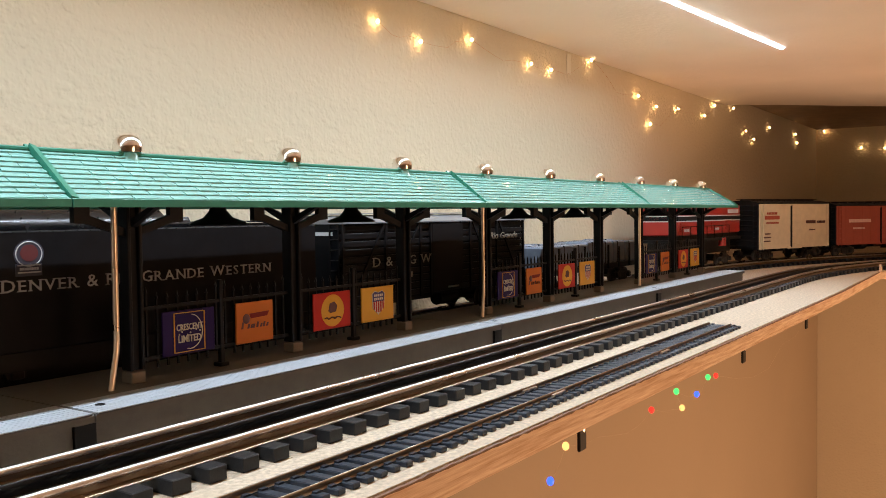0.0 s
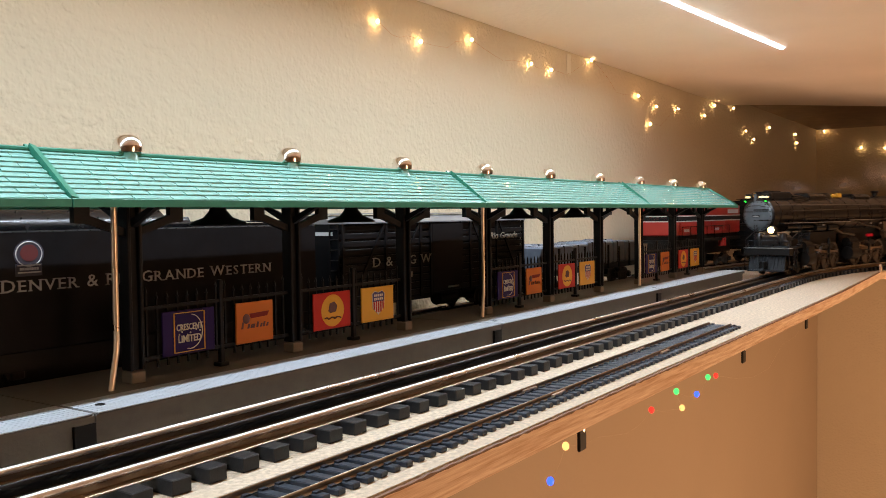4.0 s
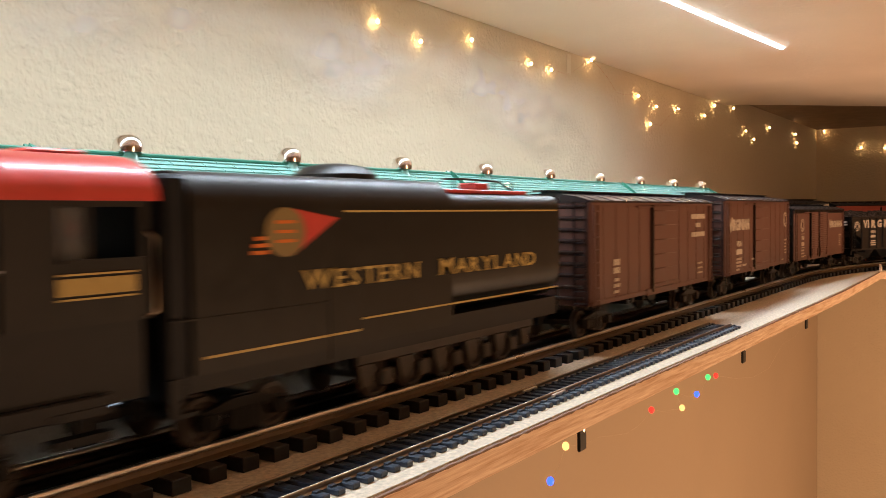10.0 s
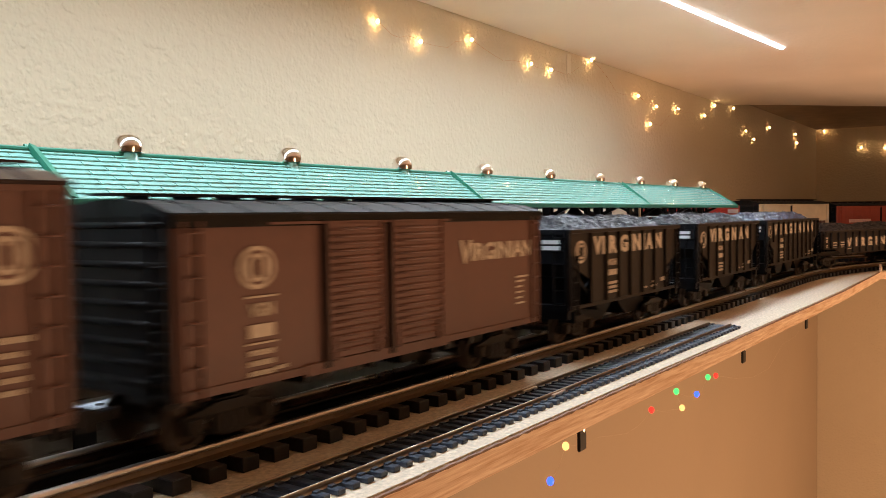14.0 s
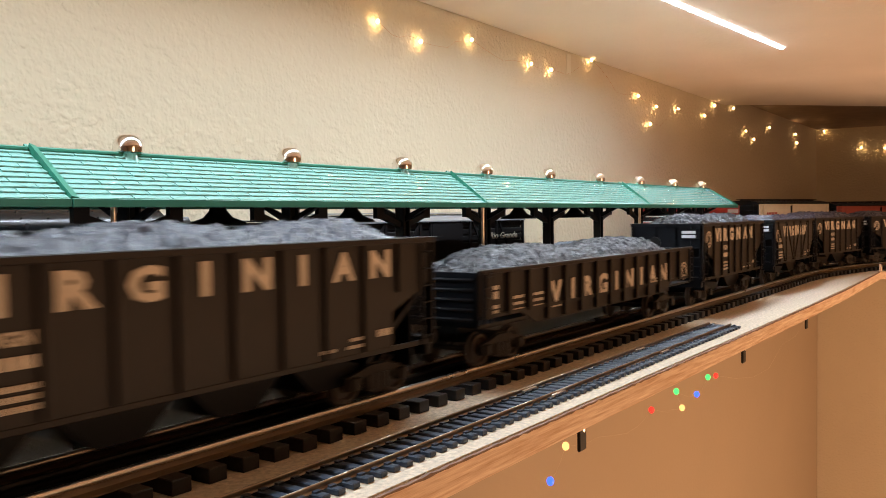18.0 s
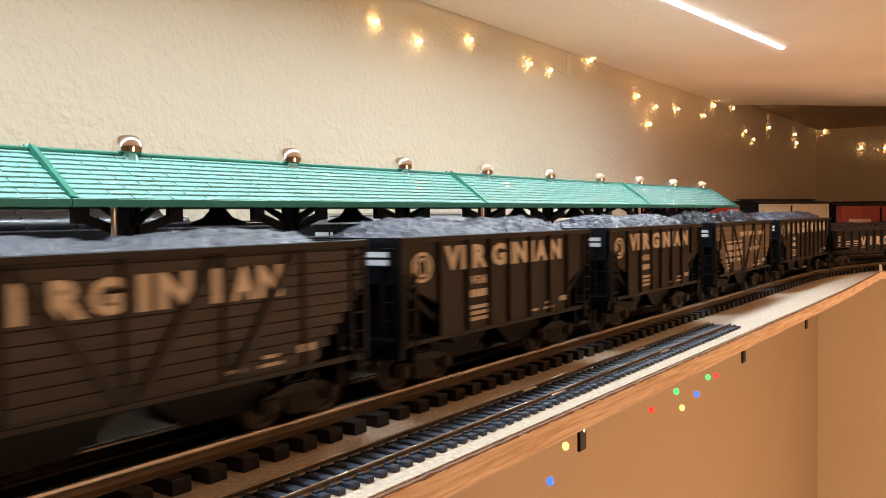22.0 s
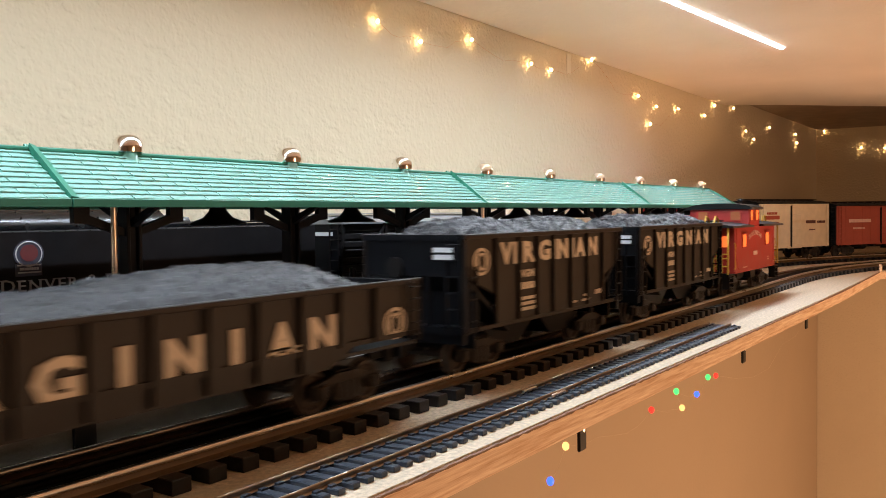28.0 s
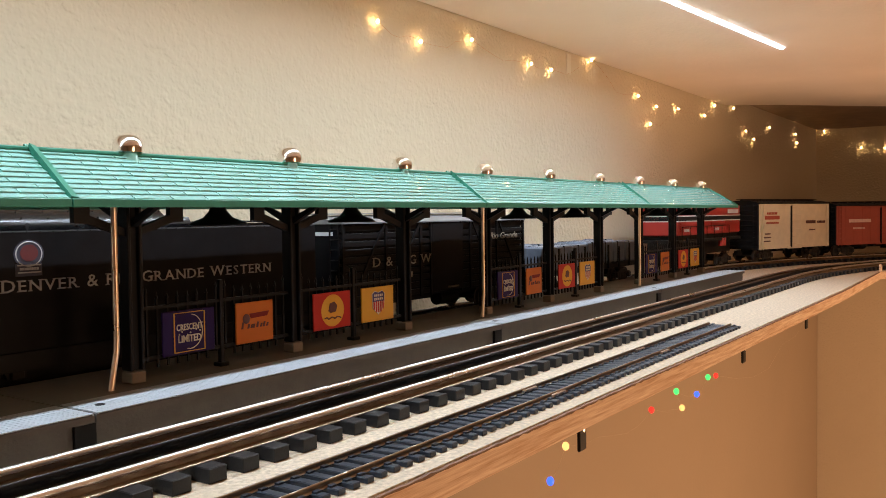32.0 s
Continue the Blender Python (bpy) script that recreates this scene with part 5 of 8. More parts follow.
def gondola(L, seed):
    car = thing("gondola_car", "low black ribbed gondola car heaped with fine coal", "gondola car", "train cars")
    W, h = 0.0318, L / 2
    z0, zt = 0.0235, 0.0525
    for s in (-1, 1):
        g = G().prism([(-h, zt), (h, zt), (h, z0 + 0.0045), (h - 0.045, z0 + 0.0045), (h - 0.062, z0 - 0.003), (-h + 0.062, z0 - 0.003), (-h + 0.045, z0 + 0.0045), (-h, z0 + 0.0045)], "y", s * W, s * (W - 0.0014))
        side = g.ob("side", MHOPPER, car, "black ribbed gondola side")
        g = G().box(-h, h, s * (W - 0.0005), s * (W + 0.0018), zt - 0.0014, zt + 0.0012, b=0.0004)
        for k in range(14):
            x = -h + 0.0302 + 0.0226 * k - 0.0226
            low = z0 - 0.002 if abs(x) < h - 0.06 else z0 + 0.005
            G().prism([(x - 0.0024, low), (x + 0.0024, low), (x + 0.0018, zt - 0.001), (x - 0.0018, zt - 0.001)], "y", s * W, s * (W + 0.0024)).ob("side_post", MHOPPER, side)
        g.box(-h + 0.002, h - 0.002, s * W, s * (W + 0.0010), z0 + 0.0045, z0 + 0.0065)
        g.ob("top_chord", MHOPPER, side)
    for s in (-1, 1):
        end = G().box(s * h, s * (h - 0.0014), -W, W, z0, zt, b=0.0003).ob("end", MHOPPERIN, car)
        g = G()
        for k in range(5):
            z = z0 + 0.004 + 0.0052 * k
            g.cyl((s * h, -W + 0.003, z), (s * h, W - 0.003, z), 0.001, 8)
        g.ob("end_corrugations", MHOPPERIN, end)
        ladder(car, s * (h - 0.006), -W - 0.0022, z0 + 0.002, zt, 0.008, 5, MHOPPERIN)
        coupler(car, s * h, s)
        truck(car, s * (h - 0.040))
    G().cyl((-h - 0.002, 0.010, zt - 0.010), (-h - 0.003, 0.010, zt - 0.010), 0.0055, 14).ob("brake_wheel", MDARK, car)
    G().box(-h, h, -W + 0.001, W - 0.001, z0, z0 + 0.0015).box(-h + 0.02, h - 0.02, -0.006, 0.006, z0 - 0.007, z0).ob("floor_frame", MDARK, car)
    coal(car, -h + 0.018, h - 0.018, W - 0.0025, zt - 0.004, zt + 0.0105, 2, seed, 0.0016, MCOALDARK)
    y = -W - 0.0004
    g = G()
    p = L / 15
    x = -h + 0.0754
    for k, c in enumerate("VIRGINIAN"):
        w = 0.0042 if c == "I" else 0.0150
        G().text(c, -h + 0.0867 + 0.0226 * k - w / 2, zt - 0.0243, 0.0145, w, y, bold=0.045).ob("letter", MLETTER, car, "bold cream letter")
    bars(g, -h + 0.003, z0, [(0.002, 0.0190, 0.0150, 0.0022), (0.003, 0.0140, 0.0140, 0.0040), (0.002, 0.0090, 0.0150, 0.0018), (0.003, 0.0050, 0.0140, 0.0030)], y)
    for q in (0.0355, 0.0585):
        bars(g, -h + q, z0, [(0.0, 0.0125, 0.012, 0.0016), (0.0, 0.0090, 0.012, 0.0016), (0.0, 0.0055, 0.012, 0.0016)], y)
    bars(g, x + 0.004, z0, [(0, 0.0035, 0.014, 0.0013), (p * 7.2, 0.0065, 0.018, 0.0009), (p * 7.2, 0.0085, 0.018, 0.0009)], y)
    herald(g, -h + 0.3145, zt - 0.0180, 0.0080, y)
    tagged(g.ob("stencil_print", MLETTER, car, "small cream stencil print"), kind="stuff")
    monogram("herald_mark", -h + 0.3145, zt - 0.0180, 0.0080, y, MHOPPER, car)
    return car


MPLANKDARK = grained_wood("dark_planks", (0.016, 0.0115, 0.009), (0.034, 0.025, 0.018), 70, rough=0.7)
MPLANK = grained_wood("weathered_planks", (0.085, 0.060, 0.039), (0.165, 0.118, 0.077), 70, rough=0.7)
MWHITEPRINT = mat_of("white_print", (0.62, 0.64, 0.66), rough=0.6, vary=0.06)


def lit_window(parent, x0, x1, z0, z1, y, hood=True):
    """A glowing pane in a red frame, on a face towards -y."""
    g = G()
    for a, b, c, d in ((x0 - 0.001, x1 + 0.001, z0 - 0.001, z0), (x0 - 0.001, x1 + 0.001, z1, z1 + 0.001), (x0 - 0.001, x0, z0, z1), (x1, x1 + 0.001, z0, z1)):
        g.box(a, b, y - 0.0008, y, c, d)
    if hood:
        g.box(x0 - 0.0028, x1 + 0.0028, y - 0.0028, y, z1 + 0.0012, z1 + 0.002)
    w = g.ob("window_frame", MCABRED, parent)
    G().box(x0, x1, y - 0.0003, y, z0, z1).ob("pane", MORANGEGLOW, w, "glowing orange window pane")


def caboose():
    car = thing("caboose", "red cupola caboose with glowing windows and yellow end rails", "caboose", "train cars")
    W, h = 0.0305, 0.0775
    z0, zt = 0.0222, 0.0672
    body = G().box(-h, h, -W, W, z0, zt, b=0.0006).ob("body", MCABRED, car, "red riveted cabin")
    g = G()
    for s in (-1, 1):
        g.box(-h, h, s * W, s * (W + 0.0004), z0 + 0.0225, z0 + 0.0232)
        g.box(-h, h, s * W, s * (W + 0.0007), z0, z0 + 0.002)
    g.ob("belt_rail", MCABRED, body)
    # the eaves stop at the cupola, whose sides run on up from the cabin's
    cx0, cx1, ct = -0.0245, 0.0145, 0.0852
    prof = [(-W - 0.0045, zt - 0.0004), (-W - 0.0045, zt + 0.0012), (-W * 0.6, zt + 0.0036), (0, zt + 0.0052), (W * 0.6, zt + 0.0036), (W + 0.0045, zt + 0.0012), (W + 0.0045, zt - 0.0004)]
    for a, b in ((-h - 0.0215, cx0), (cx1, h + 0.0215)):
        rf = G().prism(prof, "x", a, b).ob("roof", MBLACKROOF, car, "black overhanging roof")
        for q in (-1, 1):
            G().box(a, b, q * (W + 0.0047), q * (W + 0.0040), zt - 0.0008, zt + 0.0014).ob("eave_strip", MGREYEDGE, rf, "grey metal eave edge")
    G().box(-h - 0.02, cx0 - 0.004, -0.006, 0.006, zt + 0.0052, zt + 0.0062).ob("running_board", MBLACKROOF, car)
    G().box(cx1 + 0.004, h + 0.02, -0.006, 0.006, zt + 0.0052, zt + 0.0062).ob("running_board", MBLACKROOF, car)
    # cupola
    cup = G().box(cx0, cx1, -W + 0.0002, W - 0.0002, zt, ct, b=0.0006).ob("cupola", MCABRED, car, "red cupola")
    arc = [(-W - 0.0030, ct - 0.0006), (-W - 0.0030, ct + 0.0004)] + [(-(W + 0.003) * math.cos(a), ct + 0.0004 + 0.0052 * math.sin(a)) for a in [math.pi * i / 16 for i in range(1, 16)]] + [(W + 0.0030, ct + 0.0004), (W + 0.0030, ct - 0.0006)]
    cr = G().prism(arc, "x", cx0 - 0.0030, cx1 + 0.0030).ob("cupola_roof", MBLACKROOF, cup, "black arched cupola roof")
    for q in (-1, 1):
        G().box(cx0 - 0.0030, cx1 + 0.0030, q * (W + 0.0032), q * (W + 0.0020), ct - 0.0012, ct + 0.0010).ob("eave_strip", MGREYEDGE, cr, "grey metal eave edge")
    for a, b in ((-0.0212, -0.0122), (-0.0012, 0.0098)):
        lit_window(cup, a, b, zt + 0.0062, zt + 0.0160, -W + 0.0002, False)
    for s in (-1, 1):
        for yy in (-0.0165, 0.0165):
            x = cx0 if s < 0 else cx1
            f = G().box(x, x + s * 0.0008, yy - 0.0060, yy + 0.0060, zt + 0.0050, ct - 0.0018).ob("window_frame", MCABRED, cup)
            G().box(x + s * 0.0008, x + s * 0.0011, yy - 0.0047, yy + 0.0047, zt + 0.0062, ct - 0.0030).ob("pane", MDIMGLOW, f, "dim cupola pane")
    # side windows
    for a, b in ((-0.0508, -0.0370), (0.0379, 0.0527)):
        lit_window(body, a, b, 0.0472, 0.0592, -W)
    # rounded seams low at each end of the side
    for q in (-1, 1):
        for s in (-1, 1):
            G().tube([(q * (h - 0.006), s * (W + 0.0001), zt - 0.002), (q * (h - 0.006), s * (W + 0.0001), z0 + 0.014), (q * (h - 0.0072), s * (W + 0.0001), z0 + 0.009), (q * (h - 0.011), s * (W + 0.0001), z0 + 0.005), (q * (h - 0.017), s * (W + 0.0001), z0 + 0.003)], 0.0004, 5).ob("corner_seam", MCABRED, body)
    # end walls: window and door
    for s in (-1, 1):
        x = s * h
        f = G().box(x, x + s * 0.0006, -0.006, 0.006, z0 + 0.002, zt - 0.008).ob("end_door", MCABRED, body)
        G().box(x + s * 0.0006, x + s * 0.0009, -0.0245, -0.0145, z0 + 0.0255, z0 + 0.036).ob("pane", MORANGEGLOW, body, "glowing end window")
        G().box(x + s * 0.0006, x + s * 0.0009, -0.0035, 0.0035, z0 + 0.025, z0 + 0.036).ob("pane", MDIMGLOW, f)
        # platform, steps, rails, ladder
        pf = G().box(x, x + s * 0.019, -W, W, z0 - 0.002, z0, b=0.0003).ob("end_platform", MDARK, car)
        G().box(x + s * 0.0175, x + s * 0.019, -W, -0.012, z0 - 0.001, z0 + 0.0012).box(x + s * 0.0175, x + s * 0.019, 0.012, W, z0 - 0.001, z0 + 0.0012).ob("platform_edge", MDARK, pf)
        for q in (-1, 1):
            st = G()
            for k in range(3):
                st.box(x + s * 0.004, x + s * 0.016, q * (W - 0.007), q * W, z0 - 0.004 - 0.0045 * k, z0 - 0.0032 - 0.0045 * k)
            st.box(x + s * 0.003, x + s * 0.004, q * (W - 0.007), q * W, z0 - 0.014, z0)
            st.box(x + s * 0.016, x + s * 0.017, q * (W - 0.007), q * W, z0 - 0.014, z0)
            st.ob("steps", MDARK, pf)
            G().tube([(x + s * 0.0185, q * (W - 0.001), z0), (x + s * 0.0185, q * (W - 0.001), zt)], 0.0009, 6).ob("corner_post", MYELLOW, car, "yellow corner post")
            G().tube([(x + s * 0.001, q * W, z0 + 0.004), (x + s * 0.001, q * (W + 0.001), z0 + 0.006), (x + s * 0.001, q * (W + 0.001), z0 + 0.028), (x + s * 0.001, q * W, z0 + 0.03)], 0.0006, 5).ob("grab_iron", MYELLOW, car)
            g = G()
            for z in (z0 + 0.008, z0 + 0.0155, z0 + 0.0195):
                g.tube([(x + s * 0.0185, q * 0.012, z), (x + s * 0.0185, q * (W - 0.001), z)], 0.0007, 6)
            for yy in (0.014, 0.019, 0.024):
                g.tube([(x + s * 0.0185, q * yy, z0), (x + s * 0.0185, q * yy, z0 + 0.0195)], 0.0005, 5)
            g.ob("end_railing", MYELLOW, car, "yellow end railing")
        lad = thing_part("roof_ladder", car, "yellow ladder curving onto the roof")
        for q in (-0.0165, -0.0075):
            G().tube([(x + s * 0.0195, q, z0 - 0.002), (x + s * 0.0195, q, zt + 0.004), (x + s * 0.015, q, zt + 0.0105), (x + s * 0.008, q, zt + 0.009), (x + s * 0.004, q, zt + 0.004)], 0.0009, 6).ob("ladder_rail", MYELLOW, lad)
        for k in range(8):
            z = z0 + 0.003 + 0.0062 * k
            G().tube([(x + s * 0.0195, -0.0165, z), (x + s * 0.0195, -0.0075, z)], 0.0007, 6).ob("rung", MYELLOW, lad)
        coupler(car, x + s * 0.018, s)
        truck(car, s * (h - 0.024), 0.0165)
    # smoke jack
    g = G().cyl((0.062, 0.002, zt + 0.003), (0.062, 0.002, ct + 0.0085), 0.0016, 10)
    g.lathe([(0.0016, 0.0), (0.0034, 0.0010), (0.0034, 0.0022), (0.0010, 0.0038)], (0.062, 0.002, ct + 0.0075), "z", 14)
    g.ob("smoke_jack", MBLACKROOF, car, "black stove chimney with a cap")
    g = G().box(-h + 0.006, h - 0.006, -0.007, 0.007, z0 - 0.006, z0).cyl((-0.02, -0.012, z0 - 0.006), (0.004, -0.012, z0 - 0.006), 0.005, 12).box(0.012, 0.03, -0.022, -0.010, z0 - 0.010, z0)
    g.ob("underframe", MDARK, car)
    g = G()
    word = "VIRGINIAN"
    for k, c in enumerate(word):
        t = (k - 4) / 4.0
        w = 0.0016 if c == "I" else 0.0040
        g.text(c, -0.0045 + t * 0.0215 - w / 2, z0 + 0.0358 - 0.0042 * t * t, 0.0050, w, -W - 0.0005, bold=0.02)
    g.ob("lettering", MPINK, body, "pale arched lettering")
    g = G()
    bars(g, -0.0120, z0 + 0.0152, [(0, 0, 0.0034, 0.0042), (0.0040, 0, 0.0034, 0.0042), (0.0080, 0, 0.0034, 0.0042), (0.0120, 0, 0.0034, 0.0042)], -W - 0.0005)
    bars(g, -0.05, z0 + 0.004, [(0, 0, 0.014, 0.0012), (0.094, 0.004, 0.007, 0.001), (0.094, 0.0065, 0.007, 0.001)], -W - 0.0005)
    tagged(g.ob("stencil_print", MPINK, body), kind="stuff")
    return car


MGREYEDGE = mat_of("grey_eave_metal", (0.11, 0.10, 0.105), rough=0.4, metal=0.5, vary=0.1)
MDIMGLOW = glow("dim_cabin_window", (1.0, 0.24, 0.07), 0.14, (0.16, 0.07, 0.035))
MPINK = mat_of("worn_white_lettering", (0.72, 0.48, 0.42), rough=0.6, vary=0.1, grain=300)

# ---- the engine; its space starts over the middle driver of its rear engine unit ----
DRIVER_R = 0.0182
CRANK = 0.0066
PF = 0.008   # the pilot deck's set-back


def driver_mesh():
    """Two spoked wheels, each one welded sheet of hub, spokes and rim, on an axle."""
    g = G()
    n = 44
    rings = (0.0040, 0.0152, DRIVER_R * 0.93, DRIVER_R)
    for s in (-1, 1):
        y = s * 0.0168
        vs = [(r * math.cos(2 * math.pi * (k - 0.5) / n), y + d * t, r * math.sin(2 * math.pi * (k - 0.5) / n)) for d in (-1, 1) for r, t in zip(rings, (0.0016, 0.0008, 0.0014, 0.0014)) for k in range(n)]
        fs = []

        def at(side, ring, k):
            return side * 4 * n + ring * n + k % n
        for k in range(n):
            web = k % 4 == 0 or abs(k - n // 2) < 5
            for d in (0, 1):
                fs += [(at(d, i, k), at(d, i, k + 1), at(d, i + 1, k + 1), at(d, i + 1, k)) for i in range(3) if i or web]
            fs.append((at(0, 3, k), at(0, 3, k + 1), at(1, 3, k + 1), at(1, 3, k)))
            if not web:
                fs += [(at(0, i, k), at(0, i, k + 1), at(1, i, k + 1), at(1, i, k)) for i in (0, 1)]
            after = (k + 1) % n % 4 == 0 or abs((k + 1) % n - n // 2) < 5
            if web != after:
                fs.append((at(0, 0, k + 1), at(0, 1, k + 1), at(1, 1, k + 1), at(1, 0, k + 1)))
        fs += [[at(d, 0, k) for k in range(n)] for d in (0, 1)]
        g.add(vs, fs)
        g.cyl((CRANK, y, 0), (CRANK, y + s * 0.006, 0), 0.0014, 10)
    g.cyl((0, -0.017, 0), (0, 0.017, 0), 0.0025, 8)
    return g.mesh("driver_wheelset", MWHEEL)


DRIVER = None
SPUN = []    # (wheel part, wheel radius)
RODS = []    # (part, kind, x of the pin at rest)


def engine_unit(parent, cx, cyl_x, name):
    """Frame, cylinders, drivers and rods of one engine unit, in the parent's space about cx."""
    for k in (-1, 0, 1):
        w = piece("driver_wheelset", DRIVER, parent, "spoked driving wheels", (cx + 0.0385 * k, 0, DRIVER_R))
        SPUN.append(w)
    for s in (-1, 1):
        y = s * 0.0262
        g = G().lathe([(0.0020, -0.014), (0.0090, -0.0138), (0.0096, -0.011), (0.0096, 0.011), (0.0090, 0.0138), (0.0020, 0.014)], (cyl_x, y, 0.0195), "x", 18)
        g.lathe([(0.0015, -0.013), (0.0068, -0.0128), (0.0070, 0.0128), (0.0015, 0.013)], (cyl_x, y - s * 0.002, 0.0352), "x", 14)
        g.box(cyl_x - 0.0115, cyl_x + 0.0115, y - 0.007, y + 0.006, 0.0195, 0.0355, b=0.001)
        c = g.ob("cylinder", MLOCOW, parent, "weathered cylinder and valve chest")
        g = G().box(cyl_x + 0.012, cx - 0.008, y - 0.001, y + 0.001, 0.0215, 0.0228).box(cyl_x + 0.012, cx - 0.008, y - 0.001, y + 0.001, 0.0152, 0.0165)
        g.cyl((cyl_x + 0.014, y, 0.0190), (cx - 0.02, y, 0.0190), 0.0008, 8)
        g.ob("crosshead_guide", MLOCOW, c)
        g = G().box(cx - 0.011, cx - 0.009, y - 0.0015, y + 0.0015, 0.016, 0.044, b=0.0005)
        g.box(cx - 0.012, cx + 0.006, y - 0.0012, y + 0.0012, 0.030, 0.037, b=0.0005)
        g.tube([(cyl_x + 0.01, y, 0.0352), (cx - 0.016, y, 0.0345), (cx - 0.004, y, 0.0300)], 0.0009, 6)
        g.ob("valve_gear", MLOCOW, c, "valve gear hanger and link")
        side = G()
        for k in (-1, 0, 1):
            side.lathe([(0.0026, -0.0009), (0.0026, 0.0009)], (cx + 0.0385 * k, 0, 0), "y", 12)
        side.box(cx - 0.0385, cx + 0.0385, -0.0008, 0.0008, -0.0013, 0.0013)
        r = side.ob("side_rod", MROD, parent, "worn steel side rod", (CRANK, s * 0.0212, DRIVER_R))
        RODS.append((r, "side", 0.0, s))
        L = cx - cyl_x - 0.024
        m = G().box(-L, 0, -0.0007, 0.0007, -0.0012, 0.0012).lathe([(0.0030, -0.0009), (0.0030, 0.0009)], (0, 0, 0), "y", 12).box(-L - 0.004, -L + 0.003, -0.0016, 0.0016, -0.004, 0.0045)
        r = m.ob("main_rod", MROD, parent, "worn steel main rod", (cx + CRANK, s * 0.0232, DRIVER_R))
        RODS.append((r, "main", cx, L))


def locomotive():
    global DRIVER
    DRIVER = driver_mesh()
    en = thing("steam_locomotive", "black articulated steam locomotive with red cab roof and lit headlamp", "steam locomotive", "train cars")
    # boiler, front to back
    prof = [(0.001, -0.2765), (0.0150, -0.2768), (0.0215, -0.2758), (0.0234, -0.2740), (0.0234, -0.170), (0.0240, -0.168), (0.0240, -0.112), (0.0250, -0.108), (0.0255, 0.06), (0.0275, 0.100), (0.0278, 0.134), (0.002, 0.1352)]
    boiler = G().lathe(prof, (0, 0, 0.0772), "x", 40).ob("boiler", MLOCO, en, "black satin boiler")
    g = G()
    for x in (-0.258, -0.225, -0.196, -0.150, -0.112, -0.074, -0.036, 0.002, 0.04):
        r = 0.0237 if x < -0.17 else (0.0243 if x < -0.11 else 0.0257)
        G().lathe([(r - 0.001, -0.0009), (r + 0.0003, -0.0008), (r + 0.0003, 0.0008), (r - 0.001, 0.0009)], (x, 0, 0.0772), "x", 40).ob("boiler_band", MLOCO, boiler)
    # smokebox front
    f = G().lathe([(0.0200, 0.0), (0.0206, -0.0012), (0.0178, -0.0024), (0.0174, -0.0034), (0.0120, -0.0046), (0.0030, -0.0052), (0.0005, -0.0052)], (-0.2755, 0, 0.0757), "x", 36).ob("smokebox_front", MSMOKEBOX, boiler, "graphite-grey smokebox door")
    g = G()
    for k in range(20):
        a = 2 * math.pi * k / 20
        g.ball((-0.2772, 0.0190 * math.cos(a), 0.0757 + 0.0190 * math.sin(a)), 0.0011, 6)
    for z in (0.070, 0.084):
        g.box(-0.2805, -0.2785, -0.017, 0.004, z - 0.0009, z + 0.0009)
    g.box(-0.2815, -0.2795, -0.0055, 0.0055, 0.0742, 0.0768)
    g.tube([(-0.281, -0.014, 0.088), (-0.283, -0.006, 0.0895), (-0.283, 0.006, 0.0895), (-0.281, 0.014, 0.088)], 0.0006, 5)
    g.tube([(-0.2835, -0.0185, 0.0815), (-0.2845, 0.0, 0.0815), (-0.2835, 0.0185, 0.0815)], 0.0006, 6)
    g.ob("hinge_strap", MLOCO, f)
    G().box(-0.2819, -0.2816, -0.0040, 0.0040, 0.0748, 0.0762).ob("number_plate", MPALE, f, "small number plate with worn bars")
    # stack housing with lit number boards and green lamps
    sh = G().prism([(-0.0115, 0.098), (-0.0125, 0.1065), (-0.0105, 0.1082), (0.0105, 0.1082), (0.0125, 0.1065), (0.0115, 0.098)], "x", -0.270, -0.2135).ob("stack_housing", MBLACKROOF, en, "long black smoke-stack housing")
    G().cyl((-0.250, 0, 0.100), (-0.250, 0, 0.1095), 0.0068, 20).cyl((-0.232, 0, 0.100), (-0.232, 0, 0.1095), 0.0068, 20).ob("stack", MLOCO, sh)
    nb = G().box(-0.2765, -0.2700, -0.0180, 0.0020, 0.0985, 0.1060, b=0.0010).ob("number_lamp", MLOCO, en, "lit number lamp box")
    G().box(-0.2771, -0.2766, -0.0155, -0.0015, 0.1000, 0.1026, b=0.0006).ob("lamp_glass", MNUMBER, nb, "glowing amber number glass")
    nb = G().box(-0.2765, -0.2700, 0.0100, 0.0200, 0.0985, 0.1055, b=0.0010).ob("number_lamp", MLOCO, en, "lit number lamp box")
    G().box(-0.2771, -0.2766, 0.0112, 0.0185, 0.1000, 0.1026, b=0.0006).ob("lamp_glass", MNUMBER, nb, "glowing amber number glass")
    G().box(-0.2768, -0.2735, 0.0030, 0.0062, 0.0960, 0.1062, b=0.0005).ob("lamp_bracket", MSMOKEBOX, en, "grey bracket between the number lamps")
    for s in (-1, 1):
        gl = G().cyl((-0.2775, 0.0030 + s * 0.0148, 0.0955), (-0.270, 0.0030 + s * 0.0148, 0.0955), 0.0015, 12).ob("marker_lamp", MLOCO, en)
        G().cyl((-0.2786, 0.0030 + s * 0.0148, 0.0955), (-0.2775, 0.0030 + s * 0.0148, 0.0955), 0.0013, 12).ob("green_lens", MGREENLAMP, gl, "green glowing lens")
    G().lathe([(0.0022, 0.0), (0.0030, 0.002), (0.0016, 0.0055), (0.0008, 0.007)], (-0.274, 0.0065, 0.1005), "z", 12).ob("bell", MBRASS, en, "small brass bell")
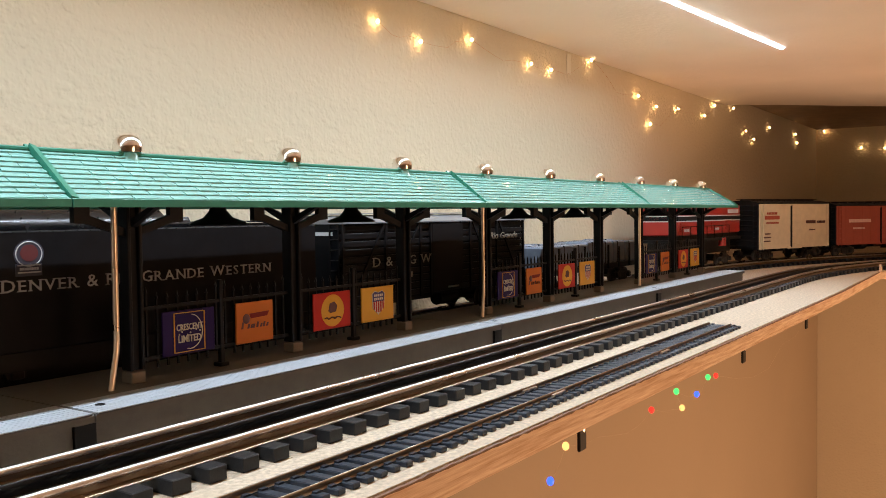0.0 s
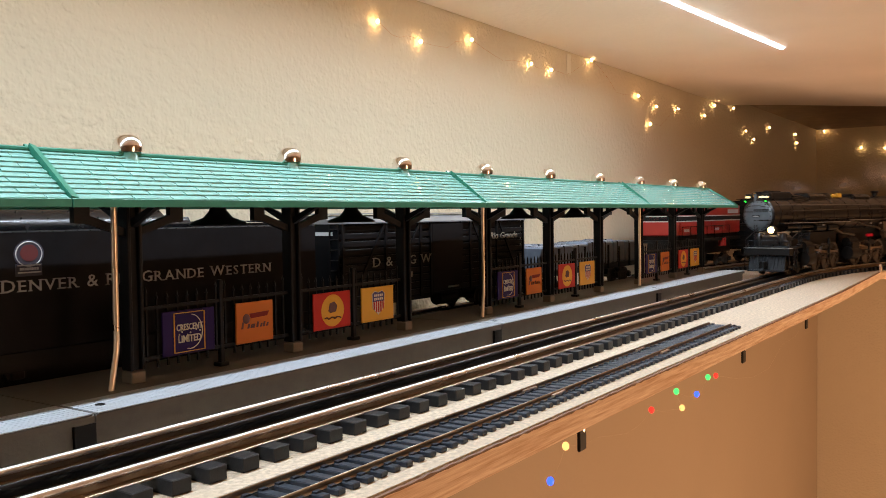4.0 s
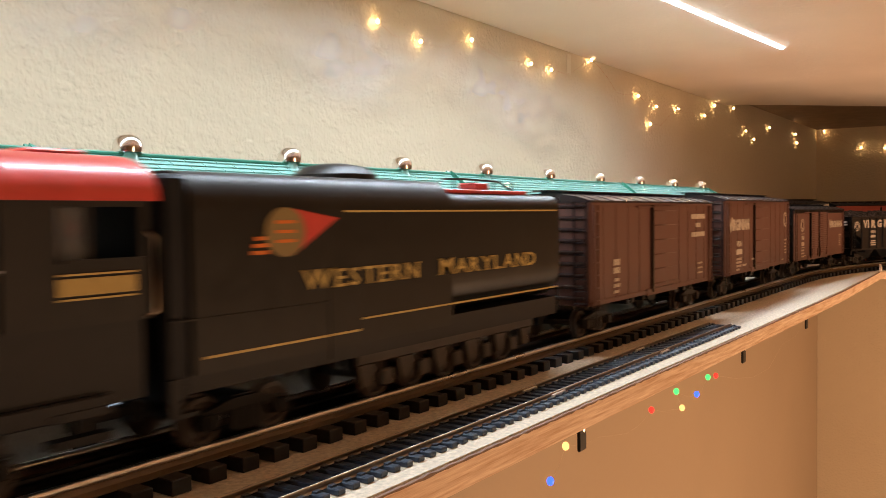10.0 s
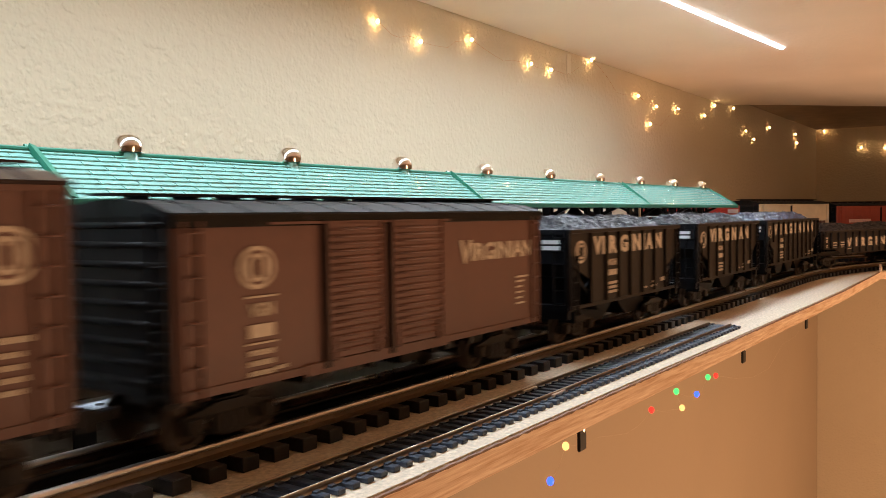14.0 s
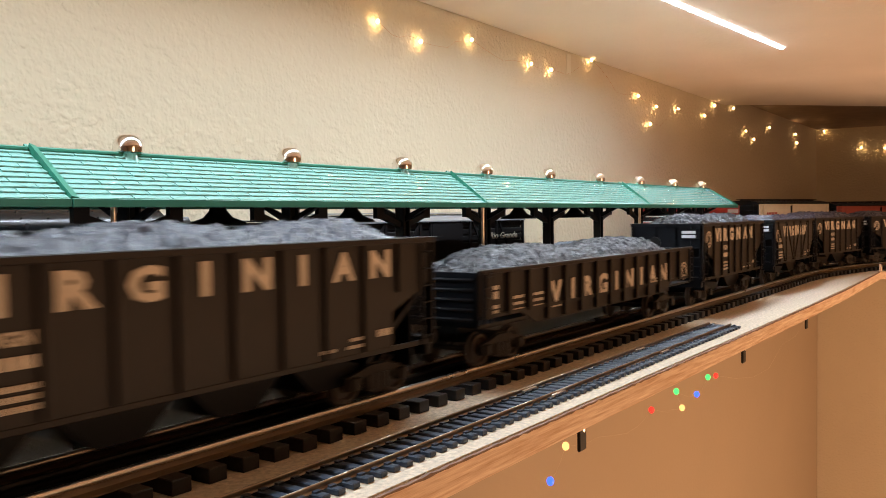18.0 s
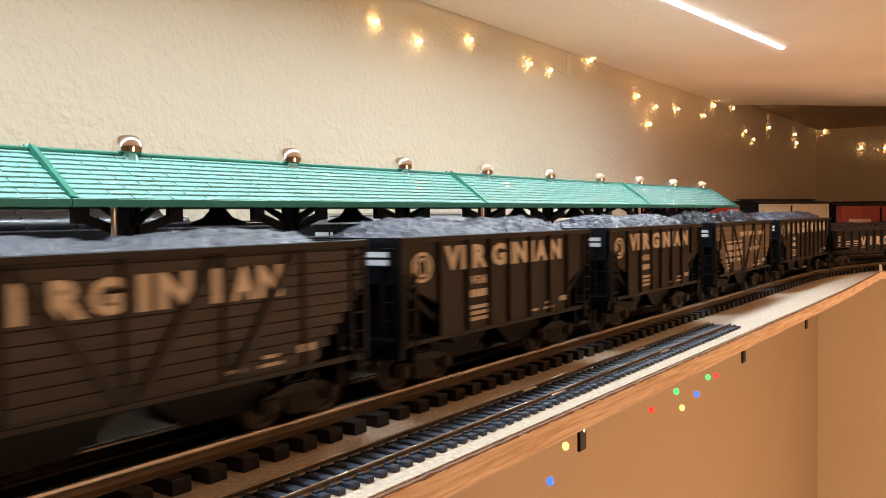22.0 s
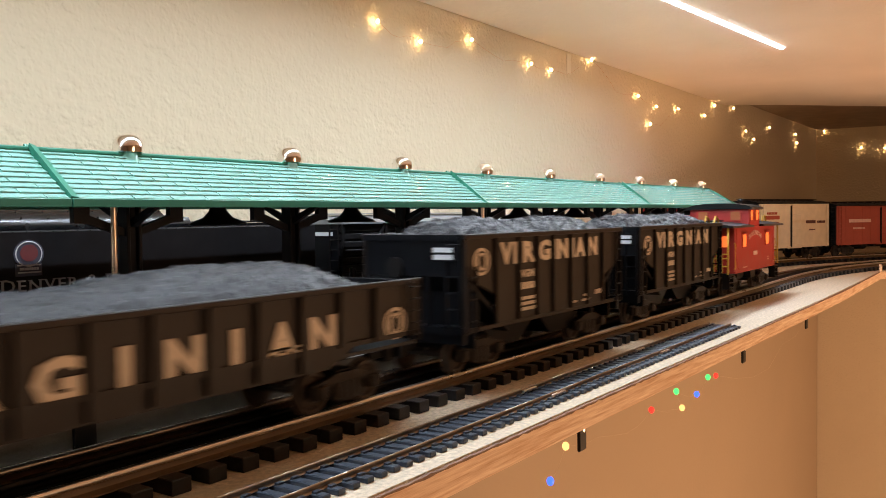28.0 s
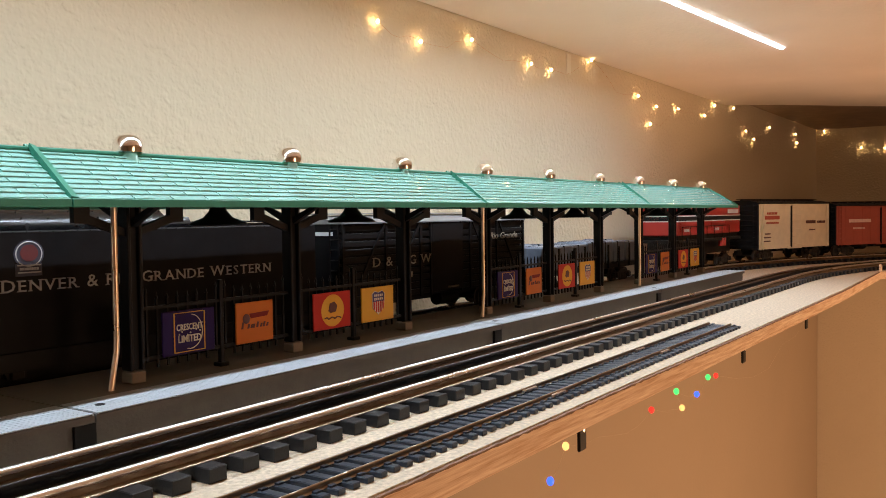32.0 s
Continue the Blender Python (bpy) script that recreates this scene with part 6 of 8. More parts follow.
    for k in range(4):
        G().tube([(-0.212, -0.004 - 0.004 * k, 0.1015 - 0.0006 * k * k), (-0.200 + 0.004 * k, -0.005 - 0.004 * k, 0.1035 - 0.0006 * k * k), (-0.176, -0.004 - 0.0036 * k, 0.1025 - 0.0005 * k * k), (-0.166, -0.004 - 0.003 * k, 0.100)], 0.0011, 7).ob("feed_pipe", MLOCO, en, "black feed pipe on the boiler top")
    g = G().lathe([(0.0060, -0.002), (0.0060, 0.002), (0.0040, 0.0042), (0.0005, 0.0045)], (-0.190, 0.003, 0.1015), "z", 16).box(-0.206, -0.196, -0.012, -0.004, 0.099, 0.1035, b=0.0006)
    g.ob("check_valve", MLOCO, en, "black check valve on the boiler top")
    # domes and boxes along the top
    for x0, x1, w, zt in ((-0.164, -0.120, 0.0125, 0.1070), (-0.028, 0.020, 0.0125, 0.1065)):
        arc = [(-w - 0.002, 0.096), (-w - 0.0008, zt - 0.0065)] + [(-w + 0.0060 - 0.0068 * math.cos(a), zt - 0.0060 + 0.0060 * math.sin(a)) for a in [math.pi / 2 * q / 6 for q in range(7)]]
        G().prism(arc + [(-p, q) for p, q in arc[::-1]], "x", x0, x1, True).ob("sand_dome", MLOCO, en, "boxy black sand dome with rounded shoulders")
    G().lathe([(0.0125, -0.004), (0.0115, 0.002), (0.0095, 0.0048), (0.004, 0.0060), (0.0005, 0.0062)], (-0.102, 0, 0.1020), "z", 20).ob("steam_dome", MLOCO, en)
    for x in (-0.086, -0.081):
        G().cyl((x, -0.006, 0.101), (x, -0.006, 0.1075), 0.0018, 10).ob("safety_valve", MBRASS, en, "brass safety valve")
    G().box(-0.092, -0.078, -0.0105, -0.004, 0.1015, 0.1050, b=0.0008).box(-0.0785, -0.065, -0.011, 0.000, 0.1010, 0.1075, b=0.0008).ob("brass_box", MYELLOW, en, "yellow-brass fitting on the boiler")
    st = G().cyl((0.0665, 0, 0.100), (0.0665, 0, 0.1125), 0.0042, 16).lathe([(0.0042, 0.0), (0.0062, 0.002), (0.0062, 0.0036), (0.0040, 0.0040)], (0.0665, 0, 0.1085), "z", 16)
    st.ob("rear_stack", MLOCO, en, "short capped rear stack")
    # running boards, handrails, pipes
    for s in (-1, 1):
        g = G().box(-0.266, -0.083, s * 0.0235, s * 0.0318, 0.0648, 0.0662, b=0.0003).box(-0.083, 0.134, s * 0.0235, s * 0.0318, 0.0668, 0.0682, b=0.0003)
        rb = g.ob("running_board", MLOCO, en)
        G().box(-0.266, -0.083, s * 0.0319, s * 0.0322, 0.0656, 0.0663).box(-0.083, 0.134, s * 0.0319, s * 0.0322, 0.0676, 0.0683).ob("board_edge", MPALE, rb, "pale strip painting the glint on the board edge")
        g = G().tube([(-0.270, s * 0.0215, 0.0905), (-0.1, s * 0.0240, 0.0905), (0.085, s * 0.0250, 0.0905)], 0.0006, 6)
        for k in range(9):
            x = -0.262 + 0.042 * k
            g.tube([(x, s * 0.0205, 0.0895), (x, s * 0.0240, 0.0908)], 0.0007, 5)
        g.ob("handrail", MHANDRAIL, en, "thin steel handrail")
        g = G().tube([(-0.20, s * 0.0245, 0.0700), (-0.06, s * 0.0265, 0.0700), (-0.04, s * 0.0275, 0.0610), (0.01, s * 0.0285, 0.0560), (0.04, s * 0.0285, 0.0480)], 0.0014, 8)
        g.tube([(-0.246, s * 0.0240, 0.0600), (-0.13, s * 0.0262, 0.0600), (-0.10, s * 0.0270, 0.0500), (-0.06, s * 0.0270, 0.0460)], 0.0022, 8)
        g.tube([(0.02, s * 0.0262, 0.0800), (0.065, s * 0.0262, 0.0800), (0.09, s * 0.0262, 0.0660)], 0.0009, 6)
        g.tube([(-0.235, s * 0.0240, 0.0820), (-0.10, s * 0.0252, 0.0838), (0.06, s * 0.0262, 0.0838)], 0.0007, 6)
        g.ob("piping", MLOCO, en, "black boiler-side piping")
        g = G()
        for x in (-0.165, -0.13):
            g.cyl((x - 0.013, s * 0.0275, 0.0580), (x + 0.013, s * 0.0275, 0.0580), 0.0042, 14)
        g.ob("air_tank", MLOCOW, en, "air reservoir under the running board")
        # firebox and ash pan, weathered
        g = G().prism([(0.034, 0.0640), (0.134, 0.0640), (0.134, 0.0400), (0.114, 0.0345), (0.050, 0.0370), (0.040, 0.0450)], "y", s * 0.0200, s * 0.0272)
        g.ob("firebox", MFIREBOX, en, "weathered firebox side")
        g = G().prism([(0.076, 0.0640), (0.081, 0.0640), (0.100, 0.0470), (0.130, 0.0470), (0.130, 0.0430), (0.096, 0.0430)], "y", s * 0.0273, s * 0.0292)
        g.box(0.04, 0.130, s * 0.0270, s * 0.0288, 0.0340, 0.0365).box(0.108, 0.114, s * 0.0272, s * 0.0300, 0.036, 0.062)
        g.ob("pipe_rack", MLOCO, en)
        for x in (-0.165, -0.02, 0.012):
            G().box(x, x + 0.0055, s * 0.0322, s * 0.0325, 0.0610, 0.0632).ob("maker_plate", MPALE, rb)
    G().box(-0.020, -0.002, -0.0285, -0.0262, 0.0420, 0.0462, b=0.0006).ob("red_reflector", MREDLAMP, en, "glowing red lamp by the rear unit")
    # cab
    cx0, cx1, W = 0.135, 0.184, 0.0300
    side = [(cx0, 0.0345), (cx1, 0.0345), (cx1, 0.0880), (cx0, 0.0880)]
    for s in (-1, 1):
        y0, y1 = s * W, s * (W - 0.0012)
        g = G().pierced(cx0, cx1, 0.0500, 0.0885, (cx0 + 0.018, cx1 - 0.003, 0.0700, 0.0860), y0, y1)
        cs = g.ob("cab_side", MLOCO2, en, "dark cab side with a window opening")
        G().box(cx0 + 0.027, cx0 + 0.0285, y0, y1, 0.0700, 0.0860).box(cx0 + 0.018, cx1 - 0.003, s * (W - 0.0002), s * (W + 0.0018), 0.0690, 0.0702).ob("window_bar", MLOCO2, cs)
        G().box(cx0 + 0.0182, cx0 + 0.027, s * (W - 0.001), s * (W - 0.0006), 0.0702, 0.0858).ob("pane", MGLASS, cs, "dark cab window pane")
        if s < 0:
            g = G()
            bars(g, cx0 + 0.0175, 0.0590, [(0.0, 0.0004, 0.0042, 0.0052), (0.0052, 0.0004, 0.0044, 0.0052), (0.0106, 0.0004, 0.0044, 0.0052), (0.0160, 0.0004, 0.0044, 0.0052), (0.0214, 0.0004, 0.0044, 0.0052), (0.0, -0.0010, 0.0260, 0.0006), (0.0, 0.0064, 0.0260, 0.0006)], -W - 0.0003)
            tagged(g.ob("number_print", MGOLD, cs, "yellow number bars"), kind="stuff")
        g = G().tube([(cx1 - 0.001, s * W, 0.0505), (cx1 + 0.0015, s * (W + 0.001), 0.052), (cx1 + 0.0015, s * (W + 0.001), 0.076), (cx1 - 0.001, s * W, 0.078)], 0.0006, 5)
        g.ob("grab_iron", MROD, cs)
    arc = [(-W - 0.002, 0.0878), (-W - 0.002, 0.0892)] + [(-(W + 0.002) * math.cos(a) ** 0.8, 0.0892 + 0.0145 * math.sin(a)) for a in [math.pi / 2 * i / 10 for i in range(1, 10)]] + [(0.0, 0.1037)]
    arc = arc + [(-y, z) for y, z in arc[-2::-1]]
    rf = G().prism(arc, "x", 0.1255, cx1 + 0.003, True).ob("cab_roof", MREDROOF, en, "glossy red cab roof")
    G().box(0.129, 0.143, -0.010, 0.010, 0.1030, 0.1052, b=0.0008).box(0.157, 0.177, -0.008, 0.008, 0.1030, 0.1050, b=0.0008).ob("roof_hatch", MREDROOF, rf)
    G().prism([(0.045, 0.0370), (0.150, 0.0370), (0.140, 0.0110), (0.060, 0.0110)], "y", -0.0150, 0.0150).ob("ash_pan", MDARK, en, "dark ash pan under the firebox")
    G().box(cx0, cx0 + 0.0012, -W + 0.0013, W - 0.0013, 0.051, 0.098).ob("cab_front", MLOCO2, en)
    G().box(cx0 - 0.002, cx1, -W + 0.004, W - 0.004, 0.024, 0.0500).ob("cab_floor", MDARK, en)
    # rear unit and trailing truck
    G().box(-0.07, 0.085, -0.009, 0.009, 0.012, 0.050).box(-0.1, 0.10, -0.012, 0.012, 0.0475, 0.058).ob("rear_frame", MDARK, en, "dark main frame")
    engine_unit(en, 0.0, -0.066, "rear")
    t = sideframe(0.0175).ob("trailing_truck", MLOCOW, en, "weathered trailing truck", (0.118, 0, 0.002))
    for s in (-1, 1):
        piece("wheelset", WHEELSET, t, "", (s * 0.0175, 0, WHEEL_R - 0.002))
    G().box(0.12, 0.170, -0.0285, -0.0250, 0.022, 0.028, b=0.0006).box(0.150, 0.170, -0.029, -0.024, 0.014, 0.0165).box(0.150, 0.170, -0.029, -0.024, 0.022, 0.0245).ob("step", MDARK, en)
    coupler(en, cx1, 1)
    # front unit, hinged under the boiler; its own space starts over its middle driver
    fr = G().box(-0.128, 0.075, -0.009, 0.009, 0.012, 0.044)
    fr.box(-0.050, 0.06, -0.014, 0.014, 0.042, 0.052)
    fr.box(-0.170 + PF, -0.100, -0.026, 0.026, 0.0335, 0.0355, b=0.0004)
    fr.box(-0.176 + PF, -0.166 + PF, -0.0295, 0.0295, 0.0255, 0.0345, b=0.0008)
    front = fr.ob("front_unit", MDARK, en, "front engine unit with pilot deck", (-0.156, 0, 0))
    engine_unit(front, 0.0, -0.0985, "front")
    for k in range(11):
        y = -0.022 + 0.0044 * k
        sl = G().prism([(-0.172 + PF, 0.0250), (-0.1705 + PF, 0.0250), (-0.1790 + PF + abs(y) * 0.25, 0.0062), (-0.1810 + PF + abs(y) * 0.25, 0.0062)], "y", y - 0.0008, y + 0.0008)
        sl.ob("pilot_slat", MPILOT, front)
    g = G().box(-0.1815 + PF, -0.1690 + PF, -0.0235, 0.0235, 0.0052, 0.0070, b=0.0004)
    g.prism([(-0.170 + PF, 0.0250), (-0.169 + PF, 0.0250), (-0.1765 + PF, 0.0060), (-0.1775 + PF, 0.0060)], "y", -0.023, 0.023)
    g.ob("pilot", MPILOT, front, "grey slatted pilot")
    g = G().box(-0.164 + PF, -0.144 + PF, -0.0215, 0.0215, 0.0355, 0.0515, b=0.0030)
    shield = g.ob("pump_shield", MLOCO, front, "black shield over the air pumps")
    for y in (-0.0150, 0.0150):
        G().lathe([(0.0052, 0.0), (0.0060, 0.001), (0.0060, 0.0150), (0.0045, 0.0172), (0.0012, 0.0178)], (-0.160 + PF, y, 0.0362), "z", 16).ob("air_pump", MLOCO, front, "black air pump")
    g = G()
    for z in (0.0372, 0.0440):
        g.tube([(-0.1690 + PF, -0.0270, z), (-0.1700 + PF, 0.0, z), (-0.1690 + PF, 0.0270, z)], 0.0006, 6)
    for y in (-0.0265, -0.009, 0.009, 0.0265):
        g.tube([(-0.1695 + PF, y, 0.0345), (-0.1695 + PF, y, 0.0442)], 0.0005, 5)
    g.ob("deck_rail", MPILOT, front, "thin pilot deck railing")
    G().box(-0.1765 + PF, -0.1655 + PF, -0.0298, 0.0298, 0.0346, 0.0352, b=0.0002).ob("deck_edge", MPALE, front, "pale strip painting the lit deck edge")
    for s in (-1, 1):
        ladder(front, -0.1545 + PF, s * 0.0292, 0.0100, 0.0340, 0.0085, 4, MPILOT)
        ladder(front, -0.1385 + PF, s * 0.0290, 0.0365, 0.0640, 0.0085, 5, MPILOT)
    hl = G().lathe([(0.0045, 0.0), (0.0054, -0.002), (0.0054, -0.0100), (0.0048, -0.0106)], (-0.150 + PF, 0, 0.0578), "x", 20).box(-0.158 + PF, -0.150 + PF, -0.003, 0.003, 0.036, 0.053)
    hl = hl.ob("headlamp", MLOCO, front, "round lit headlamp")
    G().lathe([(0.0042, 0.0), (0.0040, -0.0008), (0.0026, -0.0014), (0.0005, -0.0018)], (-0.1608 + PF, 0, 0.0578), "x", 20).ob("lens", MAMBER, hl, "glowing amber-white lens")
    G().lathe([(0.003, 0.0), (0.0045, 0.001), (0.0046, 0.006), (0.002, 0.0075)], (-0.152 + PF, 0, 0.0505), "z", 12).ob("deck_bell", MLOCO, front)
    for s in (-1, 1):
        g = G().tube([(-0.172 + PF, s * 0.0285, 0.034), (-0.172 + PF, s * 0.0285, 0.046), (-0.135 + PF, s * 0.0290, 0.058), (-0.112, s * 0.0290, 0.0635)], 0.0006, 5)
        g.tube([(-0.175 + PF, s * 0.0285, 0.0262), (-0.175 + PF, s * 0.0285, 0.0110), (-0.160 + PF, s * 0.0285, 0.0110), (-0.160 + PF, s * 0.0285, 0.026)], 0.0008, 5)
        for k in range(4):
            g.box(-0.140 + PF + 0.009 * k, -0.131 + PF + 0.009 * k, s * 0.0235, s * 0.0300, 0.0375 + 0.006 * k, 0.0385 + 0.006 * k)
        g.ob("deck_steps", MLOCO, front, "front steps and grab rails")
        w = G().lathe([(0.0016, 0.0), (0.0018, 0.001), (0.0018, 0.0035), (0.0008, 0.0045)], (-0.172 + PF, s * 0.026, 0.0345), "z", 10)
        w.ob("flag_socket", MLOCO, front)
    tr = sideframe(0.0165).ob("pilot_truck", MLOCOW, front, "leading truck", (-0.124, 0, 0))
    for s in (-1, 1):
        piece("wheelset", WHEELSET, tr, "", (s * 0.0165, 0, WHEEL_R))
    coupler(front, -0.176 + PF, -1)
    return en, front


MPEDESTAL = mat_of("dusty_cast_frame", (0.060, 0.046, 0.034), rough=0.6, vary=0.25, grain=160, stain=(0.030, 0.024, 0.019), stain_scale=60)
MBRASS = mat_of("brass", (0.70, 0.50, 0.18), rough=0.25, metal=1.0, vary=0.08)
MBADGEGOLD = mat_of("dull_gold_badge", (0.20, 0.14, 0.04), rough=0.5, vary=0.15)
MHANDRAIL = mat_of("dull_steel_rail", (0.10, 0.10, 0.105), rough=0.3, metal=0.8, vary=0.1)
# pale metal of the plates; along board and deck edges it paints glints
MPALE = mat_of("plate_and_glint_metal", (0.42, 0.43, 0.45), rough=0.35, metal=0.7, vary=0.08)
MFIREBOX = mat_of("rusty_firebox", (0.075, 0.050, 0.035), rough=0.55, vary=0.2, grain=140, stain=(0.045, 0.032, 0.024), stain_scale=40)
MLOCO2 = mat_of("cab_black", (0.010, 0.0085, 0.007), spec=0.25, rough=0.42, vary=0.15, grain=140)
MPILOT = mat_of("grey_pilot", (0.014, 0.017, 0.021), spec=0.3, rough=0.45, vary=0.15, grain=160)
MGLASS = bpy.data.materials.new("clear_glass")
_, bs = nodes_of(MGLASS)
bs.inputs["Transmission Weight"].default_value, bs.inputs["Roughness"].default_value, bs.inputs["Base Color"].default_value = 0.9, 0.05, (0.6, 0.65, 0.68, 1)


def tender():
    """Its space starts at its middle; body 265 mm long."""
    t = thing("tender", "black coal tender with yellow lining, lettering and a red pennant badge", "tender", "train cars")
    h, W = 0.1325, 0.0318
    z0, zt = 0.0285, 0.0930
    side = [(z0 + (zt - 0.009 - z0) * i / 3) for i in range(4)]
    arc = [(-W + 0.013 - 0.013 * math.cos(a), zt - 0.008 + 0.0138 * math.sin(a)) for a in [math.pi / 2 * i / 9 for i in range(10)]]
    half = [(-W, z) for z in side] + arc + [(-W + 0.014, zt + 0.0058)]
    prof = half + [(-y, z) for y, z in half[::-1]]
    body = G().prism(prof, "x", -h + 0.010, -h + 0.167, True).ob("bunker", MTENDER, t, "high coal bunker")
    low = [(-W + 0.015 - 0.015 * math.cos(a), 0.0525 - 0.0190 * math.sin(a)) for a in [math.pi / 2 * (1 - i / 9) for i in range(10)]]
    arc = [(-W + 0.008 - 0.008 * math.cos(a), zt - 0.007 + 0.007 * math.sin(a)) for a in [math.pi / 2 * i / 6 for i in range(7)]]
    half = [(-W + 0.016, 0.0335)] + low + [(-W, 0.0535), (-W, 0.0700), (-W, zt - 0.008)] + arc + [(-W + 0.009, zt)]
    tank = G().prism(half + [(-y, z) for y, z in half[::-1]], "x", -h + 0.167, 0.1500, True).ob("water_tank", MTENDER, t, "rounded water tank")
    G().lathe([(0.020, 0.0), (0.0195, 0.004), (0.015, 0.0075), (0.006, 0.0092), (0.0005, 0.0095)], (-h + 0.118, 0, zt + 0.004), "z", 24).ob("bunker_dome", MTENDER, t)
    g = G().tube([(-h + 0.17, -0.018, zt + 0.001), (-h + 0.18, -0.018, zt + 0.0075), (-h + 0.20, -0.018, zt + 0.0080), (h - 0.03, -0.018, zt + 0.0075), (h - 0.01, -0.018, zt + 0.001)], 0.0006, 5)
    for k in range(4):
        g.tube([(-h + 0.19 + 0.02 * k, -0.018, zt), (-h + 0.19 + 0.02 * k, -0.018, zt + 0.0078)], 0.0005, 5)
    g.ob("deck_rail", MTENDER, t, "thin deck handrail")
    G().box(-h + 0.165, h - 0.012, -0.026, -0.0225, zt, zt + 0.0022, b=0.0004).box(h - 0.062, h - 0.050, -0.024, -0.012, zt, zt + 0.0060, b=0.0006).ob("red_hatch", MREDROOF, t, "red deck hatch and strip")
    # front bulkhead
    G().box(-h - 0.0008, -h + 0.0098, -W + 0.001, W - 0.001, 0.020, zt + 0.004, b=0.0016).ob("bulkhead", MHOPPERIN, t, "black front bulkhead")
    G().box(-h, -h + 0.004, -W, -W + 0.004, 0.016, z0).box(-h + 0.001, -h + 0.012, -W + 0.001, -W + 0.008, 0.0150, 0.0165).ob("steps", MDARK, t)
    # lining
    y = -W - 0.0003
    g = G().box(-0.045, 0.1460, y, -W, 0.0838, 0.0846)
    g.box(-h + 0.014, -0.036, y, -W, 0.0338, 0.0347)
    g.box(-0.034, 0.1460, y, -W + 0.001, 0.0385, 0.0393)
    g.ob("lining", MGOLD, t, "yellow painted lining")
    G().box(-h, 0.148, -W + 0.002, W - 0.002, 0.0225, 0.0285).box(-h + 0.08, 0.148, -W + 0.0015, W - 0.0015, 0.0240, 0.0330).ob("tender_frame", MDARK, t, "cast tender frame")
    # badge
    bx, bz = -0.0790, 0.0775
    g = G()
    g.prism([(bx, bz + 0.0085), (bx + 0.030, bz + 0.0040), (bx + 0.004, bz - 0.0100)], "y", y + 0.0002, y - 0.0001)
    g.ob("pennant", MREDROOF, t, "red triangular pennant badge")
    g = G()
    herald(g, bx, bz - 0.0010, 0.0105, y)
    g.ob("badge", MBADGEGOLD, t, "dull gold round badge")
    g = G()
    for k in range(3):
        g.box(bx - 0.017 + 0.001 * k, bx - 0.0085, y - 0.0001, -W, bz - 0.0090 + 0.0026 * k, bz - 0.0076 + 0.0026 * k)
        g.box(bx - 0.005, bx + 0.005, y - 0.0005, y - 0.0003, bz - 0.0050 + 0.0036 * k, bz - 0.0038 + 0.0036 * k)
    tagged(g.ob("badge_stripes", MORANGE, t, "small orange stripes"), kind="stuff")
    G().serif_text("WESTERN", -0.0701, 0.0535, 0.0074, 0.0761, y, 1.08).ob("lettering", MGOLD, t, "yellow lettering")
    G().serif_text("MARYLAND", 0.0235, 0.0535, 0.0074, 0.0950, y, 1.08).ob("lettering", MGOLD, t, "yellow lettering")
    G().box(-h + 0.078, -h + 0.0788, y, -W, 0.0285, 0.060).box(-h, -h + 0.078, y, -W, 0.0475, 0.0481).ob("panel_seam", MTENDER, t)
    # pedestal bed: exposed wheels between cast posts
    for k in range(5):
        x = -0.010 + 0.0285 * k
        w = piece("wheelset", WHEELSET, t, "dark tender wheels", (x, 0, WHEEL_R))
    g = G()
    for s in (-1, 1):
        g.box(-0.030, h - 0.004, s * 0.0225, s * 0.0250, 0.0170, 0.0225, b=0.0005)
        for k in range(6):
            x = -0.024 + 0.0285 * k
            g.prism([(x - 0.006, 0.0170), (x + 0.006, 0.0170), (x + 0.0035, 0.0075), (x - 0.0035, 0.0075)], "y", s * 0.0225, s * 0.0255)
        for k in range(5):
            x = -0.010 + 0.0285 * k
            g.box(x - 0.0042, x + 0.0042, s * 0.0230, s * 0.0265, 0.0060, 0.0135, b=0.0008)
    g.ob("pedestal_bed", MPEDESTAL, t, "weathered pedestal bed")
    truck(t, -0.092, 0.0172, MLOCOW)
    coupler(t, 0.142, 1)
    coupler(t, -h, -1)
    ladder(t, 0.1512, -W + 0.006, 0.024, zt, 0.008, 8, MTENDER, "y")
    return t


# ---- cars parked on the back track ----
def placed(car, u, half, lane=1):
    m = car_pose(u, half, lane)
    car.matrix_world = m
    return car


